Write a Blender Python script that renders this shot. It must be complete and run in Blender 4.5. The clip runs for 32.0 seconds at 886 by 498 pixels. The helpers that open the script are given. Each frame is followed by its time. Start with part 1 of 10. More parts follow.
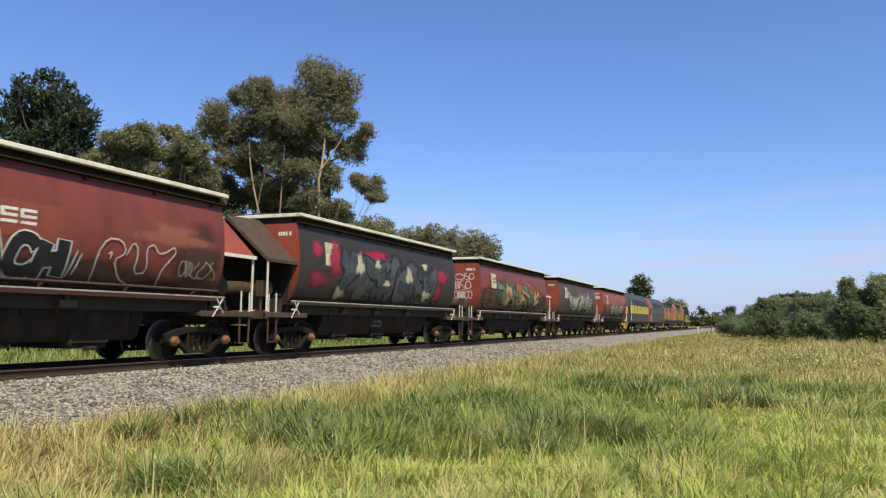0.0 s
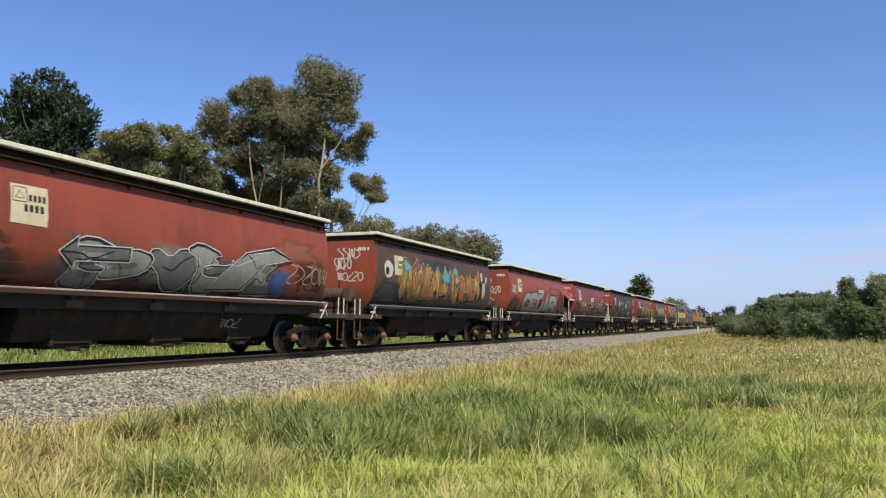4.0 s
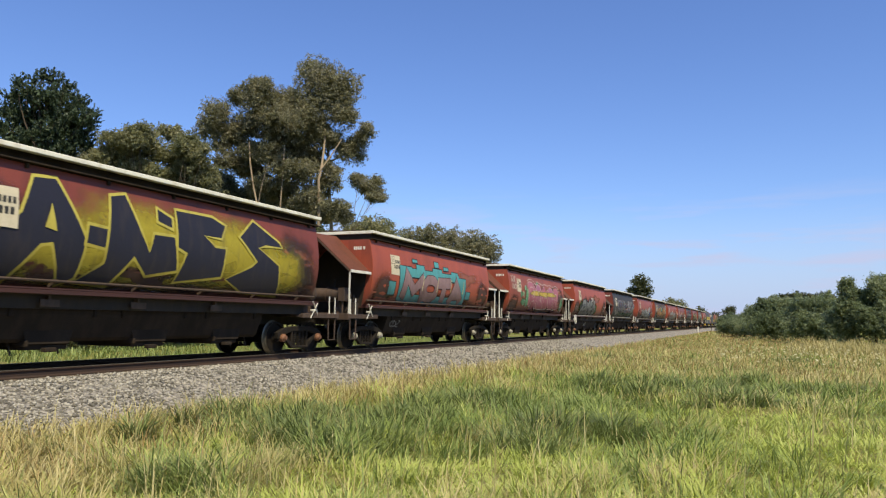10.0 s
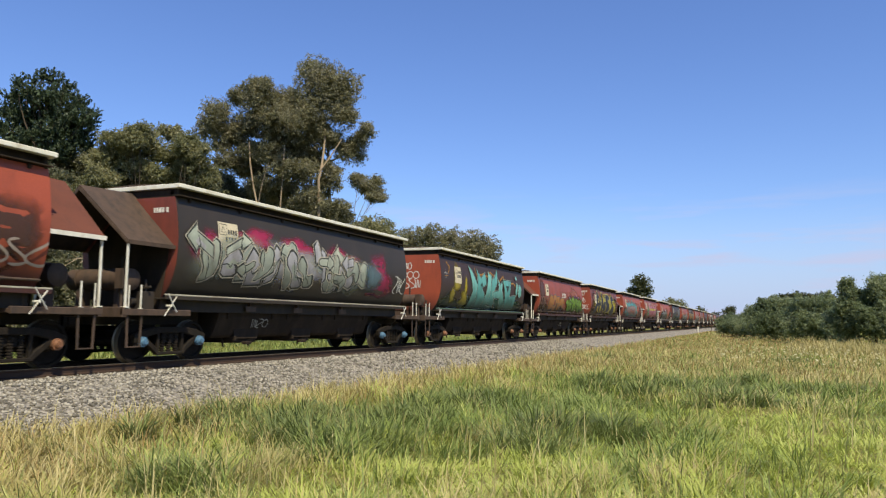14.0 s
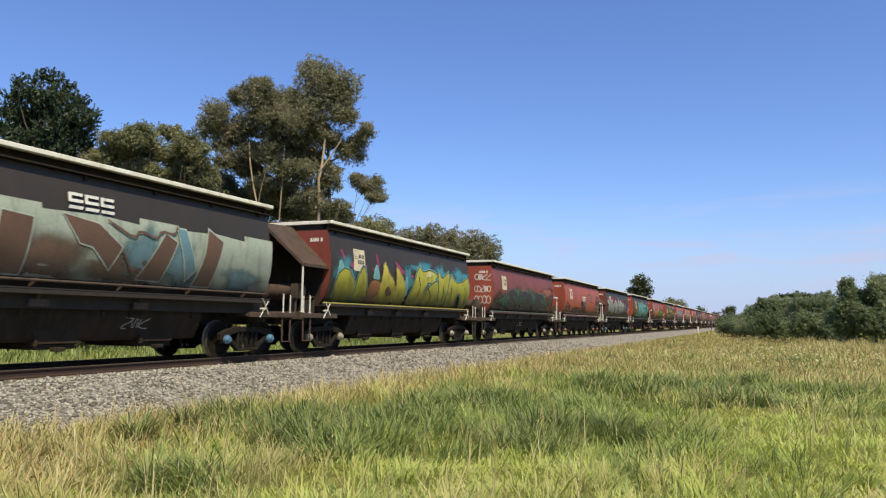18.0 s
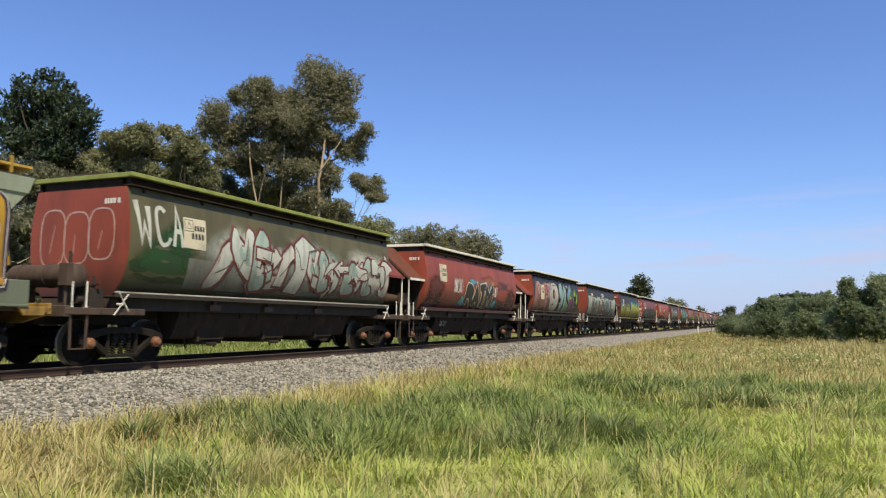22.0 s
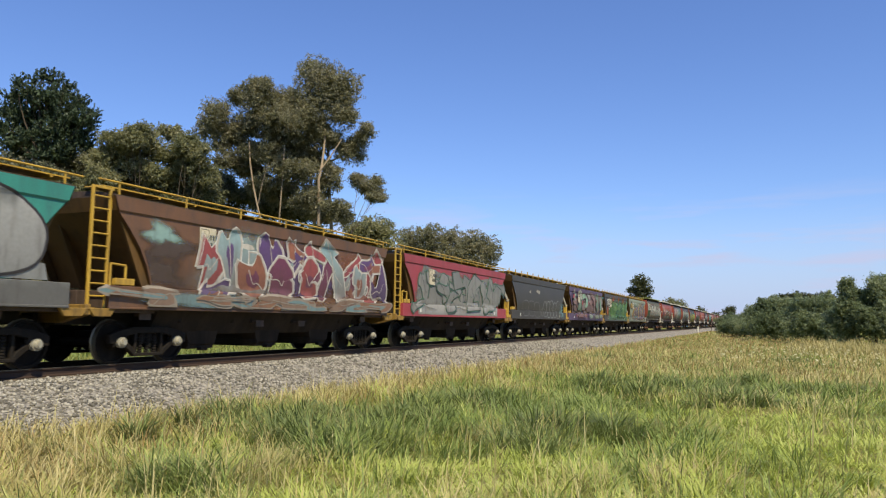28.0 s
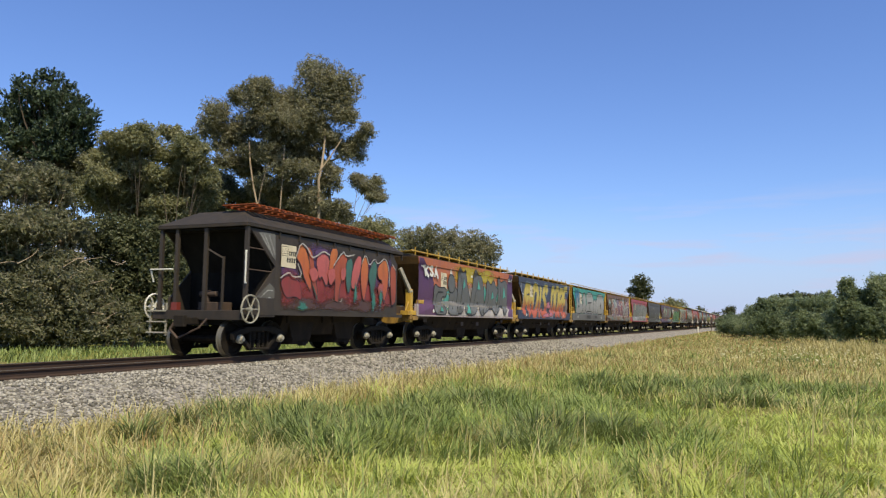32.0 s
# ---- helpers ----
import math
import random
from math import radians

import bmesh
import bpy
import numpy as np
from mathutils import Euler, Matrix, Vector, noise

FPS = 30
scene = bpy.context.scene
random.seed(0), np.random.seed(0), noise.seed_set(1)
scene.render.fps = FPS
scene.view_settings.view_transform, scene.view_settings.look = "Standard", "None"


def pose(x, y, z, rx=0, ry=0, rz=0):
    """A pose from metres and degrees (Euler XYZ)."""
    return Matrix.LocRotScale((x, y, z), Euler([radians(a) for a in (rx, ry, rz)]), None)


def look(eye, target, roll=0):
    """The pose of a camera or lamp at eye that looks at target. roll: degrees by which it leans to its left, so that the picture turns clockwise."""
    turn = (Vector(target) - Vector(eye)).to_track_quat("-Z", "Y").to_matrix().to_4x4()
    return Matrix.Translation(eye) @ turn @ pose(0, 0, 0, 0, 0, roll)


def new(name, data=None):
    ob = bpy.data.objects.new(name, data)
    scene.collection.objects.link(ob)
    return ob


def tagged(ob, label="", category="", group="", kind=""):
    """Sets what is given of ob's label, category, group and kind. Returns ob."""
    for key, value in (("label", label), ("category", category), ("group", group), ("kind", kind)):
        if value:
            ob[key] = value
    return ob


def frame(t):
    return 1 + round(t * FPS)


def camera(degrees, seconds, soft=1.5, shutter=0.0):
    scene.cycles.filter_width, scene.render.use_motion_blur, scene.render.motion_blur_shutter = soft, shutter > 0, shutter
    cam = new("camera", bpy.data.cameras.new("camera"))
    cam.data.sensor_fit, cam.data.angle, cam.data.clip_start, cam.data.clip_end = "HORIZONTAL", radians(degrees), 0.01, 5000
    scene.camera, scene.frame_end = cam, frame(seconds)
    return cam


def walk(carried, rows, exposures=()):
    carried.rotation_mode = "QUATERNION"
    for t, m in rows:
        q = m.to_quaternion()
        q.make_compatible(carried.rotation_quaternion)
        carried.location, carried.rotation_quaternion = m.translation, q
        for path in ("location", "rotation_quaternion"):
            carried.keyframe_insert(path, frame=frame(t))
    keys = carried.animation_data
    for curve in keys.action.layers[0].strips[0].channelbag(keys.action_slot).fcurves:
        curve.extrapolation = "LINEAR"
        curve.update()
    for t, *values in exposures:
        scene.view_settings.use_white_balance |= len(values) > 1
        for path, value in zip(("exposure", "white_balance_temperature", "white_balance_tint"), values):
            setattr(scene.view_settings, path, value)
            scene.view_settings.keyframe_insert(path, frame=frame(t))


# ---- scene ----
cam = camera(62.2, 32.0, soft=1.2, shutter=0.1)
EYE = Vector((13.08, 0.0, 0.978))
VIEW = look(EYE, EYE + Vector((-0.3908, 0.91537, 0.0968)), 0.72)
walk(cam, [(0.0, VIEW), (32.0, VIEW)], exposures=((0.0, 0.20, 6700, 8), (32.0, 0.20, 6700, 8)))

# ---- daylight: high sun behind the camera, on its side of the track ----
SUN_TO = Vector((0.67, -0.60, 0.0)).normalized() * math.cos(radians(54)) + Vector((0, 0, math.sin(radians(54))))
world = bpy.data.worlds.new("sky")
scene.world = world
world.use_nodes = True
sky_nodes = world.node_tree
sky = sky_nodes.nodes.new("ShaderNodeTexSky")
sky.sky_type = "NISHITA"
sky.sun_disc = False
sky.sun_elevation = radians(54)
sky.sun_rotation = math.atan2(SUN_TO.x, SUN_TO.y)
sky.ozone_density = 6.0
sky.dust_density = 0.0
sky.air_density = 1.2
# thin streaks of far cloud low over the horizon
way = sky_nodes.nodes.new("ShaderNodeTexCoord")
flat = sky_nodes.nodes.new("ShaderNodeVectorMath")
flat.operation = "MULTIPLY"
flat.inputs[1].default_value = (5.0, 5.0, 42.0)
sky_nodes.links.new(way.outputs["Generated"], flat.inputs[0])
wisp = sky_nodes.nodes.new("ShaderNodeTexNoise")
wisp.inputs["Scale"].default_value = 1.0
wisp.inputs["Detail"].default_value = 6.0
sky_nodes.links.new(flat.outputs[0], wisp.inputs["Vector"])
thin = sky_nodes.nodes.new("ShaderNodeMapRange")
thin.inputs[1].default_value, thin.inputs[2].default_value = 0.53, 0.70
sky_nodes.links.new(wisp.outputs["Fac"], thin.inputs[0])
up = sky_nodes.nodes.new("ShaderNodeSeparateXYZ")
sky_nodes.links.new(way.outputs["Generated"], up.inputs[0])
low = sky_nodes.nodes.new("ShaderNodeMapRange")
low.inputs[1].default_value, low.inputs[2].default_value, low.inputs[3].default_value, low.inputs[4].default_value = 0.10, 0.18, 0.75, 0.0
sky_nodes.links.new(up.outputs[2], low.inputs[0])
both = sky_nodes.nodes.new("ShaderNodeMath")
both.operation = "MULTIPLY"
sky_nodes.links.new(thin.outputs[0], both.inputs[0])
sky_nodes.links.new(low.outputs[0], both.inputs[1])
veil = sky_nodes.nodes.new("ShaderNodeMix")
veil.data_type = "RGBA"
veil.inputs[7].default_value = (4.7, 4.75, 6.6, 1)
sky_nodes.links.new(both.outputs[0], veil.inputs[0])
deep = sky_nodes.nodes.new("ShaderNodeMix")
deep.data_type, deep.blend_type = "RGBA", "MULTIPLY"
deep.inputs[0].default_value = 1.0
deep.inputs[7].default_value = (0.88, 0.95, 1.285, 1)
sky_nodes.links.new(sky.outputs[0], deep.inputs[6])
# blue-lilac haze towards the horizon
hazy = sky_nodes.nodes.new("ShaderNodeMix")
hazy.data_type = "RGBA"
hazy.inputs[7].default_value = (3.5, 4.4, 6.85, 1)
rise = sky_nodes.nodes.new("ShaderNodeMapRange")
rise.interpolation_type = "SMOOTHSTEP"
rise.inputs[1].default_value, rise.inputs[2].default_value, rise.inputs[3].default_value, rise.inputs[4].default_value = -0.02, 0.17, 0.92, 0.0
sky_nodes.links.new(up.outputs[2], rise.inputs[0])
sky_nodes.links.new(rise.outputs[0], hazy.inputs[0])
sky_nodes.links.new(deep.outputs[2], hazy.inputs[6])
sky_nodes.links.new(hazy.outputs[2], veil.inputs[6])
sky_nodes.links.new(veil.outputs[2], sky_nodes.nodes["Background"].inputs[0])
sky_nodes.nodes["Background"].inputs[1].default_value = 0.109
sun = new("sun", bpy.data.lights.new("sun", "SUN"))
sun.data.energy = 5.0
sun.data.angle = radians(0.5)
sun.data.color = (1.0, 0.90, 0.74)
sun.matrix_world = look((0, 0, 60), Vector((0, 0, 60)) - SUN_TO)


# ---- materials ----
def rgb(c):
    return (c[0], c[1], c[2], 1.0)


def warm(c):
    """Cuts the blue of a base colour to offset the blue light of the sky."""
    return (c[0], c[1] * 0.99, c[2] * 0.78)


def surface(name, col, rough=0.6, metal=0.0, var=0.3, scale=2.0, dirt=None, dirt_amount=0.4, bump=0.15, fine=40.0, low=None, spec=0.4):
    """Paint, metal or stone: base colour broken up at two scales, dirt in patches, fine relief. low: (colour, z0, z1) of a splash-grime band."""
    col, dirt = warm(col), warm(dirt) if dirt else None
    low = (warm(low[0]), *low[1:]) if low else None
    m = bpy.data.materials.new(name)
    m.use_nodes = True
    nt = m.node_tree
    n, link = nt.nodes, nt.links.new
    b = n["Principled BSDF"]
    tc = n.new("ShaderNodeTexCoord")
    info = n.new("ShaderNodeObjectInfo")
    add = n.new("ShaderNodeVectorMath")
    add.operation = "MULTIPLY_ADD"
    comb = n.new("ShaderNodeCombineXYZ")
    link(info.outputs["Random"], comb.inputs[0])
    link(info.outputs["Random"], comb.inputs[1])
    add.inputs[1].default_value = (37.0, 53.0, 0.0)
    link(comb.outputs[0], add.inputs[0])
    link(tc.outputs["Object"], add.inputs[2])
    big = n.new("ShaderNodeTexNoise")
    big.inputs["Scale"].default_value = scale
    big.inputs["Detail"].default_value = 5.0
    link(add.outputs[0], big.inputs["Vector"])
    small = n.new("ShaderNodeTexNoise")
    small.inputs["Scale"].default_value = fine
    small.inputs["Detail"].default_value = 3.0
    link(add.outputs[0], small.inputs["Vector"])
    mix = n.new("ShaderNodeMix")
    mix.data_type = "RGBA"
    mix.inputs[6].default_value = rgb([c * (1 - var) for c in col])
    mix.inputs[7].default_value = rgb([min(1.0, c * (1 + var)) for c in col])
    link(big.outputs["Fac"], mix.inputs[0])
    out = mix.outputs[2]
    if dirt:
        ramp = n.new("ShaderNodeValToRGB")
        ramp.color_ramp.elements[0].position = 0.45
        ramp.color_ramp.elements[1].position = 0.72
        ramp.color_ramp.elements[1].color = (dirt_amount,) * 3 + (1,)
        two = n.new("ShaderNodeTexNoise")
        two.inputs["Scale"].default_value = scale * 2.3
        two.inputs["Detail"].default_value = 8.0
        two.inputs["Roughness"].default_value = 0.65
        squash = n.new("ShaderNodeVectorMath")
        squash.operation = "MULTIPLY"
        squash.inputs[1].default_value = (1.0, 1.0, 0.3)
        link(add.outputs[0], squash.inputs[0])
        link(squash.outputs[0], two.inputs["Vector"])
        link(two.outputs["Fac"], ramp.inputs[0])
        d = n.new("ShaderNodeMix")
        d.data_type = "RGBA"
        link(ramp.outputs[0], d.inputs[0])
        link(out, d.inputs[6])
        d.inputs[7].default_value = rgb(dirt)
        out = d.outputs[2]
    if low:
        sep = n.new("ShaderNodeSeparateXYZ")
        link(tc.outputs["Object"], sep.inputs[0])
        wob = n.new("ShaderNodeMath")
        wob.operation = "MULTIPLY_ADD"
        wob.inputs[1].default_value = 0.5
        link(big.outputs["Fac"], wob.inputs[0])
        link(sep.outputs[2], wob.inputs[2])
        mp = n.new("ShaderNodeMapRange")
        mp.inputs[1].default_value = low[2] + 0.25
        mp.inputs[2].default_value = low[1] + 0.25
        mp.inputs[3].default_value = 0.0
        mp.inputs[4].default_value = low[3] if len(low) > 3 else 0.8
        link(wob.outputs[0], mp.inputs[0])
        d = n.new("ShaderNodeMix")
        d.data_type = "RGBA"
        link(mp.outputs[0], d.inputs[0])
        link(out, d.inputs[6])
        d.inputs[7].default_value = rgb(low[0])
        out = d.outputs[2]
    speck = n.new("ShaderNodeMix")
    speck.data_type = "RGBA"
    speck.blend_type = "MULTIPLY"
    speck.inputs[0].default_value = 0.35
    link(out, speck.inputs[6])
    link(small.outputs["Fac"], speck.inputs[7])
    gain = n.new("ShaderNodeMix")
    gain.data_type = "RGBA"
    gain.blend_type = "MULTIPLY"
    gain.inputs[0].default_value = 1.0
    gain.inputs[7].default_value = (1.2, 1.2, 1.2, 1)
    link(speck.outputs[2], gain.inputs[6])
    link(gain.outputs[2], b.inputs["Base Color"])
    b.inputs["Roughness"].default_value = rough
    b.inputs["Metallic"].default_value = metal
    b.inputs["Specular IOR Level"].default_value = spec
    bp = n.new("ShaderNodeBump")
    bp.inputs["Strength"].default_value = bump
    bp.inputs["Distance"].default_value = 0.02
    link(small.outputs["Fac"], bp.inputs["Height"])
    link(bp.outputs[0], b.inputs["Normal"])
    return m


PAINTS = {}
SPLASHED = [True]  # red wagons carry road grime up their lower sides


def spray(top, bottom=None, z0=1.4, z1=3.0, rough=0.55):
    """Spray paint that fades from one colour to another up the wagon's side, cloudy and a little worn."""
    bottom = bottom or top
    # less blue here too, against the tint of the sky light
    top, bottom = (top[0], top[1], top[2] * 0.86), (bottom[0], bottom[1], bottom[2] * 0.86)
    key = (top, bottom, z0, z1, SPLASHED[0])
    if key in PAINTS:
        return PAINTS[key]
    m = bpy.data.materials.new("spray_paint")
    m.use_nodes = True
    n, link = m.node_tree.nodes, m.node_tree.links.new
    b = n["Principled BSDF"]
    tc = n.new("ShaderNodeTexCoord")
    sep = n.new("ShaderNodeSeparateXYZ")
    link(tc.outputs["Object"], sep.inputs[0])
    nz = n.new("ShaderNodeTexNoise")
    nz.inputs["Scale"].default_value = 2.2
    nz.inputs["Detail"].default_value = 4.0
    link(tc.outputs["Object"], nz.inputs["Vector"])
    wob = n.new("ShaderNodeMath")
    wob.operation = "MULTIPLY_ADD"
    wob.inputs[1].default_value = 0.9
    link(nz.outputs["Fac"], wob.inputs[0])
    link(sep.outputs[2], wob.inputs[2])
    mp = n.new("ShaderNodeMapRange")
    mp.inputs[1].default_value = z0 + 0.45
    mp.inputs[2].default_value = z1 + 0.45
    link(wob.outputs[0], mp.inputs[0])
    mix = n.new("ShaderNodeMix")
    mix.data_type = "RGBA"
    link(mp.outputs[0], mix.inputs[0])
    mix.inputs[6].default_value = rgb(bottom)
    mix.inputs[7].default_value = rgb(top)
    worn = n.new("ShaderNodeTexNoise")
    worn.inputs["Scale"].default_value = 14.0
    worn.inputs["Detail"].default_value = 6.0
    link(tc.outputs["Object"], worn.inputs["Vector"])
    mul = n.new("ShaderNodeMix")
    mul.data_type = "RGBA"
    mul.blend_type = "MULTIPLY"
    mul.inputs[0].default_value = 0.32
    link(mix.outputs[2], mul.inputs[6])
    link(worn.outputs["Fac"], mul.inputs[7])
    # runs and faded streaks down the side
    runs = n.new("ShaderNodeTexNoise")
    runs.inputs["Scale"].default_value = 5.0
    runs.inputs["Detail"].default_value = 5.0
    long = n.new("ShaderNodeVectorMath")
    long.operation = "MULTIPLY"
    long.inputs[1].default_value = (1.0, 1.0, 0.22)
    link(tc.outputs["Object"], long.inputs[0])
    link(long.outputs[0], runs.inputs["Vector"])
    fade = n.new("ShaderNodeMapRange")
    fade.inputs[1].default_value, fade.inputs[2].default_value, fade.inputs[3].default_value, fade.inputs[4].default_value = 0.52, 0.74, 0.0, 0.40
    link(runs.outputs["Fac"], fade.inputs[0])
    old = n.new("ShaderNodeMix")
    old.data_type = "RGBA"
    link(fade.outputs[0], old.inputs[0])
    link(mul.outputs[2], old.inputs[6])
    old.inputs[7].default_value = (0.065, 0.048, 0.036, 1)
    last = old.outputs[2]
    if SPLASHED[0]:
        mud = n.new("ShaderNodeMapRange")
        mud.inputs[1].default_value, mud.inputs[2].default_value, mud.inputs[3].default_value, mud.inputs[4].default_value = 2.65, 1.95, 0.0, 0.52
        link(wob.outputs[0], mud.inputs[0])
        foul = n.new("ShaderNodeMix")
        foul.data_type = "RGBA"
        link(mud.outputs[0], foul.inputs[0])
        link(last, foul.inputs[6])
        foul.inputs[7].default_value = (0.032, 0.024, 0.018, 1)
        last = foul.outputs[2]
    link(last, b.inputs["Base Color"])
    b.inputs["Roughness"].default_value = rough
    b.inputs["Specular IOR Level"].default_value = 0.3
    PAINTS[key] = m
    return m


GRIME = (0.028, 0.022, 0.018)
STEEL_DARK = surface("dirty_black_steel", (0.026, 0.021, 0.018), 0.8, dirt=(0.06, 0.04, 0.03), dirt_amount=0.5, scale=1.6)
# grimy underframe steel; its dark tone also serves as painted shade higher up
UNDER = surface("underframe_grime_and_shade", (0.030, 0.023, 0.020), 0.9, dirt=(0.062, 0.044, 0.034), dirt_amount=0.6, scale=1.2, spec=0.1)
CANOPY = surface("sun_dulled_red_canopy", (0.135, 0.048, 0.034), 0.7, var=0.2, dirt=(0.07, 0.035, 0.028), dirt_amount=0.5, scale=1.5, spec=0.2)
BROWN_STEEL = surface("rusty_brown_steel", (0.078, 0.050, 0.038), 0.75, dirt=GRIME, dirt_amount=0.8, scale=2.5)
CASTING = surface("cast_bogie_steel", (0.017, 0.014, 0.012), 0.8, dirt=(0.045, 0.03, 0.022), dirt_amount=0.4, scale=4.0, bump=0.3, spec=0.15)
TYRE = surface("worn_wheel_steel", (0.011, 0.009, 0.008), 0.7, metal=0.0, dirt=GRIME, dirt_amount=0.7, scale=3.0, spec=0.1)
SHINE = surface("polished_tread", (0.20, 0.18, 0.16), 0.45, metal=0.6, var=0.1, bump=0.03)
WHITE = surface("dirty_white_paint", (0.70, 0.68, 0.70), 0.55, var=0.12, dirt=(0.35, 0.30, 0.22), dirt_amount=0.5, scale=3.0, bump=0.05)
CREAM = surface("weathered_cream_roof_edge", (0.74, 0.72, 0.72), 0.6, var=0.12, dirt=(0.38, 0.31, 0.20), dirt_amount=0.55, scale=1.3, bump=0.06)
ROOF_GREEN = surface("olive_green_roof_edge", (0.25, 0.28, 0.08), 0.6, var=0.2, dirt=(0.06, 0.07, 0.02), scale=1.5)
YELLOW = surface("rail_yellow_paint", (0.50, 0.31, 0.05), 0.5, var=0.2, dirt=(0.16, 0.09, 0.03), dirt_amount=0.8, scale=2.2)
YELLOW_OLD = surface("grimy_yellow_paint", (0.30, 0.175, 0.04), 0.6, var=0.25, dirt=(0.07, 0.045, 0.025), dirt_amount=0.9, scale=2.6)
OCHRE = surface("ochre_brown_end_sheet", (0.125, 0.065, 0.017), 0.65, dirt=(0.04, 0.025, 0.012), dirt_amount=0.8, scale=0.9)
PANEL = surface("pale_data_panel", (0.60, 0.53, 0.44), 0.6, var=0.12, dirt=(0.4, 0.34, 0.25), scale=3.0, bump=0.03)
INK = surface("black_stencil_ink", (0.03, 0.028, 0.025), 0.6, var=0.1)
GLASSY = surface("dark_window_glass", (0.015, 0.017, 0.02), 0.12, var=0.1, bump=0.0, spec=0.6)
BEARING = surface("pale_bearing_cap", (0.33, 0.31, 0.28), 0.55, var=0.2, dirt=(0.10, 0.07, 0.05), dirt_amount=0.6, scale=9.0)
BEARING_BLUE = surface("blue_bearing_cap", (0.09, 0.19, 0.34), 0.5, var=0.2, dirt=GRIME, scale=8.0)
BEARING_RUST = surface("rusty_bearing_cap", (0.23, 0.105, 0.06), 0.6, var=0.3, dirt=GRIME, dirt_amount=0.7, scale=8.0)

BODY = {
    "red": surface("oxide_red_wagon_paint", (0.285, 0.062, 0.036), 0.5, var=0.22, scale=0.7, dirt=(0.085, 0.03, 0.022), dirt_amount=0.55, low=((0.045, 0.022, 0.018), 1.5, 2.2, 0.85), bump=0.05),
    "bright": surface("bright_red_wagon_paint", (0.345, 0.074, 0.040), 0.5, var=0.18, scale=0.7, dirt=(0.12, 0.035, 0.022), dirt_amount=0.45, low=((0.05, 0.022, 0.018), 1.5, 2.1, 0.8), bump=0.05),
    "maroon": surface("maroon_wagon_paint", (0.195, 0.046, 0.034), 0.5, var=0.22, scale=0.7, dirt=(0.06, 0.025, 0.02), dirt_amount=0.6, low=((0.035, 0.018, 0.016), 1.5, 2.3, 0.85), bump=0.05),
    "black": surface("faded_black_wagon_paint", (0.036, 0.029, 0.025), 0.55, var=0.25, scale=0.8, dirt=(0.054, 0.039, 0.032), dirt_amount=0.5, low=((0.02, 0.016, 0.014), 1.4, 2.0, 0.8), bump=0.05),
    "pitch": surface("black_wagon_paint", (0.024, 0.021, 0.019), 0.5, var=0.25, scale=0.8, dirt=(0.045, 0.034, 0.028), dirt_amount=0.5, low=((0.02, 0.016, 0.014), 1.4, 2.0, 0.8), bump=0.05),
    "bister": surface("dark_bister_wagon_paint", (0.048, 0.026, 0.021), 0.55, var=0.25, scale=0.8, dirt=(0.03, 0.02, 0.018), dirt_amount=0.6, low=((0.02, 0.03, 0.025), 1.4, 2.3, 0.8), bump=0.05),
    "umber": surface("umber_brown_wagon_paint", (0.090, 0.048, 0.036), 0.55, var=0.25, scale=0.8, dirt=(0.035, 0.022, 0.02), dirt_amount=0.6, low=((0.02, 0.03, 0.025), 1.4, 2.3, 0.8), bump=0.05),
    "olive": surface("olive_green_wagon_paint", (0.105, 0.092, 0.048), 0.55, var=0.25, scale=0.8, dirt=(0.03, 0.03, 0.018), dirt_amount=0.5, low=((0.02, 0.025, 0.016), 1.4, 2.1, 0.8), bump=0.05),
    "sage": surface("sage_grey_wagon_paint", (0.28, 0.31, 0.25), 0.5, var=0.15, scale=0.8, dirt=(0.12, 0.11, 0.08), dirt_amount=0.5, low=((0.09, 0.10, 0.075), 1.6, 2.0, 0.7), bump=0.05),
    "coal": surface("charcoal_wagon_paint", (0.052, 0.047, 0.045), 0.5, var=0.2, scale=0.8, dirt=(0.075, 0.06, 0.05), dirt_amount=0.4, bump=0.05),
    "purple": surface("dusty_purple_wagon_paint", (0.10, 0.065, 0.15), 0.5, var=0.25, scale=0.8, dirt=(0.07, 0.05, 0.05), dirt_amount=0.6, bump=0.05),
    "crimson": surface("crimson_wagon_paint", (0.33, 0.05, 0.07), 0.5, var=0.2, scale=0.8, dirt=(0.13, 0.05, 0.05), dirt_amount=0.5, bump=0.05),
    "rust": surface("rusty_brown_wagon_paint", (0.15, 0.075, 0.045), 0.55, var=0.35, scale=1.2, dirt=(0.06, 0.05, 0.05), dirt_amount=0.7, bump=0.06),
    "teal": surface("teal_wagon_paint", (0.045, 0.26, 0.24), 0.5, var=0.2, scale=0.9, dirt=(0.05, 0.10, 0.12), dirt_amount=0.5, bump=0.05),
    "navy": surface("navy_wagon_paint", (0.035, 0.042, 0.085), 0.5, var=0.25, scale=0.9, dirt=(0.05, 0.045, 0.05), dirt_amount=0.5, bump=0.05),
    "sunset": surface("orange_purple_wagon_paint", (0.42, 0.125, 0.045), 0.5, var=0.3, scale=0.55, dirt=(0.20, 0.08, 0.10), dirt_amount=0.6, bump=0.05),
    "drab": surface("drab_grey_brown_paint", (0.036, 0.028, 0.023), 0.6, var=0.25, scale=0.9, dirt=(0.075, 0.055, 0.042), dirt_amount=0.5, bump=0.05),
}


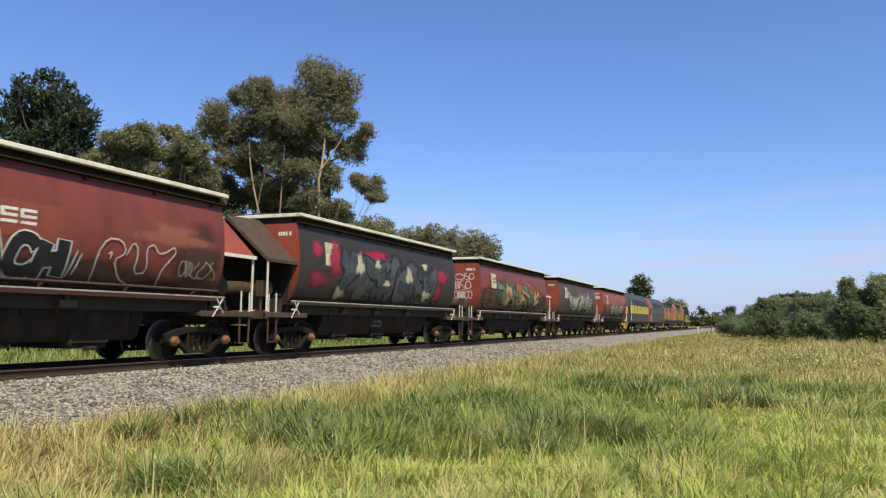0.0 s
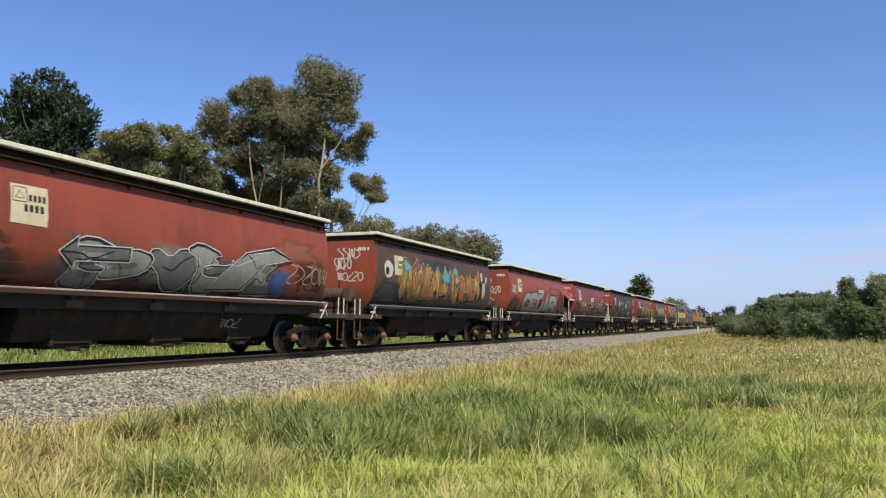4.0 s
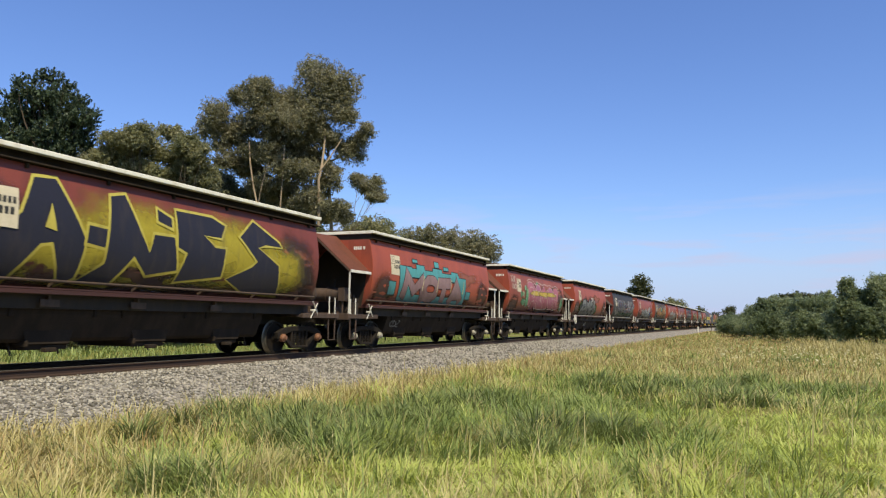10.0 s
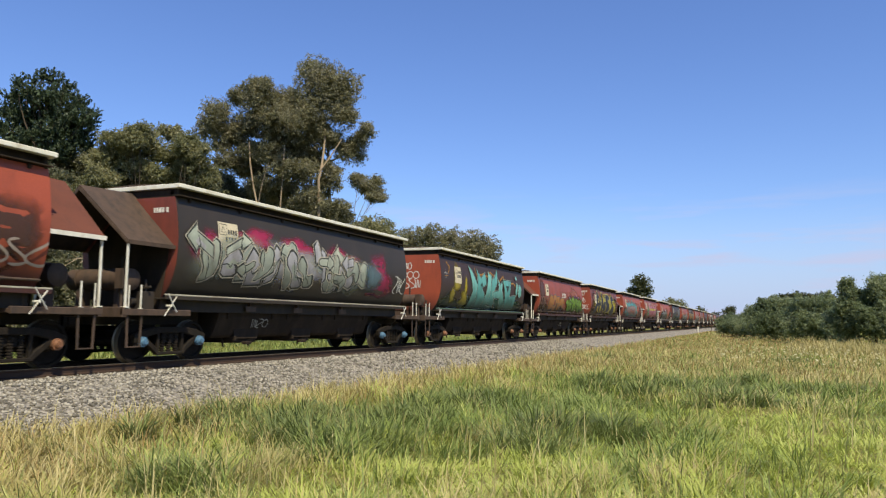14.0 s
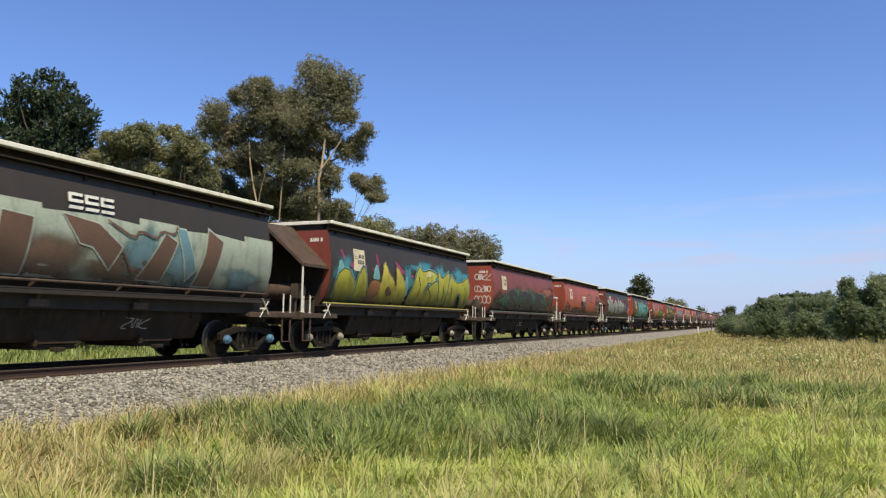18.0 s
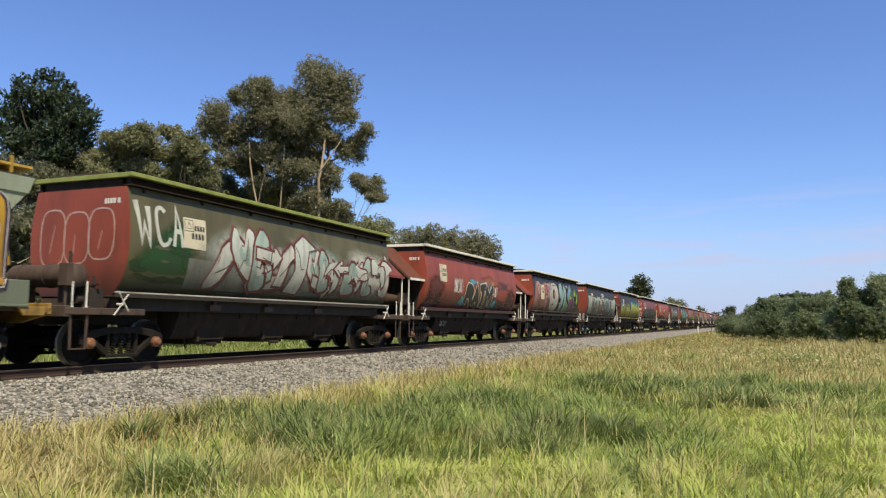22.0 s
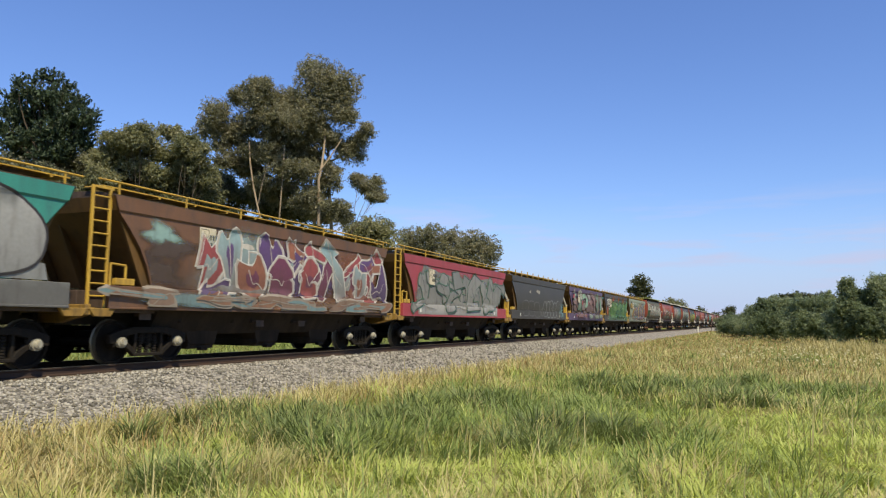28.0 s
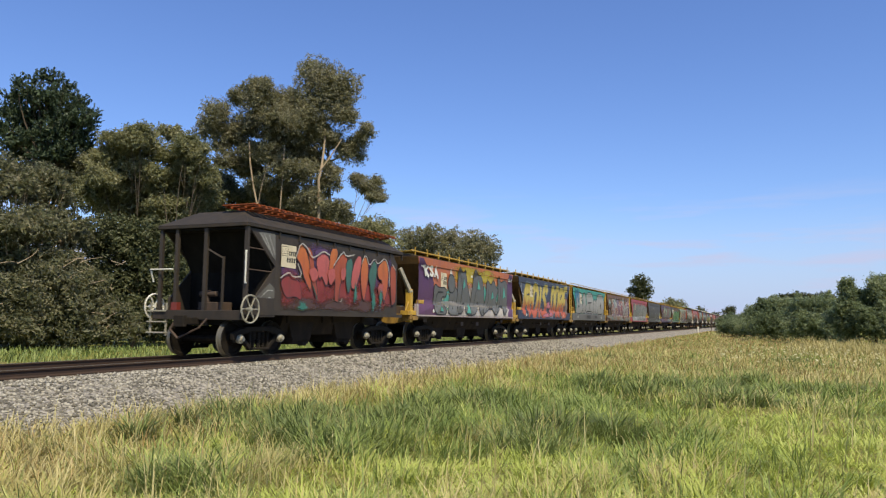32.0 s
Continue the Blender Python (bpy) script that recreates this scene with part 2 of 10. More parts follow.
# ---- mesh building ----
class Shape:
    """Collects boxes, bars, tubes and prisms into one mesh."""

    def __init__(self):
        self.v, self.f = [], []

    def add(self, verts, faces):
        k = len(self.v)
        self.v += [tuple(p) for p in verts]
        self.f += [tuple(k + i for i in face) for face in faces]
        return self

    def box(self, a, b):
        v = [(x, y, z) for x in (a[0], b[0]) for y in (a[1], b[1]) for z in (a[2], b[2])]
        return self.add(v, [(0, 1, 3, 2), (4, 6, 7, 5), (0, 4, 5, 1), (2, 3, 7, 6), (0, 2, 6, 4), (1, 5, 7, 3)])

    def bar(self, p, q, w, h=None, up=(0, 0, 1)):
        """A rectangular bar from p to q."""
        h = h or w
        p, q = Vector(p), Vector(q)
        d = (q - p).normalized()
        up = Vector(up)
        if abs(d.dot(up)) > 0.97:
            up = Vector((1, 0, 0))
        s = d.cross(up).normalized() * (w / 2)
        u = s.cross(d).normalized() * (h / 2)
        v = [c + a * s + b * u for c in (p, q) for a, b in ((-1, -1), (1, -1), (1, 1), (-1, 1))]
        return self.add(v, [(3, 2, 1, 0), (4, 5, 6, 7), (0, 1, 5, 4), (1, 2, 6, 5), (2, 3, 7, 6), (3, 0, 4, 7)])

    def tube(self, p, q, r, n=10, r2=None):
        p, q = Vector(p), Vector(q)
        d = (q - p).normalized()
        s = d.orthogonal().normalized()
        u = d.cross(s)
        r2 = r if r2 is None else r2
        ring = [math.tau * i / n for i in range(n)]
        v = [p + (s * math.cos(a) + u * math.sin(a)) * r for a in ring] + [q + (s * math.cos(a) + u * math.sin(a)) * r2 for a in ring]
        f = [(i, (i + 1) % n, n + (i + 1) % n, n + i) for i in range(n)]
        return self.add(v, f + [tuple(range(n))[::-1], tuple(range(n, 2 * n))])

    def prism(self, prof, a, b, axis="y"):
        """A closed profile pushed along an axis; the profile's pairs are the other two axes in order."""
        n = len(prof)
        place = {"y": lambda p, t: (p[0], t, p[1]), "x": lambda p, t: (t, p[0], p[1]), "z": lambda p, t: (p[0], p[1], t)}[axis]
        v = [place(p, a) for p in prof] + [place(p, b) for p in prof]
        f = [(i, (i + 1) % n, n + (i + 1) % n, n + i) for i in range(n)]
        return self.add(v, f + [tuple(range(n))[::-1], tuple(range(n, 2 * n))])

    def lathe(self, prof, n=28, centre=(0, 0, 0)):
        """Turns pairs (x, radius) about the x axis."""
        k = len(prof)
        v = [(centre[0] + x, centre[1] + r * math.cos(math.tau * i / n), centre[2] + r * math.sin(math.tau * i / n)) for i in range(n) for x, r in prof]
        f = [(i * k + j, i * k + (j + 1) % k, ((i + 1) % n) * k + (j + 1) % k, ((i + 1) % n) * k + j) for i in range(n) for j in range(k)]
        return self.add(v, f)

    def mesh(self, name, bevel=0.0, smooth=False):
        me = bpy.data.meshes.new(name)
        me.from_pydata(self.v, [], self.f)
        bm = bmesh.new()
        bm.from_mesh(me)
        bmesh.ops.recalc_face_normals(bm, faces=bm.faces)
        if bevel:
            bmesh.ops.bevel(bm, geom=[e for e in bm.edges if len(e.link_faces) == 2 and e.calc_face_angle() > 0.6], offset=bevel, segments=1, affect="EDGES", clamp_overlap=True)
        for face in bm.faces:
            face.smooth = smooth
        if smooth:
            for e in bm.edges:
                if len(e.link_faces) == 2 and e.calc_face_angle() > 0.6:
                    e.smooth = False
        bm.to_mesh(me)
        bm.free()
        me.materials.append(None)
        return me


def part(name, mesh, material, parent, label="", at=None):
    """Links a mesh as one object under a thing or a part; the material belongs to the object, so that alike pieces share their mesh."""
    ob = new(name, mesh)
    ob.parent = parent
    if at is not None:
        ob.matrix_basis = at
    if not mesh.materials:
        mesh.materials.append(None)
    ob.material_slots[0].link = "OBJECT"
    ob.material_slots[0].material = material
    if label:
        ob["label"] = label
    return ob


TURN = lambda y: pose(0, y, 0, 0, 0, 180)


# ---- grain hopper wagons ----
A_LEN = 11.45
A_SIDE = [(1.290, 3.64), (1.345, 3.40), (1.405, 3.05), (1.435, 2.75), (1.435, 2.45), (1.405, 2.15), (1.34, 1.88), (1.24, 1.65), (1.12, 1.48), (1.02, 1.38)]
B_LEN = 11.70
B_SIDE = [(1.43, 3.38), (1.425, 3.10), (1.39, 3.06), (1.405, 2.75), (1.41, 2.4), (1.405, 2.05), (1.385, 1.8), (1.36, 1.60)]
B_EDGE = [0.0, 0.10, 0.14, 0.42, 0.70, 0.90, 1.02, 1.10]


def hull_a():
    s = Shape()
    prof = A_SIDE + [(-x, z) for x, z in A_SIDE[::-1]]
    n = 13
    m = len(prof)
    ys = [A_LEN * i / (n - 1) for i in range(n)]
    v = [(x, y, z) for y in ys for x, z in prof]
    f = [(i * m + j, i * m + j + 1, (i + 1) * m + j + 1, (i + 1) * m + j) for i in range(n - 1) for j in range(m - 1)]
    f += [tuple(range(m)), tuple((n - 1) * m + j for j in range(m))[::-1]]
    return s.add(v, f).mesh("hull", smooth=True)


def hull_b():
    rows = []
    for (x, z), e in zip(B_SIDE, B_EDGE):
        row = [(x, y, z) for y in (e, 3.0, 5.85, 8.7, B_LEN - e)]
        row += [(-p[0], p[1], p[2]) for p in row[::-1]]
        rows.append(row)
    m = len(rows[0])
    v = [p for row in rows for p in row]
    f = [(i * m + j, i * m + (j + 1) % m, (i + 1) * m + (j + 1) % m, (i + 1) * m + j) for i in range(len(rows) - 1) for j in range(m)]
    f += [tuple(range(m)), tuple((len(rows) - 1) * m + j for j in range(m))[::-1]]
    return Shape().add(v, f).mesh("hull", smooth=True)


def roof_arch(x, zl, zm, y0, y1):
    prof = [(x, zl), (x * 0.6, zl + (zm - zl) * 0.75), (0.0, zm), (-x * 0.6, zl + (zm - zl) * 0.75), (-x, zl)]
    return Shape().prism(prof + [(-x, zl - 0.03), (x, zl - 0.03)], y0, y1).mesh("roof", smooth=False)


def wheel_profile(side):
    """Half of a wheelset: flange inside, coned tread, web and hub."""
    p = [(0.735, 0.40), (0.735, 0.472), (0.752, 0.475), (0.766, 0.450), (0.868, 0.442), (0.868, 0.385), (0.828, 0.365), (0.815, 0.16), (0.855, 0.13), (0.855, 0.085), (0.69, 0.085), (0.69, 0.13), (0.775, 0.16), (0.765, 0.365)]
    return [(side * x, r) for x, r in p]


def helper_meshes():
    M = {}
    M["wheelset"] = Shape().lathe(wheel_profile(1)).lathe(wheel_profile(-1)).tube((-1.06, 0, 0), (1.06, 0, 0), 0.075, 12).mesh("wheelset", smooth=True)
    M["wheelset"].materials.append(SHINE)
    for p in M["wheelset"].polygons:
        rim = [M["wheelset"].vertices[i].co for i in p.vertices]
        p.material_index = int(min(math.hypot(c.y, c.z) for c in rim) > 0.43)
    s = Shape().prism([(0.70, 0.52), (0.42, 0.32), (0.34, 0.22), (0.42, 0.18), (0.80, 0.46)], 0.96, 1.08, "x").prism([(-0.70, 0.52), (-0.42, 0.32), (-0.34, 0.22), (-0.42, 0.18), (-0.80, 0.46)], 0.96, 1.08, "x")
    s.prism([(-1.06, 0.42), (-1.08, 0.60), (-0.80, 0.70), (-0.42, 0.76), (0.42, 0.76), (0.80, 0.70), (1.08, 0.60), (1.06, 0.42), (0.86, 0.42), (0.70, 0.55), (0.36, 0.63), (-0.36, 0.63), (-0.70, 0.55), (-0.86, 0.42)], 0.97, 1.09, "x")
    s.box((0.95, -0.42, 0.15), (1.09, 0.42, 0.22)).box((0.98, -0.40, 0.2), (1.07, -0.33, 0.66)).box((0.98, 0.33, 0.2), (1.07, 0.40, 0.66))
    M["side_frame"] = s.mesh("side_frame", bevel=0.012)
    prof = [(0.0, 0.05)]
    for i in range(7):
        prof += [(i * 0.055 + 0.004, 0.052), (i * 0.055 + 0.012, 0.08), (i * 0.055 + 0.038, 0.08), (i * 0.055 + 0.046, 0.052)]
    s = Shape().lathe(prof + [(0.39, 0.05), (0.39, 0.01), (0.0, 0.01)], 7)
    s.v = [(y, z, x) for x, y, z in s.v]
    M["spring"] = s.mesh("spring")
    M["bolster"] = Shape().box((-1.0, -0.20, 0.42), (1.0, 0.20, 0.66)).box((-0.30, -0.30, 0.60), (0.30, 0.30, 0.84)).box((-0.9, -0.50, 0.30), (0.9, -0.42, 0.40)).box((-0.9, 0.42, 0.30), (0.9, 0.50, 0.40)).tube((-0.95, -0.36, 0.42), (0.95, -0.36, 0.42), 0.03).mesh("bogie", bevel=0.012)
    s = Shape().tube((0.0, 0, 0), (0.09, 0, 0), 0.112, 14).tube((0.09, 0, 0), (0.14, 0, 0), 0.092, 14, 0.072).tube((0.14, 0, 0), (0.16, 0, 0), 0.055, 10)
    M["cap"] = s.mesh("bearing_cap", smooth=True)
    M["adapter"] = Shape().box((0.0, -0.15, 0.0), (0.12, 0.15, 0.13)).box((0.02, -0.17, -0.12), (0.10, -0.12, 0.06)).box((0.02, 0.12, -0.12), (0.10, 0.17, 0.06)).mesh("axle_box", bevel=0.01)
    # end platform pieces, outward is -y
    M["deck_a"] = Shape().box((-1.30, -1.28, 1.02), (1.30, 0.55, 1.10)).box((-1.0, 0.0, 1.10), (1.0, 0.5, 1.36)).mesh("deck", bevel=0.01)
    M["headstock_a"] = Shape().box((-1.34, -1.36, 0.96), (1.34, -1.24, 1.17)).box((1.26, -1.36, 1.0), (1.35, 0.58, 1.135)).box((-1.35, -1.36, 1.0), (-1.26, 0.58, 1.135)).mesh("headstock", bevel=0.012)
    s = Shape()
    for x in (1.30,):
        s.bar((x, -1.20, 1.05), (x, -1.18, 0.36), 0.05, 0.02).bar((x, -0.82, 1.05), (x, -0.84, 0.36), 0.05, 0.02).bar((x, -1.20, 0.36), (x, -0.82, 0.36), 0.05, 0.025)
    M["stirrup"] = s.mesh("step_stirrup")
    M["post"] = Shape().bar((0, 0, 0), (0, 0, 1.0), 0.042, 0.042).box((-0.06, -0.05, 0.0), (0.06, 0.05, 0.02)).mesh("hand_post", bevel=0.006)
    M["coupler"] = Shape().box((-0.09, -1.52, 0.80), (0.09, -0.7, 0.98)).box((-0.17, -1.60, 0.74), (0.16, -1.46, 1.03)).box((0.08, -1.66, 0.77), (0.19, -1.5, 1.0)).tube((-0.02, -1.58, 0.7), (-0.02, -1.58, 1.08), 0.04).mesh("coupler", bevel=0.015)
    s = Shape()
    s.bar((0, -0.22, -0.26), (0, 0.20, 0.24), 0.018, 0.022, (1, 0, 0)).bar((0.02, 0.20, -0.16), (0.02, -0.14, 0.30), 0.018, 0.022, (1, 0, 0)).tube((-0.12, 0, 0), (0.03, 0, 0), 0.03)
    M["cross_lever"] = s.mesh("brake_lever")
    s = Shape()
    s.lathe([(0.02 * math.cos(a), 0.30 + 0.02 * math.sin(a)) for a in [math.tau * i / 6 for i in range(6)]], 24)
    for i in range(6):
        a = math.tau * i / 6
        s.bar((0, 0.04 * math.cos(a), 0.04 * math.sin(a)), (0.0, 0.295 * math.cos(a), 0.295 * math.sin(a)), 0.022, 0.022)
    s.tube((-0.16, 0, 0), (0.03, 0, 0), 0.045)
    M["handwheel"] = s.mesh("brake_wheel", smooth=True)
    s = Shape().tube((-0.75, 0, 0), (0.95, 0, 0), 0.23, 20).tube((0.95, 0, 0), (1.02, 0, 0), 0.23, 20, 0.12).tube((-0.82, 0, 0), (-0.75, 0, 0), 0.12, 20, 0.23)
    for x in (-0.5, 0.2, 0.75):
        s.tube((x, 0, 0), (x + 0.05, 0, 0), 0.245, 20)
    s.box((0.60, -0.14, -0.62), (0.72, 0.14, -0.15)).box((-0.5, -0.14, -0.62), (-0.38, 0.14, -0.15)).box((0.78, -0.3, -0.2), (1.0, -0.16, 0.22)).tube((0.9, -0.22, 0.1), (0.9, -0.22, -0.6), 0.03)
    M["reservoir"] = s.mesh("air_reservoir", bevel=0.0, smooth=True)
    M["valve_box"] = Shape().box((0.55, -0.2, 1.10), (1.05, 0.12, 1.52)).tube((0.8, -0.2, 1.3), (0.8, -0.34, 1.3), 0.09).tube((0.95, -0.05, 1.5), (0.95, -0.05, 1.78), 0.03).bar((0.4, -0.1, 1.5), (1.15, -0.1, 1.62), 0.05).tube((0.2, 0.0, 1.2), (0.2, 0.0, 2.3), 0.035).mesh("brake_valve", bevel=0.012)
    # gable canopy over the end platform
    s = Shape()
    for r in (1, -1):
        s.add([(0, -1.42, 3.74), (r * 1.36, -1.30, 2.52), (r * 1.36, 0.02, 2.52), (0, 0.02, 3.78), (0, -1.42, 3.70), (r * 1.36, -1.30, 2.48), (r * 1.36, 0.02, 2.48), (0, 0.02, 3.74)], [(0, 1, 2, 3), (7, 6, 5, 4), (0, 4, 5, 1), (1, 5, 6, 2), (2, 6, 7, 3), (3, 7, 4, 0)])
    M["canopy"] = s.mesh("canopy")
    s = Shape()
    s.bar((1.37, -1.31, 2.50), (1.37, 0.0, 2.50), 0.03, 0.085)
    M["canopy_lip"] = s.mesh("canopy_lip")
    s = Shape()
    for r in (1, -1):
        s.bar((0, -1.40, 3.66), (r * 1.33, -1.29, 2.48), 0.06, 0.05)
    M["canopy_rib"] = s.mesh("canopy_rib")
    # body pieces
    M["hull_a"], M["hull_b"] = hull_a(), hull_b()
    cap = [(x - 0.012, z) for x, z in A_SIDE]
    M["end_a"] = Shape().prism(cap + [(-x, z) for x, z in cap[::-1]], -0.02, 0.0).mesh("end_sheet")
    M["chord"] = Shape().box((1.12, 0.02, 3.60), (1.22, A_LEN - 0.02, 3.83)).box((-1.22, 0.02, 3.60), (-1.12, A_LEN - 0.02, 3.83)).box((-1.3, 0.02, 3.62), (1.3, 0.10, 3.83)).box((-1.3, A_LEN - 0.1, 3.62), (1.3, A_LEN - 0.02, 3.83)).mesh("top_chord")
    s = Shape()
    for r in (1, -1):
        s.box((r * 1.20, -0.02, 3.655), (r * 1.42, A_LEN + 0.02, 3.68))
        for i in range(7):
            y = 0.4 + i * (A_LEN - 0.8) / 6
            s.box((r * 1.25, y - 0.03, 3.56), (r * 1.35, y + 0.03, 3.66))
    M["gutter"] = s.mesh("gutter")
    M["roof_a"] = roof_arch(1.40, 3.87, 3.98, 0.0, A_LEN)
    s = Shape()
    for r in (1, -1):
        s.box((r * 1.30, -0.06, 3.835), (r * 1.455, A_LEN + 0.06, 3.925))
    s.box((-1.36, -0.06, 3.825), (1.36, 0.03, 3.925)).box((-1.36, A_LEN - 0.03, 3.825), (1.36, A_LEN + 0.06, 3.925))
    M["roof_edge"] = s.mesh("roof_edge", bevel=0.01)
    M["hatch"] = Shape().box((-0.42, -0.55, 3.95), (0.42, 0.55, 4.04)).box((-0.46, -0.05, 4.03), (0.46, 0.05, 4.06)).mesh("roof_hatch", bevel=0.02)
    M["ledge"] = Shape().box((0.98, -0.20, 1.36), (1.33, A_LEN + 0.2, 1.395)).box((1.30, -0.20, 1.36), (1.335, A_LEN + 0.2, 1.44)).mesh("side_ledge", bevel=0.006)
    M["ledge_lip"] = Shape().box((1.295, -0.20, 1.442), (1.338, A_LEN + 0.2, 1.478)).mesh("ledge_lip", bevel=0.006)
    # added sheet, no wagon part: darkens the end where the canopy's shade falls
    M["shade_sheet"] = Shape().prism([(-0.98, 1.12), (0.98, 1.12), (1.10, 1.7), (1.22, 2.45), (0.35, 3.3), (-0.35, 3.3), (-1.22, 2.45), (-1.10, 1.7)], -0.06, -0.03).mesh("end_bulkhead", bevel=0.01)
    M["ledge_far"] = Shape().box((-1.33, -0.20, 1.36), (-0.98, A_LEN + 0.2, 1.395)).box((-1.335, -0.20, 1.36), (-1.30, A_LEN + 0.2, 1.475)).mesh("side_ledge", bevel=0.006)
    s = Shape().tube((1.375, -0.30, 1.60), (1.375, A_LEN - 0.1, 1.60), 0.026, 8)
    for i in range(6):
        y = 0.9 + i * 1.95
        s.bar((1.20, y, 1.50), (1.39, y, 1.62), 0.03, 0.05)
    M["pipe"] = s.mesh("brake_pipe")
    s = Shape()
    s.prism([(1.00, 1.37), (0.98, 1.0), (0.80, 0.55), (0.72, 0.48), (-0.72, 0.48), (-0.80, 0.55), (-0.98, 1.0), (-1.00, 1.37)], 1.95, 9.5)
    M["skirt"] = s.mesh("hopper_skirt", bevel=0.01)
    s = Shape()
    s.prism([(-0.75, 1.30), (0.75, 1.30), (0.45, 0.44), (-0.45, 0.44)], -0.86, 0.86, "x").box((0.96, -0.95, 0.95), (1.02, -0.87, 1.36)).box((0.96, 0.87, 0.95), (1.02, 0.95, 1.36)).box((-0.8, -0.46, 0.34), (0.8, 0.46, 0.44)).box((-0.9, -0.5, 0.40), (0.9, -0.44, 0.52)).box((0.8, -0.12, 0.30), (0.95, 0.12, 0.38))
    M["hopper"] = s.mesh("hopper_chute", bevel=0.012)
    M["plate"] = Shape().box((1.20, -0.20, 1.14), (1.215, 0.20, 1.27)).box((0.98, -0.03, 1.24), (1.20, 0.03, 1.37)).mesh("tie_down_plate")
    M["peg"] = Shape().bar((0.55, 0, 0.50), (0.58, 0.05, 0.24), 0.03, 0.03).mesh("door_handle")
    M["sill_a"] = Shape().box((-0.35, -1.2, 0.80), (0.35, A_LEN + 1.2, 1.12)).box((-1.1, 0.2, 1.1), (1.1, A_LEN - 0.2, 1.4)).mesh("centre_sill")
    M["number"] = Shape().box((0, 0, 0), (0.06, 0.004, 0.11)).box((0.08, 0, 0), (0.13, 0.004, 0.11)).box((0.15, 0, 0), (0.22, 0.004, 0.11)).box((0.24, 0, 0), (0.30, 0.004, 0.11)).box((0.36, 0, 0), (0.43, 0.004, 0.11)).mesh("stencil_bars")
    # yellow-fitted type
    M["sill_b"] = Shape().box((1.30, -0.03, 1.14), (1.43, B_LEN + 0.03, 1.585)).box((1.425, -0.03, 1.12), (1.445, B_LEN + 0.03, 1.165)).mesh("side_sill", bevel=0.008)
    M["sill_b_far"] = Shape().box((-1.43, -0.03, 1.14), (-1.30, B_LEN + 0.03, 1.585)).mesh("side_sill", bevel=0.008)
    M["deck_b"] = Shape().box((-1.30, -0.46, 1.05), (1.30, 1.3, 1.13)).box((-0.5, 0.0, 1.1), (0.5, 0.9, 1.5)).mesh("deck", bevel=0.01)
    s = Shape()
    s.prism([(-1.40, 1.20), (1.40, 1.20), (1.40, 1.0), (0.7, 0.84), (-0.7, 0.84), (-1.40, 1.0)], -0.52, -0.42)
    for r in (1, -1):
        s.prism([(-0.50, 1.13), (0.16, 1.13), (0.04, 0.97), (-0.34, 0.97)], r * 1.34, r * 1.42, "x")
    M["headstock_b"] = s.mesh("headstock", bevel=0.01)
    M["coupler_b"] = Shape().box((-0.09, -0.62, 0.80), (0.09, 0.3, 0.98)).box((-0.17, -0.68, 0.74), (0.16, -0.55, 1.03)).mesh("coupler", bevel=0.015)
    s = Shape()
    for x in (-1.30, -0.45, 0.45, 1.30):
        s.prism([(0.06, 3.30), (0.16, 3.30), (1.12, 1.6), (1.02, 1.15), (0.92, 1.15), (0.92, 1.5)], x - 0.03, x + 0.03, "x")
    M["end_rib"] = s.mesh("end_rib")
    es = Shape()
    v = []
    for (x, z), e in zip(B_SIDE, B_EDGE):
        v += [(x - 0.02, e - 0.012, z - 0.01), (-x + 0.02, e - 0.012, z - 0.01)]
    es.add(v, [(2 * i, 2 * i + 1, 2 * i + 3, 2 * i + 2) for i in range(len(B_SIDE) - 1)])
    v2 = [(p[0], p[1] - 0.02, p[2]) for p in v]
    es.add(v2, [(2 * i + 2, 2 * i + 3, 2 * i + 1, 2 * i) for i in range(len(B_SIDE) - 1)])
    M["end_b"] = es.mesh("end_sheet")
    M["roof_b"] = roof_arch(1.42, 3.40, 3.52, -0.02, B_LEN + 0.02)
    M["walk_bearer"] = Shape().bar((-0.9, 0, 3.54), (1.18, 0, 3.54), 0.05, 0.04).mesh("walkway_bearer")
    M["walkway"] = Shape().box((0.66, -0.1, 3.56), (1.18, B_LEN + 0.1, 3.585)).mesh("roof_walkway")
    M["walk_rail"] = Shape().bar((1.2, -0.15, 3.60), (1.2, B_LEN + 0.1, 3.60), 0.03, 0.045).mesh("walkway_rail")
    M["rail_post"] = Shape().box((1.185, -0.022, 3.45), (1.222, 0.022, 3.75)).mesh("rail_post")
    M["eave_rail"] = Shape().tube((1.34, -0.35, 3.66), (1.34, B_LEN + 0.25, 3.62), 0.022, 8).mesh("eave_rail")
    M["rail_leg"] = Shape().bar((1.34, 0, 3.36), (1.34, 0, 3.64), 0.03).mesh("rail_leg")
    s = Shape()
    for x in (1.30,):
        s.bar((x, -0.44, 1.02), (x, -0.44, 3.50), 0.055, 0.055).bar((x, -0.02, 1.02), (x, -0.02, 3.50), 0.055, 0.055).bar((x, -0.46, 3.50), (x, 0.05, 3.50), 0.05)
    M["ladder"] = s.mesh("end_ladder", bevel=0.006)
    M["rung"] = Shape().tube((1.30, -0.44, 0), (1.30, -0.02, 0), 0.018, 8).mesh("rung")
    M["hand_loop"] = Shape().tube((1.36, 0.02, 1.58), (1.36, 0.02, 2.02), 0.024, 8).tube((1.36, 0.02, 2.02), (1.36, 0.40, 2.0), 0.024, 8).tube((1.36, 0.40, 2.0), (1.36, 0.40, 1.58), 0.024, 8).mesh("hand_loop")
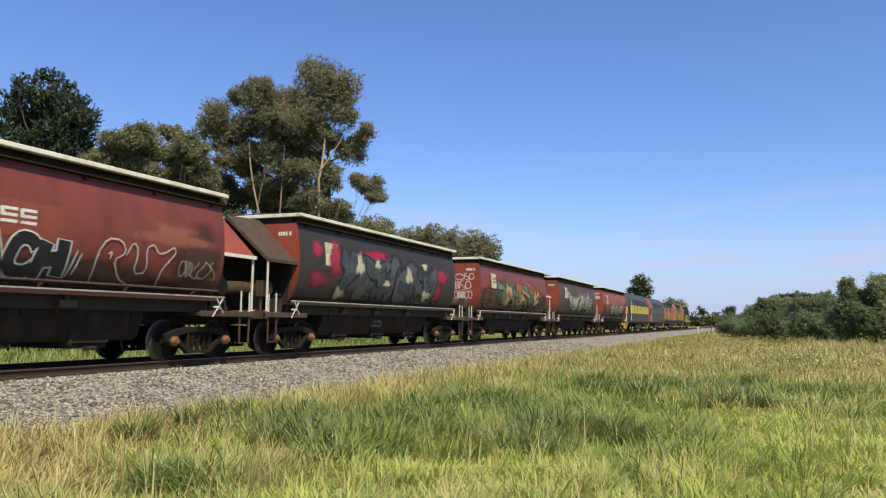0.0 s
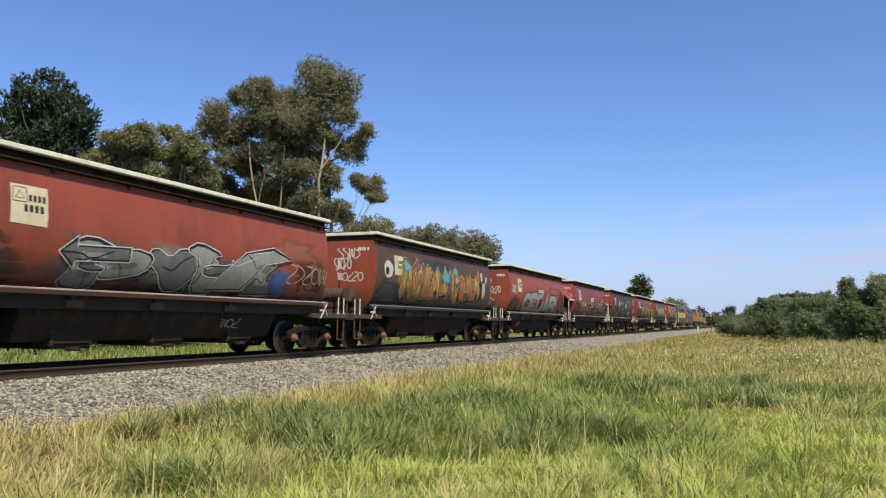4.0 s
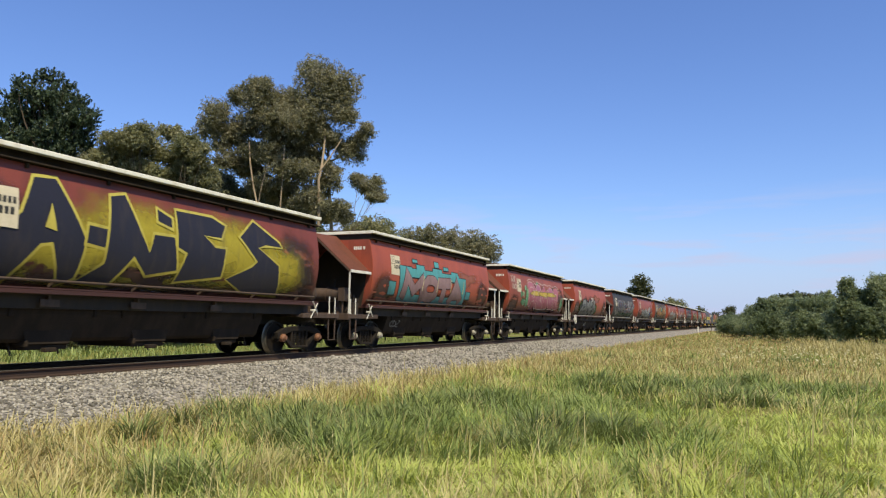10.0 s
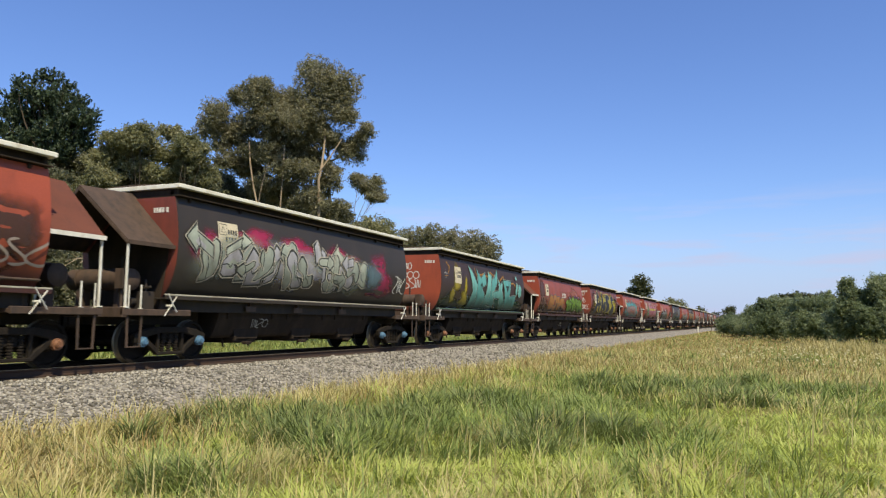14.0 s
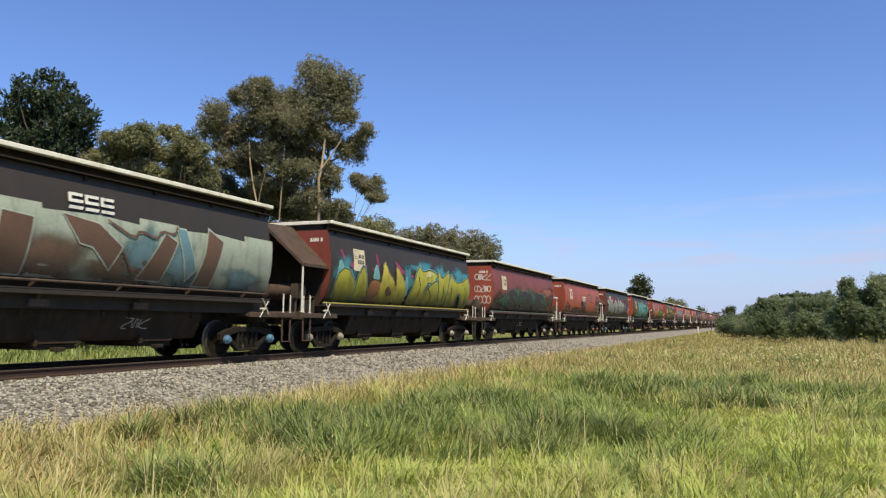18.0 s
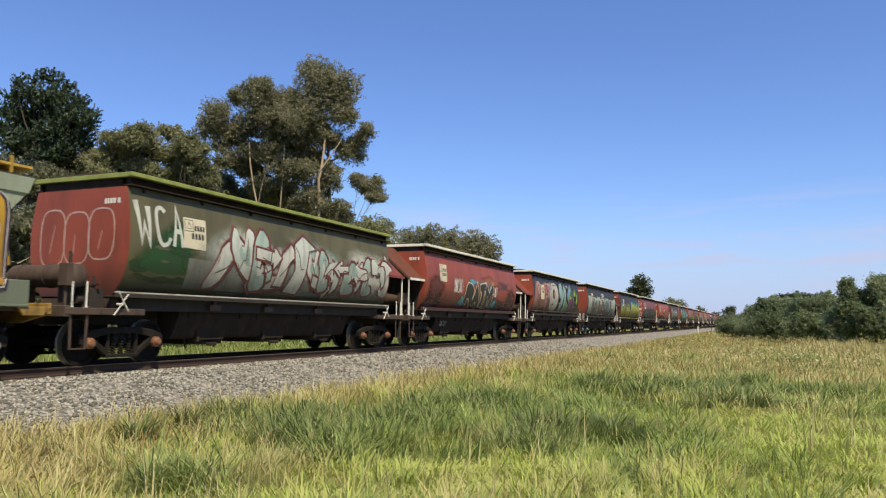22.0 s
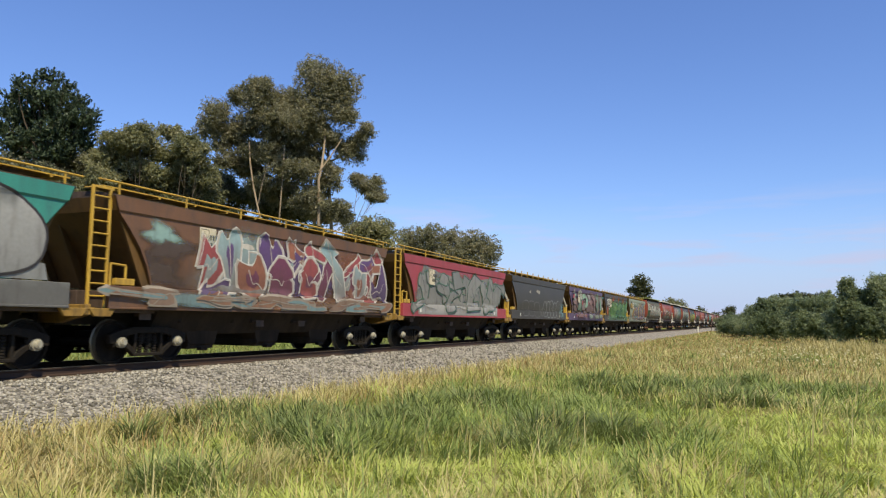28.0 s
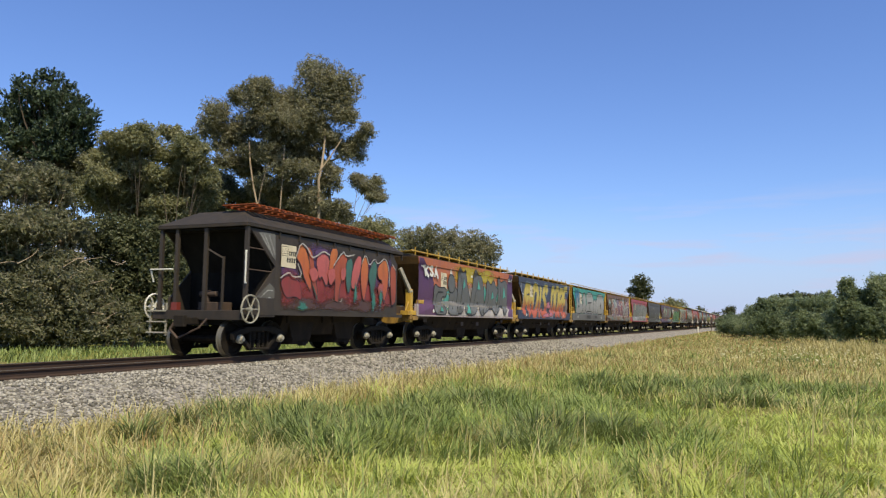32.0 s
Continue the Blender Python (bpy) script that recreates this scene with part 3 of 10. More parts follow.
    s = Shape().box((1.12, -0.42, 0.90), (1.34, -0.22, 2.12)).bar((1.25, -0.32, 1.75), (1.25, -0.02, 1.30), 0.05).bar((1.25, -0.32, 1.75), (1.25, -0.66, 1.32), 0.05).box((1.05, -0.68, 1.16), (1.38, 0.05, 1.32))
    M["brake_stand"] = s.mesh("brake_stand", bevel=0.012)
    M["brake_tube"] = Shape().bar((1.28, -0.34, 2.04), (1.1, -0.86, 2.86), 0.10, 0.14).tube((1.285, -0.33, 2.0), (1.27, -0.37, 2.08), 0.1, 10).mesh("brake_column", bevel=0.012)
    M["small_box"] = Shape().box((1.28, 0.14, 1.60), (1.40, 0.62, 1.74)).mesh("lever_box", bevel=0.01)
    s = Shape().prism([(1.12, 1.14), (0.82, 0.58), (-0.82, 0.58), (-1.12, 1.14)], 1.6, 10.1)
    M["skirt_b"] = s.mesh("hopper_skirt", bevel=0.01)
    M["small_plate"] = Shape().box((1.22, -0.16, 0.86), (1.245, 0.16, 1.02)).box((0.95, -0.03, 0.93), (1.22, 0.03, 1.0)).mesh("tie_down_plate")
    M["light_tag"] = Shape().box((1.446, -0.06, 1.28), (1.452, 0.06, 1.42)).mesh("reflector")
    return M


M = helper_meshes()
FRONT_AXLES, REAR_AXLES = [], []


def bogie(w, yc, half, bearing):
    """A three-piece freight bogie: bolster, two side frames, springs, two wheelsets with their bearings."""
    b = part("bogie", M["bolster"], CASTING, w, at=pose(0, yc, 0))
    for r in (0, 180):
        part("side_frame", M["side_frame"], CASTING, b, at=pose(0, 0, 0, 0, 0, r))
        for y in (-0.2, 0.0, 0.2):
            part("spring", M["spring"], CASTING, b, at=pose(1.0 if r == 0 else -1.0, y, 0.22) @ Matrix.Diagonal((0.8, 0.8, 1, 1)))
    for d in (-half, half):
        ax = part("wheelset", M["wheelset"], TYRE, b, at=pose(0, d, 0.447))
        (REAR_AXLES if d < 0 else FRONT_AXLES).append((ax, d))
        for r in (0, 180):
            s = 1 if r == 0 else -1
            part("axle_box", M["adapter"], CASTING, b, at=pose(s * 0.97, d, 0.47, 0, 0, r))
            part("bearing_cap", M["cap"], bearing, b, at=pose(s * 1.055, d, 0.447, 0, 0, r))
    return b


def wagon_a(base, end="red", rear="canopy", front="canopy", ledge=None, roof=None, wheel=False, pipe=False, bearing=None, canopy=None, label=""):
    """Bulged hopper wagon with a pale roof edge. Its origin is on the rails under the rear end of the roof."""
    w = new("grain_hopper_wagon")
    tagged(w, label, "hopper wagon", "grain train wagons")
    roof = roof or CREAM
    body = BODY[base]
    ledge = ledge or body
    part("hull", M["hull_a"], body, w)
    for r, at in ((rear, None), (front, TURN(A_LEN))):
        part("end_sheet", M["end_a"], BODY[end], w, at=at)
    # chord and gutter coloured near black to deepen the shadow under the eave
    part("top_chord", M["chord"], UNDER, w)
    part("gutter", M["gutter"], UNDER, w)
    part("roof", M["roof_a"], BROWN_STEEL, w)
    part("roof_edge", M["roof_edge"], roof, w)
    for i in range(5):
        part("roof_hatch", M["hatch"], BROWN_STEEL, w, at=pose(0, 1.12 + i * 2.3, 0))
    part("side_ledge", M["ledge"], BODY["maroon"] if base in ("red", "bright", "maroon") else STEEL_DARK, w)
    part("ledge_lip", M["ledge_lip"], ledge, w)
    part("side_ledge", M["ledge_far"], body, w)
    if pipe:
        part("brake_pipe", M["pipe"], BROWN_STEEL, w)
    part("hopper_skirt", M["skirt"], UNDER, w)
    for y in (3.2, 5.72, 8.24):
        part("hopper_chute", M["hopper"], UNDER, w, at=pose(0, y, 0))
    for y in (2.6, 3.6, 5.9, 8.7, 9.3):
        part("door_handle", M["peg"], STEEL_DARK, w, at=pose(0, y, 0))
    for y in (2.9, 5.0, 7.4):
        part("tie_down_plate", M["plate"], BROWN_STEEL, w, at=pose(0, y, 0))
    part("centre_sill", M["sill_a"], STEEL_DARK, w)
    for kind, at in ((rear, pose(0, 0, 0)), (front, TURN(A_LEN))):
        part("deck", M["deck_a"], BROWN_STEEL, w, at=at)
        part("headstock", M["headstock_a"], BROWN_STEEL, w, at=at)
        part("coupler", M["coupler"], CASTING, w, at=at)
        for r in (0, 1):
            x = 1.30 if r == 0 else -1.30
            part("step_stirrup", M["stirrup"], BROWN_STEEL, w, at=at @ pose(0 if r == 0 else -2.6, 0, 0))
            part("hand_post", M["post"], WHITE, w, at=at @ pose(x, -0.86, 1.14) @ Matrix.Diagonal((0.7, 0.7, 0.5, 1)))
            part("hand_post", M["post"], WHITE, w, at=at @ pose(x, -1.18, 1.14) @ Matrix.Diagonal((0.6, 0.6, 0.48, 1)))
            if kind == "canopy":
                part("canopy_post", M["post"], WHITE, w, at=at @ pose(x, -1.27, 1.15) @ Matrix.Diagonal((1.05, 1.05, 1.34, 1)))
            if wheel and r == 0 and at == pose(0, 0, 0):
                part("brake_wheel", M["handwheel"], WHITE, w, at=at @ pose(1.46, 0.02, 1.18))
            else:
                part("brake_lever", M["cross_lever"], WHITE, w, at=at @ pose(1.40 if r == 0 else -1.40, -0.10 if r == 0 else 0.1, 1.22, 0, 0, 180 * r) @ Matrix.Diagonal((1, 0.8, 0.85, 1)))
        if kind == "canopy":
            part("canopy", M["canopy"], canopy or CANOPY, w, at=at)
            for x in (0.0, -2.74):
                part("canopy_lip", M["canopy_lip"], WHITE if base in ("red", "bright", "maroon") else (canopy or body), w, at=at @ pose(x, 0, 0))
            part("canopy_rib", M["canopy_rib"], BROWN_STEEL, w, at=at)
        if kind == "canopy":
            # dark sheet standing for the deep shade below the canopy
            part("end_bulkhead", M["shade_sheet"], UNDER, w, at=at)
        part("air_reservoir", M["reservoir"], BROWN_STEEL, w, at=at @ pose(0, -0.78, 1.76))
        part("brake_valve", M["valve_box"], STEEL_DARK, w, at=at @ pose(0, -0.35, 0))
    part("stencil_bars", M["number"], WHITE, w, at=pose(0.70, -0.026, 3.30))
    for yc in (0.30, A_LEN - 0.30):
        bogie(w, yc, 0.86, bearing or BEARING_RUST)
    return w


def wagon_b(base, sill=None, fitting="stand", label=""):
    """Straight-sided hopper wagon with sloping ochre ends, yellow roof walkway and yellow end gear."""
    w = new("grain_hopper_wagon")
    tagged(w, label, "hopper wagon", "grain train wagons")
    body = BODY[base]
    part("hull", M["hull_b"], body, w)
    for m in ("sill_b", "sill_b_far"):
        part("side_sill", M[m], sill or body, w)
    part("roof", M["roof_b"], BROWN_STEEL, w)
    walkway = part("roof_walkway", M["walkway"], YELLOW, w)
    for i in range(11):
        part("walkway_bearer", M["walk_bearer"], YELLOW, walkway, at=pose(0, 0.3 + i * 1.11, 0))
    if fitting == "stand":
        part("walkway_rail", M["walk_rail"], YELLOW, w)
        for i in range(11):
            part("rail_post", M["rail_post"], YELLOW, w, at=pose(0, 0.2 + i * 1.12, 0))
    else:
        part("eave_rail", M["eave_rail"], YELLOW, w)
        for i in range(7):
            part("rail_leg", M["rail_leg"], YELLOW, w, at=pose(0, 0.15 + i * 1.9, 0))
    part("hopper_skirt", M["skirt_b"], UNDER, w)
    for y in (3.3, 5.85, 8.4):
        part("hopper_chute", M["hopper"], UNDER, w, at=pose(0, y, -0.1))
    for y in (1.1, 5.0, 6.9, 10.4):
        part("tie_down_plate", M["small_plate"], BROWN_STEEL, w, at=pose(0, y, 0.05 if y in (1.1, 10.4) else -0.1))
    part("reflector", M["light_tag"], WHITE, w, at=pose(0, 1.45, 0))
    part("reflector", M["light_tag"], WHITE, w, at=pose(0, 9.9, 0))
    part("centre_sill", M["sill_a"], STEEL_DARK, w, at=pose(0, 0.7, 0) @ Matrix.Diagonal((1, 0.86, 1, 1)))
    for at in (pose(0, 0, 0), TURN(B_LEN)):
        part("end_sheet", M["end_b"], OCHRE, w, at=at)
        part("end_rib", M["end_rib"], OCHRE, w, at=at)
        part("deck", M["deck_b"], BROWN_STEEL, w, at=at)
        part("headstock", M["headstock_b"], YELLOW_OLD, w, at=at)
        part("coupler", M["coupler_b"], CASTING, w, at=at)
        part("lever_box", M["small_box"], YELLOW, w, at=at)
    if fitting == "stand":
        part("brake_stand", M["brake_stand"], YELLOW, w)
        part("brake_column", M["brake_tube"], BEARING, w, "pale beige box column")
    else:
        lad = part("end_ladder", M["ladder"], YELLOW, w)
        for i in range(10):
            part("rung", M["rung"], YELLOW, lad, at=pose(0, 0, 1.12 + i * 0.245))
        part("hand_loop", M["hand_loop"], YELLOW, w)
    for yc in (1.42, B_LEN - 1.42 + 0.3):
        bogie(w, yc, 0.785, BEARING)
    return w


# ---- sprayed paint on the wagon sides: thin shapes that follow the curve of the sheet ----
def side_x(side, z):
    """How far out the side sheet stands at height z."""
    if side[0] is B_SIDE[0] and z < 1.585:
        return 1.43
    for (x1, z1), (x0, z0) in zip(side, side[1:]):
        if z >= z0:
            return x0 + (x1 - x0) * min(1.0, (z - z0) / (z1 - z0))
    return side[-1][0]


def lay(faces, side, lift, name="paint"):
    """A mesh of flat shapes (u along the wagon, v up) laid on the side, lifted by a few millimetres."""
    bm = bmesh.new()
    lo = 1.19 if side is B_SIDE else 1.50
    hi = 3.36 if side is B_SIDE else 3.6
    for face in faces:
        pts = []
        own, face = face if isinstance(face, tuple) else (0.0, face)
        for u, v in face:
            p = (u, min(hi, max(lo, v)))
            if not pts or (abs(p[0] - pts[-1][0]) + abs(p[1] - pts[-1][1])) > 1e-4:
                pts.append(p)
        if len(pts) >= 3:
            try:
                bm.faces.new([bm.verts.new((own, u, v)) for u, v in pts])
            except ValueError:
                pass
    bmesh.ops.remove_doubles(bm, verts=bm.verts, dist=0.0004)
    bmesh.ops.triangulate(bm, faces=bm.faces)
    bad = [f for f in bm.faces if f.calc_area() < 1e-6]
    bmesh.ops.delete(bm, geom=bad, context="FACES")
    knots = [z for x, z in side[1:-1]]
    if side is B_SIDE:
        knots = knots + [1.60, 1.584]
    for z in knots:
        bmesh.ops.bisect_plane(bm, geom=bm.verts[:] + bm.edges[:] + bm.faces[:], dist=1e-5, plane_co=(0, 0, z), plane_no=(0, 0, 1))
    for v in bm.verts:
        z = v.co.z
        dz = 0.05
        slope = (side_x(side, z + dz) - side_x(side, z - dz)) / (2 * dz)
        if side is B_SIDE and 1.5 < z < 1.66:
            slope = 0.0
        k = 1.0 / math.sqrt(1 + slope * slope)
        up = (lift + v.co.x) * k
        v.co.x = side_x(side, z) + up
        v.co.z = z - up * slope
    for f in bm.faces:
        if f.normal.x < 0:
            f.normal_flip()
        f.smooth = True
    me = bpy.data.meshes.new(name)
    bm.to_mesh(me)
    bm.free()
    me.materials.append(None)
    return me


def cloud(poly, centre, side, lift, name="paint"):
    """A patch of sprayed colour that thins out towards its rim."""
    rings = ((0.32, 1.0), (0.66, 0.55), (1.0, 0.0))
    n = len(poly)
    lo, hi = (1.19, 3.36) if side is B_SIDE else (1.17, 3.2) if side is C_SIDE else (1.50, 3.6)
    pts = [(*centre, 1.0)] + [(centre[0] + (u - centre[0]) * k, centre[1] + (v - centre[1]) * k, c) for k, c in rings for u, v in poly]
    co = []
    for u, v, c in pts:
        v = min(hi, max(lo, v))
        if side is B_SIDE:
            e = 0.04 + float(np.interp(v, [z for x, z in B_SIDE[::-1]], B_EDGE[::-1])) * (v > 1.6)
            u = min(B_LEN - e, max(e, u))
        else:
            u = min(A_LEN - 0.03, max(0.03, u)) if side is A_SIDE else min(8.4, max(1.5, u))
        co.append((side_x(side, v) + lift, u, v))
    f = [(0, 1 + i, 1 + (i + 1) % n) for i in range(n)]
    for r in range(2):
        a, b = 1 + r * n, 1 + (r + 1) * n
        f += [(a + i, b + i, b + (i + 1) % n, a + (i + 1) % n) for i in range(n)]
    me = bpy.data.meshes.new(name)
    me.from_pydata(co, [], f)
    cover = me.attributes.new("cover", "FLOAT", "POINT")
    cover.data.foreach_set("value", [c for u, v, c in pts])
    for p in me.polygons:
        p.use_smooth = True
    me.materials.append(None)
    return me


SOFT = {}


def soft(m):
    """The same paint as thin overspray: speckled where little of it lies."""
    if m.name in SOFT:
        return SOFT[m.name]
    c = m.copy()
    n, link = c.node_tree.nodes, c.node_tree.links.new
    at = n.new("ShaderNodeAttribute")
    at.attribute_name = "cover"
    tc = n.new("ShaderNodeTexCoord")
    nz = n.new("ShaderNodeTexNoise")
    nz.inputs["Scale"].default_value = 5.0
    nz.inputs["Detail"].default_value = 6.0
    nz.inputs["Roughness"].default_value = 0.7
    link(tc.outputs["Object"], nz.inputs["Vector"])
    add = n.new("ShaderNodeMath")
    add.operation = "MULTIPLY_ADD"
    add.inputs[1].default_value = 0.6
    add.inputs[2].default_value = -0.34
    link(nz.outputs["Fac"], add.inputs[0])
    tot = n.new("ShaderNodeMath")
    tot.operation = "ADD"
    link(add.outputs[0], tot.inputs[0])
    link(at.outputs["Fac"], tot.inputs[1])
    mp = n.new("ShaderNodeMapRange")
    mp.interpolation_type = "SMOOTHSTEP"
    mp.inputs[1].default_value, mp.inputs[2].default_value, mp.inputs[3].default_value, mp.inputs[4].default_value = 0.02, 0.95, 0.0, 0.92
    link(tot.outputs[0], mp.inputs[0])
    link(mp.outputs[0], n["Principled BSDF"].inputs["Alpha"])
    SOFT[m.name] = c
    return c


# strokes of sprayed capitals on a grid of nine by nine, strokes parted by a bar
STROKES = {
    "A": "00 48 80|23 63", "B": "00 08 58 76 44 04|44 84 82 60 00", "C": "87 68 28 06 02 20 60 81", "D": "00 08 58 85 83 50 00",
    "E": "88 08 00 80|04 64", "G": "87 68 28 06 02 20 60 82 84 54", "H": "00 08|80 88|04 84", "I": "40 48", "K": "00 08|88 14 80",
    "L": "08 00 80", "M": "00 08 43 88 80", "N": "00 08 80 88", "O": "28 06 02 20 60 82 86 68 28", "P": "00 08 68 86 64 04",
    "R": "00 08 68 86 64 04|44 80", "S": "87 68 28 06 35 63 82 60 20 01", "T": "08 88|48 40", "U": "08 02 20 60 82 88",
    "V": "08 40 88", "W": "08 20 44 60 88", "X": "08 80|00 88", "Y": "08 44 88|44 40", "Z": "08 88 00 80",
}


def rounded(pts, closed=True, times=1):
    """Cuts the corners of a line."""
    for _ in range(times):
        n = len(pts)
        out = [] if closed else [pts[0]]
        for i in range(n if closed else n - 1):
            (a, b), (c, d) = pts[i], pts[(i + 1) % n]
            out += [(a * 0.78 + c * 0.22, b * 0.78 + d * 0.22), (a * 0.22 + c * 0.78, b * 0.22 + d * 0.78)]
        pts = out if closed else out + [pts[-1]]
    return pts


def grow(poly, d):
    """A closed outline pushed outwards by d."""
    n = len(poly)
    turn = sum(poly[i][0] * poly[(i + 1) % n][1] - poly[(i + 1) % n][0] * poly[i][1] for i in range(n))
    sg = 1.0 if turn > 0 else -1.0
    out = []
    for i in range(n):
        a, b, c = poly[i - 1], poly[i], poly[(i + 1) % n]
        p, q = (b[0] - a[0], b[1] - a[1]), (c[0] - b[0], c[1] - b[1])
        lp, lq = max(1e-6, math.hypot(*p)), max(1e-6, math.hypot(*q))
        nx, ny = sg * (p[1] / lp + q[1] / lq), sg * -(p[0] / lp + q[0] / lq)
        l = max(0.7, math.hypot(nx, ny) ** 2 / 2)
        out.append((b[0] + nx / l * d, b[1] + ny / l * d))
    return out


def band(pts, half, extend):
    """A fat stroke with mitred joints and squared, slightly flared ends."""
    pts = [p for i, p in enumerate(pts) if i == 0 or math.dist(p, pts[i - 1]) > 1e-3]
    if len(pts) < 2:
        return []
    ring = math.dist(pts[0], pts[-1]) < 1e-3
    n = len(pts)
    sides = []
    for i, (a, b) in enumerate(pts):
        prev = pts[i - 1] if i else (pts[-2] if ring else None)
        nxt = pts[i + 1] if i < n - 1 else (pts[1] if ring else None)
        ds = []
        for p, q in ((prev, (a, b)), ((a, b), nxt)):
            if p is not None and q is not None:
                l = max(1e-6, math.dist(p, q))
                ds.append(((q[0] - p[0]) / l, (q[1] - p[1]) / l))
        nx, ny = -sum(d[1] for d in ds), sum(d[0] for d in ds)
        l = math.hypot(nx, ny)
        if l < 0.2:
            nx, ny, l = -ds[0][1], ds[0][0], 1.0
        k = half / l / max(0.55, l / len(ds))
        flare = 1.0
        if len(ds) == 1:
            s = -extend if i == 0 else extend
            a, b, flare = a + ds[0][0] * s, b + ds[0][1] * s, 1.18
        sides.append(((a + nx * k * flare, b + ny * k * flare), (a - nx * k * flare, b - ny * k * flare)))
    return [[p[0], p[1], q[1], q[0]] for p, q in zip(sides, sides[1:])]


def letters(word, box, bold, seed=1, shear=0.0, wobble=0.06, overlap=0.0):
    """Sprayed capitals, each in its own slot of the box and pushing into its neighbours; one list of faces a letter."""
    rnd = random.Random(seed)
    u0, u1, v0, v1 = box
    n, h = len(word), v1 - v0
    weight = [0.6 if ch == "I" else 1.25 if ch in "MWR" else 1.0 for ch in word]
    out, at = [], u0
    for i, ch in enumerate(word):
        step = (u1 - u0) * weight[i] / sum(weight)
        core = 0.135 * min(step * 1.1, h)
        half = core + 0.75 * bold
        inset = core + 0.03
        up, down = rnd.uniform(-wobble, wobble) * h, rnd.uniform(-wobble, wobble) * h
        lean, flare, twist = shear + rnd.uniform(-wobble, wobble), rnd.uniform(-0.15, 0.18), rnd.uniform(-0.10, 0.10)
        faces = []
        for k, stroke in enumerate(STROKES[ch].split("|")):
            pts = []
            for pair in stroke.split():
                a, b = int(pair[0]) / 8, int(pair[1]) / 8
                a2 = 0.5 + (a - 0.5) * (1 + flare * (0.5 - b) * 2)
                x = at + inset * 0.8 + a2 * (step * (1 + 2 * overlap) - 1.6 * inset) - step * overlap
                y = v0 + inset + b * (h - 2 * inset) + up * b + down * (1 - b) + twist * (a - 0.5) * h
                pts.append((x + lean * (b - 0.5) * h, y))
            if ch in "OCSGDBPRUJ":
                pts = rounded(pts, False, 1)
            faces += [(0.0007 * k, f) for f in band(pts, half, half * 0.5)]
        out.append(faces)
        at += step
    return out


def blob(cu, cv, ru, rv, seed=0, n=20, rough=0.18):
    rnd = random.Random(seed)
    a0, b0 = rnd.uniform(0, 6), rnd.uniform(0, 6)
    pts = []
    for i in range(n):
        a = math.tau * i / n
        k = 1 + rough * (0.6 * math.sin(3 * a + a0) + 0.5 * math.sin(5 * a + b0) + rnd.uniform(-0.25, 0.25))
        pts.append((cu + ru * k * math.cos(a), cv + rv * k * math.sin(a)))
    return pts


def ribbon(pts, w):
    """A painted line of even width along points, as quads with round-ish joints."""
    pts = [p for i, p in enumerate(pts) if i == 0 or math.dist(p, pts[i - 1]) > 1e-3]
    sides = []
    for i, (a, b) in enumerate(pts):
        (c, d), (e, f) = pts[max(0, i - 1)], pts[min(len(pts) - 1, i + 1)]
        l = max(1e-5, math.hypot(e - c, f - d))
        k = w / 2 * (0.55 if i in (0, len(pts) - 1) else 1.0)
        nx, ny = -(f - d) / l * k, (e - c) / l * k
        sides.append(((a + nx, b + ny), (a - nx, b - ny)))
    return [[p[0], p[1], q[1], q[0]] for p, q in zip(sides, sides[1:])]


def scrawl(box, strokes, seed, w=0.03):
    """Quick hand-style marks: looping strokes side by side, no letters."""
    rnd = random.Random(seed)
    u0, u1, v0, v1 = box
    out = []
    step = (u1 - u0) / strokes
    for i in range(strokes):
        cu, ph = u0 + step * (i + 0.5), rnd.uniform(0, 6)
        kind = rnd.random()
        n = 14
        pts = []
        for k in range(n):
            t = k / (n - 1)
            if kind < 0.45:
                pts.append((cu + step * 0.55 * math.sin(2.2 * math.pi * t + ph), v0 + (v1 - v0) * (0.5 + 0.48 * math.cos(1.1 * math.pi * t + 0.3 * math.sin(ph)))))
            elif kind < 0.75:
                pts.append((cu + step * 0.5 * math.cos(math.tau * t + ph), v0 + (v1 - v0) * (0.5 + 0.42 * math.sin(math.tau * t + ph))))
            else:
                pts.append((cu + step * (t - 0.5) * 1.2, v0 + (v1 - v0) * (0.5 + 0.45 * (-1) ** (k // 3 % 2) * (1 - 0.3 * t))))
        out.append(ribbon(pts, w))
    return out


def bubbles(box, count, seed, w=0.035):
    """Hollow bubble forms drawn in one line, shoulder to shoulder."""
    rnd = random.Random(seed)
    u0, u1, v0, v1 = box
    step = (u1 - u0) / count
    out = []
    for i in range(count):
        cu, cv = u0 + step * (i + 0.5), (v0 + v1) / 2 + rnd.uniform(-0.06, 0.06)
        pts = []
        top = rnd.uniform(0.8, 1.0)
        for k in range(21):
            a = math.tau * k / 20
            c, s = math.cos(a), math.sin(a)
            pts.append((cu + step * 0.52 * math.copysign(abs(c) ** 0.6, c), cv + (v1 - v0) / 2 * top * math.copysign(abs(s) ** 0.7, s)))
        out += ribbon(pts, w)
        out += ribbon([(cu - step * 0.1, cv - (v1 - v0) * 0.25), (cu + step * rnd.uniform(-0.1, 0.15), cv + (v1 - v0) * rnd.uniform(0.0, 0.25))], w)
    return out


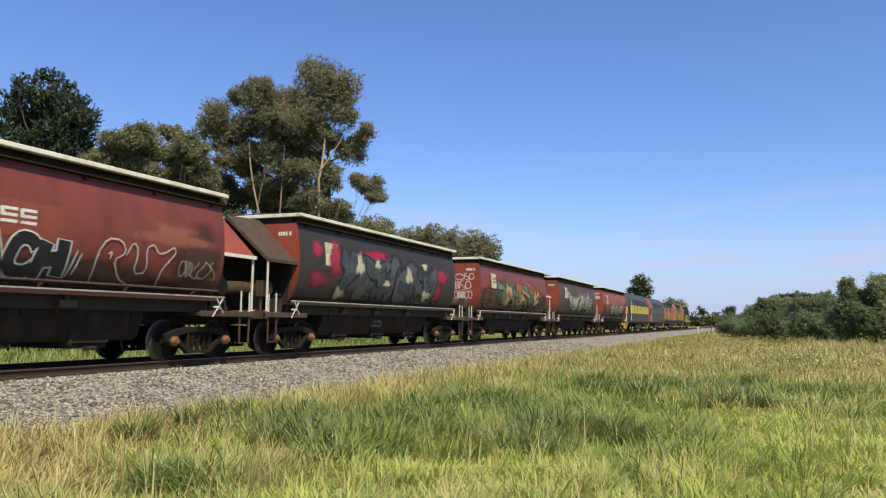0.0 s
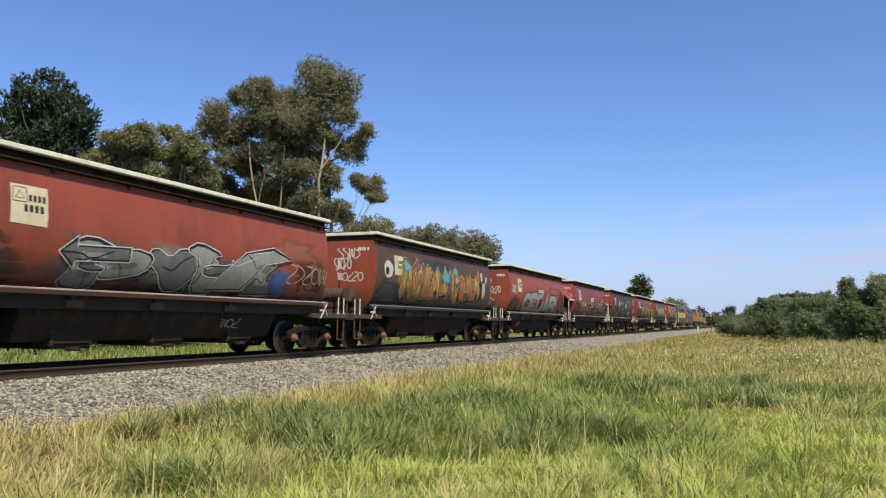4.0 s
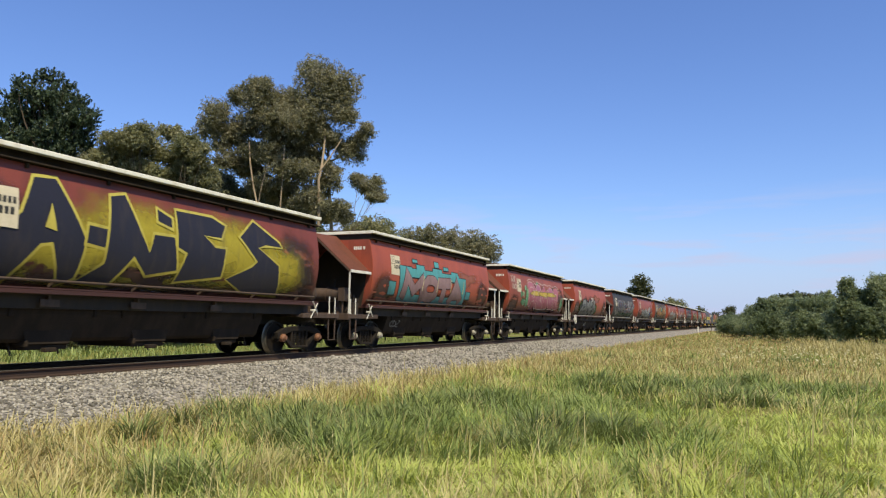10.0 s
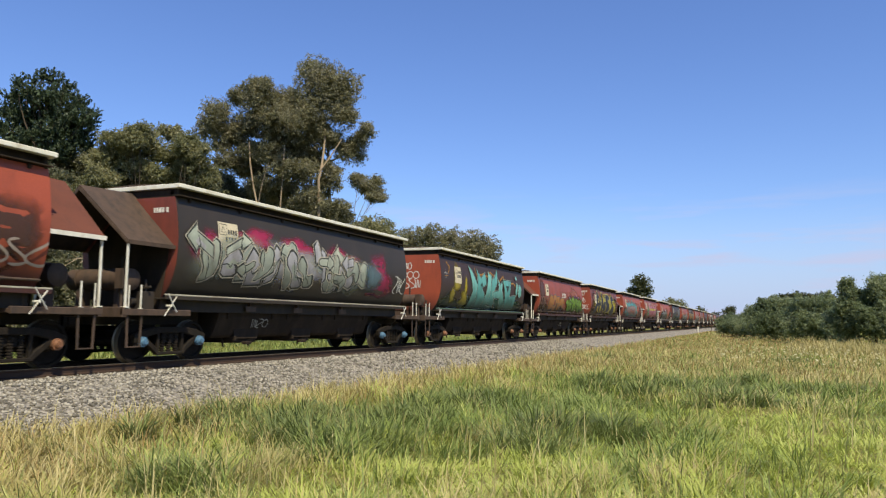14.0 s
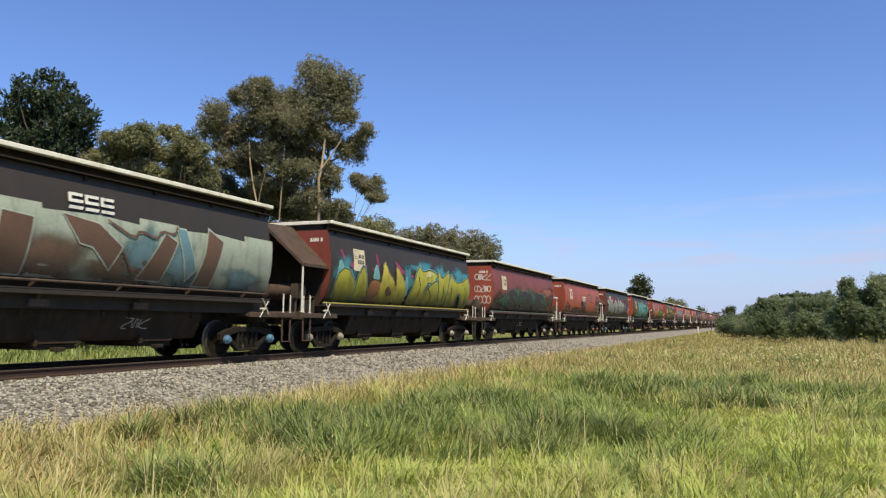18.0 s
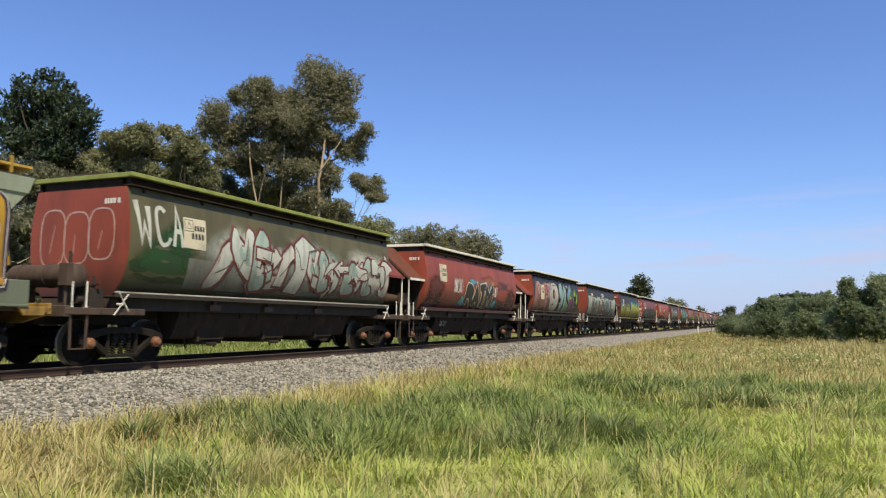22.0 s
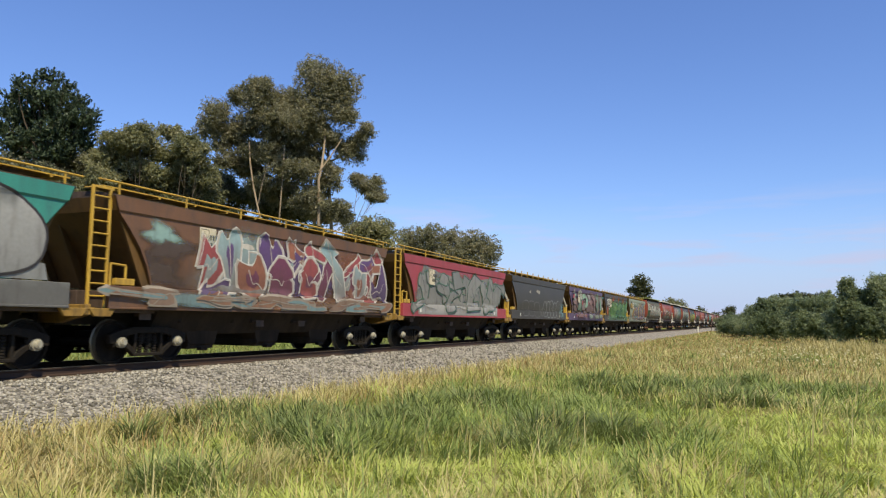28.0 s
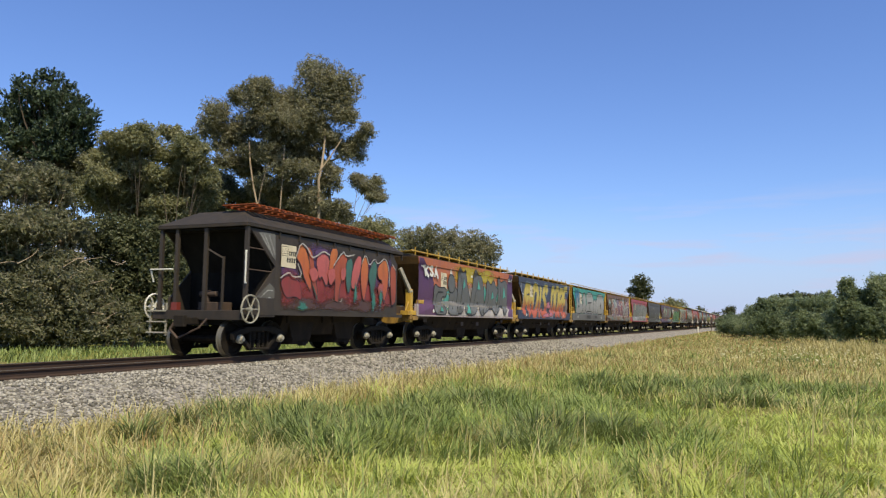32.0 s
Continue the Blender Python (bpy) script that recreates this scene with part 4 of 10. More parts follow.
def wild(box, count, seed, fat=1.0):
    """Interlocking slanted bars, hooks, arms and arrow ends. Returns pairs of (inner, outer) outlines."""
    rnd = random.Random(seed)
    u0, u1, v0, v1 = box
    h = v1 - v0
    step = (u1 - u0) / count
    pairs = []
    for i in range(count):
        cu = u0 + step * (i + 0.5 + rnd.uniform(-0.3, 0.3))
        lean = rnd.uniform(-0.9, 0.9)
        top = v1 - h * rnd.uniform(0.0, 0.30)
        low = v0 + h * rnd.uniform(0.0, 0.25)
        w = step * rnd.uniform(0.45, 0.95) * fat
        kind = rnd.randint(0, 3)
        q = [rnd.uniform(-0.22, 0.22) for k in range(10)]
        two = []
        for g in (0.0, 0.04):
            a = w / 2 + g
            mid = low + (top - low) * (0.5 + q[0])
            kink = lean * step
            if kind == 0:
                form = [(cu - a * (1 + q[1]) - kink * 0.5, low - g), (cu + a * 0.8 - kink * 0.5, low + h * q[2] * 0.4 - g), (cu + a + kink * 0.2, mid), (cu + a * 0.8 + kink, top - h * 0.15), (cu + kink + a * (1.7 + q[3]), top - h * 0.10 + g), (cu + kink * 1.2 + a * q[4], top + h * 0.08 + g * 2), (cu - a * 1.2 + kink, top - h * 0.08 + g), (cu - a * 0.5 + kink * 0.2, mid + 0.05)]
            elif kind == 1:
                form = [(cu - a, low - g), (cu + a * (1.8 + q[1]), low + h * 0.04 - g), (cu + a * 1.5 + g, low + h * (0.24 + q[2] * 0.3) + g), (cu + a * 0.3, low + h * 0.20 + g), (cu + a * 0.6 + kink * 0.5, top - h * 0.35), (cu + a * 1.6 + kink, top - h * (0.2 + q[3] * 0.4) + g), (cu + kink + a * q[4], top + g * 2), (cu - a * 1.5 + kink, top - h * 0.25), (cu - a * 0.8, mid)]
            elif kind == 2:
                form = [(cu - a * 0.6 + kink, low - g), (cu + a * 0.3 + kink, low - g * 0.5), (cu + a * (1.2 + q[1]), mid - h * 0.1), (cu + a * (1.5 + q[2]), top - h * 0.1 + g), (cu + a * 0.4, top + g), (cu - a * 0.2, mid + h * 0.15), (cu - a * 1.1, top + h * q[3] * 0.4 + g), (cu - a * 1.7, top - h * 0.3), (cu - a * 0.9, mid - h * 0.05)]
            else:
                form = [(cu - a * 1.5, mid - h * 0.15 - g), (cu + a * 0.9, mid - h * (0.05 + q[1]) - g), (cu + a * 0.7 - kink * 0.3, low - g), (cu + a * 1.6 - kink * 0.3, low + h * 0.1 - g), (cu + a * 2.0, mid + h * 0.1), (cu + a * 1.3 + kink * 0.4, top - h * 0.05 + g), (cu + a * 0.3, top - h * 0.25 + g), (cu - a * 0.6, mid + h * (0.2 + q[2])), (cu - a * 1.9, mid + h * 0.22 + g)]
            two.append(form)
        pairs.append(two)
        if rnd.random() < 0.7:
            # a slanting arm across its neighbour, some with arrow ends
            d = 1 if rnd.random() < 0.5 else -1
            y = v0 + h * rnd.uniform(0.25, 0.75)
            e = cu + d * step * rnd.uniform(0.8, 1.4)
            y2 = y + h * rnd.uniform(-0.2, 0.25)
            t = h * rnd.uniform(0.05, 0.10)
            two = []
            for g in (0.0, 0.035):
                k = t + g
                two.append([(cu - d * (0.05 + g), y - k), (e - d * 0.10, y2 - k), (e - d * 0.10, y2 - k * 2.2), (e + d * (0.22 + g * 1.5), y2), (e - d * 0.10, y2 + k * 2.2), (e - d * 0.10, y2 + k), (cu - d * (0.05 + g), y + k)])
            pairs.append(two)
    return [tuple(p) for p in pairs]


def bricks_pattern(box, seed):
    rnd = random.Random(seed)
    u0, u1, v0, v1 = box
    out = []
    v, row = v0, 0
    while v < v1 - 0.1:
        u = u0 + (row % 2) * 0.3
        while u < u1:
            if rnd.random() < 0.62:
                out.append([(u, v), (u + 0.55, v), (u + 0.55, v + 0.2), (u, v + 0.2)])
            u += 0.6
        v += 0.24
        row += 1
    return out


class Painter:
    """Lays paint on one wagon, each layer a few millimetres over the last."""

    def __init__(self, w, side):
        self.w, self.side, self.lift = w, side, 0.004

    def put(self, name, faces, material, label=""):
        """One layer as one part; a layer given as groups of faces makes a part of each group."""
        if faces:
            first = faces[0][0]
            groups = faces if isinstance(first, list) or (isinstance(first, tuple) and isinstance(first[1], list)) else [[f] for f in faces] if name == "graffiti_patch" and len(faces) < 60 else [faces]
            for g in groups:
                if g:
                    part(name, lay(g, self.side, self.lift, name), material, self.w, label)
            self.lift += 0.0025
        return self

    def word(self, word, box, fills, outline, seed=1, bold=0.05, rim=0.06, shear=0.0, wobble=0.06, halo=None, label="", overlap=0.03, halo_width=0.045):
        if halo:
            self.put("graffiti_halo", letters(word, box, bold + rim + halo_width, seed, shear, wobble, overlap), halo)
        self.put("graffiti_outline", letters(word, box, bold + rim, seed, shear, wobble, overlap), outline)
        inner = letters(word, box, bold, seed, shear, wobble, overlap)
        self.lift += 0.002
        for i, m in enumerate(fills):
            self.put("graffiti_fill", [l for k, l in enumerate(inner) if k % len(fills) == i], m, label if i == 0 else "")
        return self

    def piece(self, box, count, fills, outline, seed=1, fat=1.0, shine=None, label="", back=None):
        """Interlocking lettering: clouded ground, cast block, pale edge, dark outline, blended fills, inner lines and glints."""
        rnd = random.Random(seed + 5)
        forms = [(rounded(a, True, 1), rounded(b, True, 1)) if rnd.random() < 0.7 else (a, b) for a, b in wild(box, count, seed, fat)]
        u0, u1, v0, v1 = box
        h = v1 - v0
        n = max(4, count)
        top = [(u0 + (u1 - u0) * (i + 0.5) / n, v1 - h * (rnd.uniform(0.05, 0.25) if i % 2 else rnd.uniform(0.22, 0.45))) for i in range(n)]
        low = [(u0 + (u1 - u0) * (i + 0.5) / n, v0 + h * rnd.uniform(0.0, 0.2)) for i in range(n)]
        if back:
            self.put("graffiti_ground", [rounded(top + low[::-1], True, 1)], back)
        elif count > 4:
            for i in range(3):
                self.blobs([(u0 + (u1 - u0) * (i + 0.5) / 3, v0 + h * 0.45, (u1 - u0) * 0.2, h * 0.42)], fills[(i + 1) % len(fills)], seed + i, 0.25, "graffiti_ground")
        if count > 5:
            self.put("graffiti_shadow", [[[(a + 0.05, b - 0.06) for a, b in grow(o, 0.01)]] for i, o in forms[::2]], outline)
        for g, group in enumerate((forms[0::4], forms[1::4], forms[2::4], forms[3::4])):
            if shine:
                self.put("graffiti_halo", [[grow(o, 0.022)] for i, o in group], shine)
                self.lift -= 0.0012
            self.put("graffiti_outline", [[o] for i, o in group], outline)
            self.lift -= 0.0012
            for k, m in enumerate(fills):
                self.put("graffiti_fill", [[i] for n, (i, o) in enumerate(group) if (n + g) % len(fills) == k], m, label if k == 0 else "")
                self.lift -= 0.0024
            self.lift += 0.0024
            # a second colour laid into part of each form, and a line drawn through it
            inlay, lines = [], []
            for i, o in group:
                cu, cv = sum(p[0] for p in i) / len(i), sum(p[1] for p in i) / len(i)
                if len(fills) > 1:
                    ku, kv = rnd.uniform(0.3, 0.6), rnd.uniform(0.3, 0.55)
                    inlay.append([[(cu + (a - cu) * ku, cv + (b - cv) * kv - 0.03 * h) for a, b in i]])
                m = len(i)
                k = rnd.randrange(m)
                line = [i[k], (cu + (i[k][0] - cu) * 0.35, cv + (i[k][1] - cv) * 0.4), (cu + rnd.uniform(-0.05, 0.05), cv - 0.1 * h), (cu + (i[(k + m // 2) % m][0] - cu) * 0.6, cv + (i[(k + m // 2) % m][1] - cv) * 0.6)]
                lines.append(ribbon(rounded(line, False, 1), 0.028))
            if inlay:
                self.put("graffiti_inlay", inlay[::2], fills[(g + 1) % len(fills)])
                self.lift -= 0.0012
            self.put("graffiti_line", lines, outline)
            self.lift -= 0.0006
        if shine:
            marks = []
            for i, o in forms:
                if rnd.random() < 0.6:
                    marks.append(ribbon([i[-2], ((i[-2][0] + i[-3][0]) / 2 + 0.02, (i[-2][1] + i[-3][1]) / 2), i[-3]], 0.022))
            self.put("graffiti_highlight", marks, shine)
        return self

    def forms(self, polys, fill, outline, rim=0.045, halo=None, smooth=1, label="", halo_width=0.035):
        """Hand-cut letter forms, each laid over the one before with its dark edge and pale halo."""
        for k, poly in enumerate(polys):
            f = rounded(poly, True, smooth) if smooth else poly
            if halo:
                self.put("graffiti_halo", [grow(f, rim + halo_width)], halo)
                self.lift -= 0.0014
            self.put("graffiti_outline", [grow(f, rim)], outline)
            self.lift -= 0.0014
            self.put("graffiti_fill", [f], fill[k % len(fill)] if isinstance(fill, list) else fill, label if k == 0 else "")
            self.lift -= 0.0012
        self.lift += 0.0014
        return self

    def strokes(self, lines, width, material, name="graffiti_line"):
        return self.put(name, [ribbon(rounded(l, False, 1), width) for l in lines], material)

    def rounds(self, box, count, fills, outline, seed=1, shine=None, label="", rim=0.04):
        """Fat rounded forms pressed together in two rows, each with its outline, inner line and highlight."""
        rnd = random.Random(seed)
        u0, u1, v0, v1 = box
        step, h = (u1 - u0) / count, v1 - v0
        order = []
        for i in range(count):
            cu = u0 + step * (i + 0.5)
            if rnd.random() < 0.55:
                order.append((cu, v0 + h * 0.5, step * rnd.uniform(0.5, 0.68), h * rnd.uniform(0.42, 0.52)))
            else:
                order.append((cu + step * 0.1, v0 + h * 0.28, step * rnd.uniform(0.5, 0.7), h * 0.30))
                order.append((cu - step * 0.1, v0 + h * 0.74, step * rnd.uniform(0.45, 0.6), h * 0.27))
        rnd.shuffle(order)
        for k, (cu, cv, ru, rv) in enumerate(order):
            lean, ph = rnd.uniform(-0.35, 0.35), rnd.uniform(0, 6)

            def ring(g, turn=1.0):
                pts = []
                for j in range(26):
                    a = math.tau * j / 26 * turn
                    c, s = math.cos(a), math.sin(a)
                    w = 1 + 0.10 * math.sin(2 * a + ph) + 0.06 * math.sin(3 * a + 2 * ph)
                    y = (rv + g) * math.copysign(abs(s) ** 0.8, s) * w
                    pts.append((cu + (ru + g) * math.copysign(abs(c) ** 0.8, c) * w + lean * y, cv + y))
                return pts

            self.put("graffiti_outline", [ring(rim)], outline)
            self.lift -= 0.0015
            self.put("graffiti_fill", [ring(0.0)], fills[k % len(fills)], label if k == 0 else "")
            inner = [(cu + (p[0] - cu) * 0.42, cv + (p[1] - cv) * 0.5) for p in ring(0.0)]
            self.lift -= 0.0015
            self.put("graffiti_line", ribbon(inner[3:3 + rnd.randint(8, 17)], rim * 0.9), outline)
            if shine and rnd.random() < 0.7:
                outer = [(cu + (p[0] - cu) * 0.8, cv + (p[1] - cv) * 0.8) for p in ring(0.0)]
                self.lift -= 0.0024
                self.put("graffiti_highlight", ribbon(outer[4:11], rim * 0.8), shine)
            self.lift -= 0.0015
        self.lift += 0.004
        return self

    def blobs(self, spots, material, seed=3, rough=0.18, name="graffiti_patch", label=""):
        if rough > 0.11:
            for i, (u, v, ru, rv) in enumerate(spots):
                part(name, cloud(blob(u, v, ru * 1.3, rv * 1.3, seed + i, 20, rough), (u, v), self.side, self.lift, name), soft(material), self.w, label if i == 0 else "")
                self.lift += 0.0006
            self.lift += 0.001
            return self
        return self.put(name, [[blob(u, v, ru, rv, seed + i, 20, rough)] for i, (u, v, ru, rv) in enumerate(spots)], material, label)

    def tag(self, box, strokes, seed, material, w=0.03):
        return self.put("paint_tag", scrawl(box, strokes, seed, w), material)

    def logo(self, box, material, patch=None):
        """The operator's mark as three plain slabs."""
        u0, u1, v0, v1 = box
        if patch:
            self.put("paint_patch", [[(u0 - 0.5, v0 - 0.2), (u1 + 0.5, v0 - 0.25), (u1 + 0.5, v1 + 0.12), (u0 - 0.5, v1 + 0.15)]], patch)
        s = (u1 - u0) / 3
        f = []
        h = v1 - v0
        for i in range(3):
            a = u0 + i * s
            for t in (0.0, 0.40, 0.80):
                f.append([(a, v0 + h * t), (a + s * 0.85, v0 + h * t), (a + s * 0.85 + 0.02, v0 + h * (t + 0.2)), (a + 0.02, v0 + h * (t + 0.2))])
            f.append([(a, v0 + h * 0.45), (a + s * 0.2, v0 + h * 0.45), (a + s * 0.2, v0 + h * 0.95), (a, v0 + h * 0.95)])
        return self.put("logo_bars", f, material)

    def panel(self, u=1.32, v=2.54, w=0.72, h=0.70):
        """Pale stencilled data panel: triangle in a square and rows of figures as bars."""
        self.put("data_panel", [[(u, v + 0.02), (u + w, v), (u + w, v + h), (u, v + h)]], PANEL, "pale yellow stencilled data panel")
        f = ribbon([(u + 0.04, v + h - 0.05), (u + 0.30, v + h - 0.05), (u + 0.30, v + h - 0.30), (u + 0.04, v + h - 0.30), (u + 0.04, v + h - 0.05)], 0.022)
        f += ribbon([(u + 0.09, v + h - 0.24), (u + 0.17, v + h - 0.10), (u + 0.25, v + h - 0.24), (u + 0.09, v + h - 0.24)], 0.022)
        for i in range(4):
            f.append([(u + 0.34 + i * 0.09, v + h - 0.28), (u + 0.40 + i * 0.09, v + h - 0.28), (u + 0.40 + i * 0.09, v + h - 0.16), (u + 0.34 + i * 0.09, v + h - 0.16)])
            f.append([(u + 0.25 + i * 0.105, v + h - 0.47), (u + 0.32 + i * 0.105, v + h - 0.47), (u + 0.32 + i * 0.105, v + h - 0.34), (u + 0.25 + i * 0.105, v + h - 0.34)])
        return self.put("panel_marks", f, INK)


def end_tags(w, seeds, material, box=(-0.6, 1.25, 1.9, 3.3)):
    """Scrawled marks on a wagon's flat rear end."""
    x0, x1, z0, z1 = box
    faces = []
    rnd = random.Random(seeds)
    for i in range(3):
        a = x0 + (x1 - x0) * rnd.uniform(0.1, 0.55)
        b = z0 + (z1 - z0) * (0.05 + 0.32 * i)
        faces += scrawl((a, min(x1, a + rnd.uniform(0.6, 1.0)), b, b + rnd.uniform(0.3, 0.45)), rnd.randint(3, 5), seeds + i, 0.035)
    for stroke in faces:
        line = [(q[0], q[1]) for q in stroke] + [(stroke[-1][3], stroke[-1][2])]
        me = Shape().add([(x, -0.026, z) for pair in line for x, z in pair], [(2 * i, 2 * i + 1, 2 * i + 3, 2 * i + 2) for i in range(len(stroke))])
        part("paint_tag", me.mesh("paint_tag"), material, w)


def end_lines(w, faces, material):
    """One drawn line after another on a wagon's flat rear end."""
    for f in faces:
        me = Shape().add([(x, -0.026, z) for x, z in f], [tuple(range(len(f)))])
        part("paint_tag", me.mesh("paint_tag"), material, w)


WHT = spray((0.75, 0.74, 0.72))
BLK = spray((0.018, 0.018, 0.02))
SILVER = spray((0.36, 0.37, 0.37), (0.25, 0.25, 0.25))
GREY = spray((0.20, 0.21, 0.23), (0.12, 0.125, 0.13))


# ---- the wagons of the train, from the locomotives backwards ----
TRAIN = []


def hitch(w, y):
    w.location = (0, y, 0)
    TRAIN.append((w, y))


REDS = ("red", "bright", "maroon")


def red_wagon(y, base, label, logo=True, **kw):
    w = wagon_a(base, label=label, **kw)
    p = Painter(w, A_SIDE)
    if logo:
        p.logo((5.4, 6.5, 2.55, 2.82), WHT, spray((0.27, 0.07, 0.045)) if base in REDS else None)
    rnd = random.Random(int(y * 10))
    if base in REDS:
        p.blobs([(0.9, rnd.uniform(1.75, 2.2), 0.8, 0.55), (10.6, rnd.uniform(1.9, 2.4), 0.75, 0.7), (rnd.uniform(3, 8), 1.7, 2.8, 0.35)], SOOT, rnd.randint(1, 90), 0.14)
        p.blobs([(rnd.uniform(7, 10), rnd.uniform(2.6, 3.0), 1.2, 0.3)], BLEACHED, rnd.randint(1, 90), 0.35)
    hitch(w, y)
    return w, p


SOOT = spray((0.085, 0.040, 0.030))
BLEACHED = spray((0.34, 0.115, 0.075))
# dirty grey-white lip; on red wagons it paints in the ledge's sunlit top edge
LEDGE_WHITE = surface("grey_white_lit_ledge", (0.38, 0.36, 0.33), 0.6, dirt=(0.15, 0.09, 0.07), dirt_amount=0.7, scale=0.8)
LEDGE_YELLOW = surface("yellow_ledge", (0.42, 0.36, 0.08), 0.6, dirt=(0.2, 0.17, 0.06), scale=0.8)
LEDGE_GREEN = surface("grey_green_ledge", (0.10, 0.17, 0.14), 0.6, dirt=(0.06, 0.09, 0.07), scale=0.8)
LEDGE_BLUE = surface("blue_grey_ledge", (0.17, 0.22, 0.26), 0.6, dirt=(0.12, 0.09, 0.08), scale=0.8)


def wagons_ahead():
    w, p = red_wagon(61.09, "red", "oxide red grain hopper wagon with teal graffiti behind the locomotives", logo=False, front="canopy", rear="flat")
    p.blobs([(5.8, 2.0, 3.4, 0.45)], spray((0.07, 0.22, 0.19), (0.03, 0.09, 0.08)))
    p.piece((3.5, 9.5, 1.7, 2.6), 9, [spray((0.12, 0.33, 0.28)), spray((0.5, 0.3, 0.16))], BLK, 31, shine=WHT, label="teal and sand graffiti")
    p.panel()
    end_tags(w, 4, WHT)
    w, p = red_wagon(46.45, "umber", "dark brown grain hopper wagon with teal and white graffiti", logo=False, rear="flat")
    p.blobs([(6.5, 2.1, 4.0, 0.5)], spray((0.06, 0.16, 0.14), (0.02, 0.05, 0.05)))
    p.piece((3.0, 10.0, 1.7, 3.0), 9, [spray((0.10, 0.25, 0.22)), spray((0.45, 0.42, 0.38)), spray((0.28, 0.12, 0.08))], BLK, 32, shine=WHT, label="teal and white graffiti")
    p.panel()
    w, p = red_wagon(31.81, "maroon", "maroon grain hopper wagon with orange and green graffiti", logo=False, rear="flat", ledge=LEDGE_WHITE)
    p.blobs([(4.0, 2.4, 2.6, 0.6), (8.0, 2.2, 3.0, 0.6)], spray((0.09, 0.13, 0.06), (0.03, 0.07, 0.05)))
    p.piece((3.0, 9.5, 1.7, 3.1), 8, [spray((0.42, 0.16, 0.05), (0.2, 0.08, 0.04)), spray((0.10, 0.26, 0.16), (0.03, 0.09, 0.07)), spray((0.5, 0.36, 0.2))], spray((0.05, 0.02, 0.015)), 33, label="orange and green graffiti")
    p.panel()
    end_tags(w, 5, WHT)


def wagons_first():
    w, p = red_wagon(17.17, "black", "black grain hopper wagon with dark blue letters and pink splashes", logo=False, rear="canopy", front="flat", canopy=BROWN_STEEL, ledge=LEDGE_WHITE)
    p.panel()
    p.blobs([(0.9, 3.0, 0.3, 0.25), (1.0, 2.1, 0.5, 0.25), (1.9, 2.75, 0.35, 0.6), (4.6, 3.1, 0.9, 0.18), (10.0, 2.7, 0.6, 0.3), (9.6, 2.0, 0.5, 0.4)], spray((0.42, 0.03, 0.08), (0.25, 0.02, 0.05)))
    p.piece((2.4, 9.2, 1.55, 3.25), 8, [spray((0.055, 0.065, 0.08), (0.04, 0.05, 0.06)), spray((0.085, 0.09, 0.10))], spray((0.02, 0.02, 0.022)), 41, 1.15, label="slate blue block graffiti on black")
    p.blobs([(3.3, 2.7, 0.25, 0.35), (4.5, 2.8, 0.2, 0.16), (5.2, 2.2, 0.25, 0.12), (6.9, 2.55, 0.3, 0.3), (2.2, 1.75, 0.3, 0.2), (8.5, 1.9, 0.4, 0.2), (8.3, 3.0, 0.25, 0.14)], spray((0.6, 0.57, 0.45)), 9, 0.35)

    w, p = red_wagon(2.55, "maroon", "maroon red grain hopper wagon with white outline tags", rear="canopy", front="canopy", pipe=True, canopy=BODY["red"], ledge=LEDGE_WHITE)
    p.panel()
    p.tag((2.2, 3.7, 2.12, 2.45), 5, 11, WHT)
    p.word("STACH", (4.25, 7.1, 1.60, 2.40), [BLK], WHT, 4, 0.035, 0.04, 0.1, 0.05, label="black letters outlined in white", overlap=0.03)
    p.strokes([[(4.1, 1.9), (4.25, 2.3), (4.15, 2.1)], [(7.2, 1.7), (7.35, 2.2)], [(7.32, 1.75), (7.45, 2.15)]], 0.03, WHT, "paint_tag")
    p.strokes([[(7.75, 1.6), (7.8, 2.2), (8.0, 2.5), (8.35, 2.5), (8.5, 2.25), (8.2, 2.1), (8.4, 1.75), (8.75, 1.62)], [(8.5, 2.2), (8.65, 2.5), (8.8, 2.35), (8.75, 1.85), (9.1, 1.9), (9.0, 2.4), (9.2, 2.5), (9.35, 2.3), (9.55, 2.35), (9.8, 2.5), (9.85, 2.35), (9.5, 2.0), (9.45, 1.62)], [(8.1, 2.1), (8.15, 2.25), (8.05, 2.2)]], 0.035, spray((0.56, 0.50, 0.46)), "paint_tag")
    p.tag((10.0, 11.2, 1.85, 2.25), 6, 13, spray((0.42, 0.36, 0.33)), 0.025)
    end_tags(w, 6, spray((0.5, 0.28, 0.26)), (0.2, 1.25, 2.6, 3.5))

    w, p = red_wagon(-12.11, "red", "oxide red grain hopper wagon with silver block letters", rear="flat", front="flat", ledge=LEDGE_WHITE)
    p.panel()
    p.tag((0.3, 1.0, 2.46, 2.92), 3, 14, WHT)
    p.word("CEDAR", (2.4, 9.4, 1.42, 2.55), [SILVER], BLK, 5, 0.025, 0.07, 0.12, label="silver block letters outlined in black")
    p.blobs([(4.4, 2.0, 0.25, 0.25), (6.0, 2.2, 0.3, 0.2)], spray((0.30, 0.05, 0.03)), 3)
    end_tags(w, 7, WHT)

    w, p = red_wagon(-26.6, "umber", "brown and teal grain hopper wagon with orange graffiti", logo=False, end="red", rear="flat", front="flat", ledge=LEDGE_BLUE)
    p.blobs([(0.9, 1.9, 1.1, 0.4), (2.8, 2.0, 1.4, 0.55), (5.5, 2.7, 2.5, 0.6), (9.0, 2.3, 1.6, 0.5)], spray((0.035, 0.075, 0.10), (0.02, 0.05, 0.06)), 5)
    p.panel()
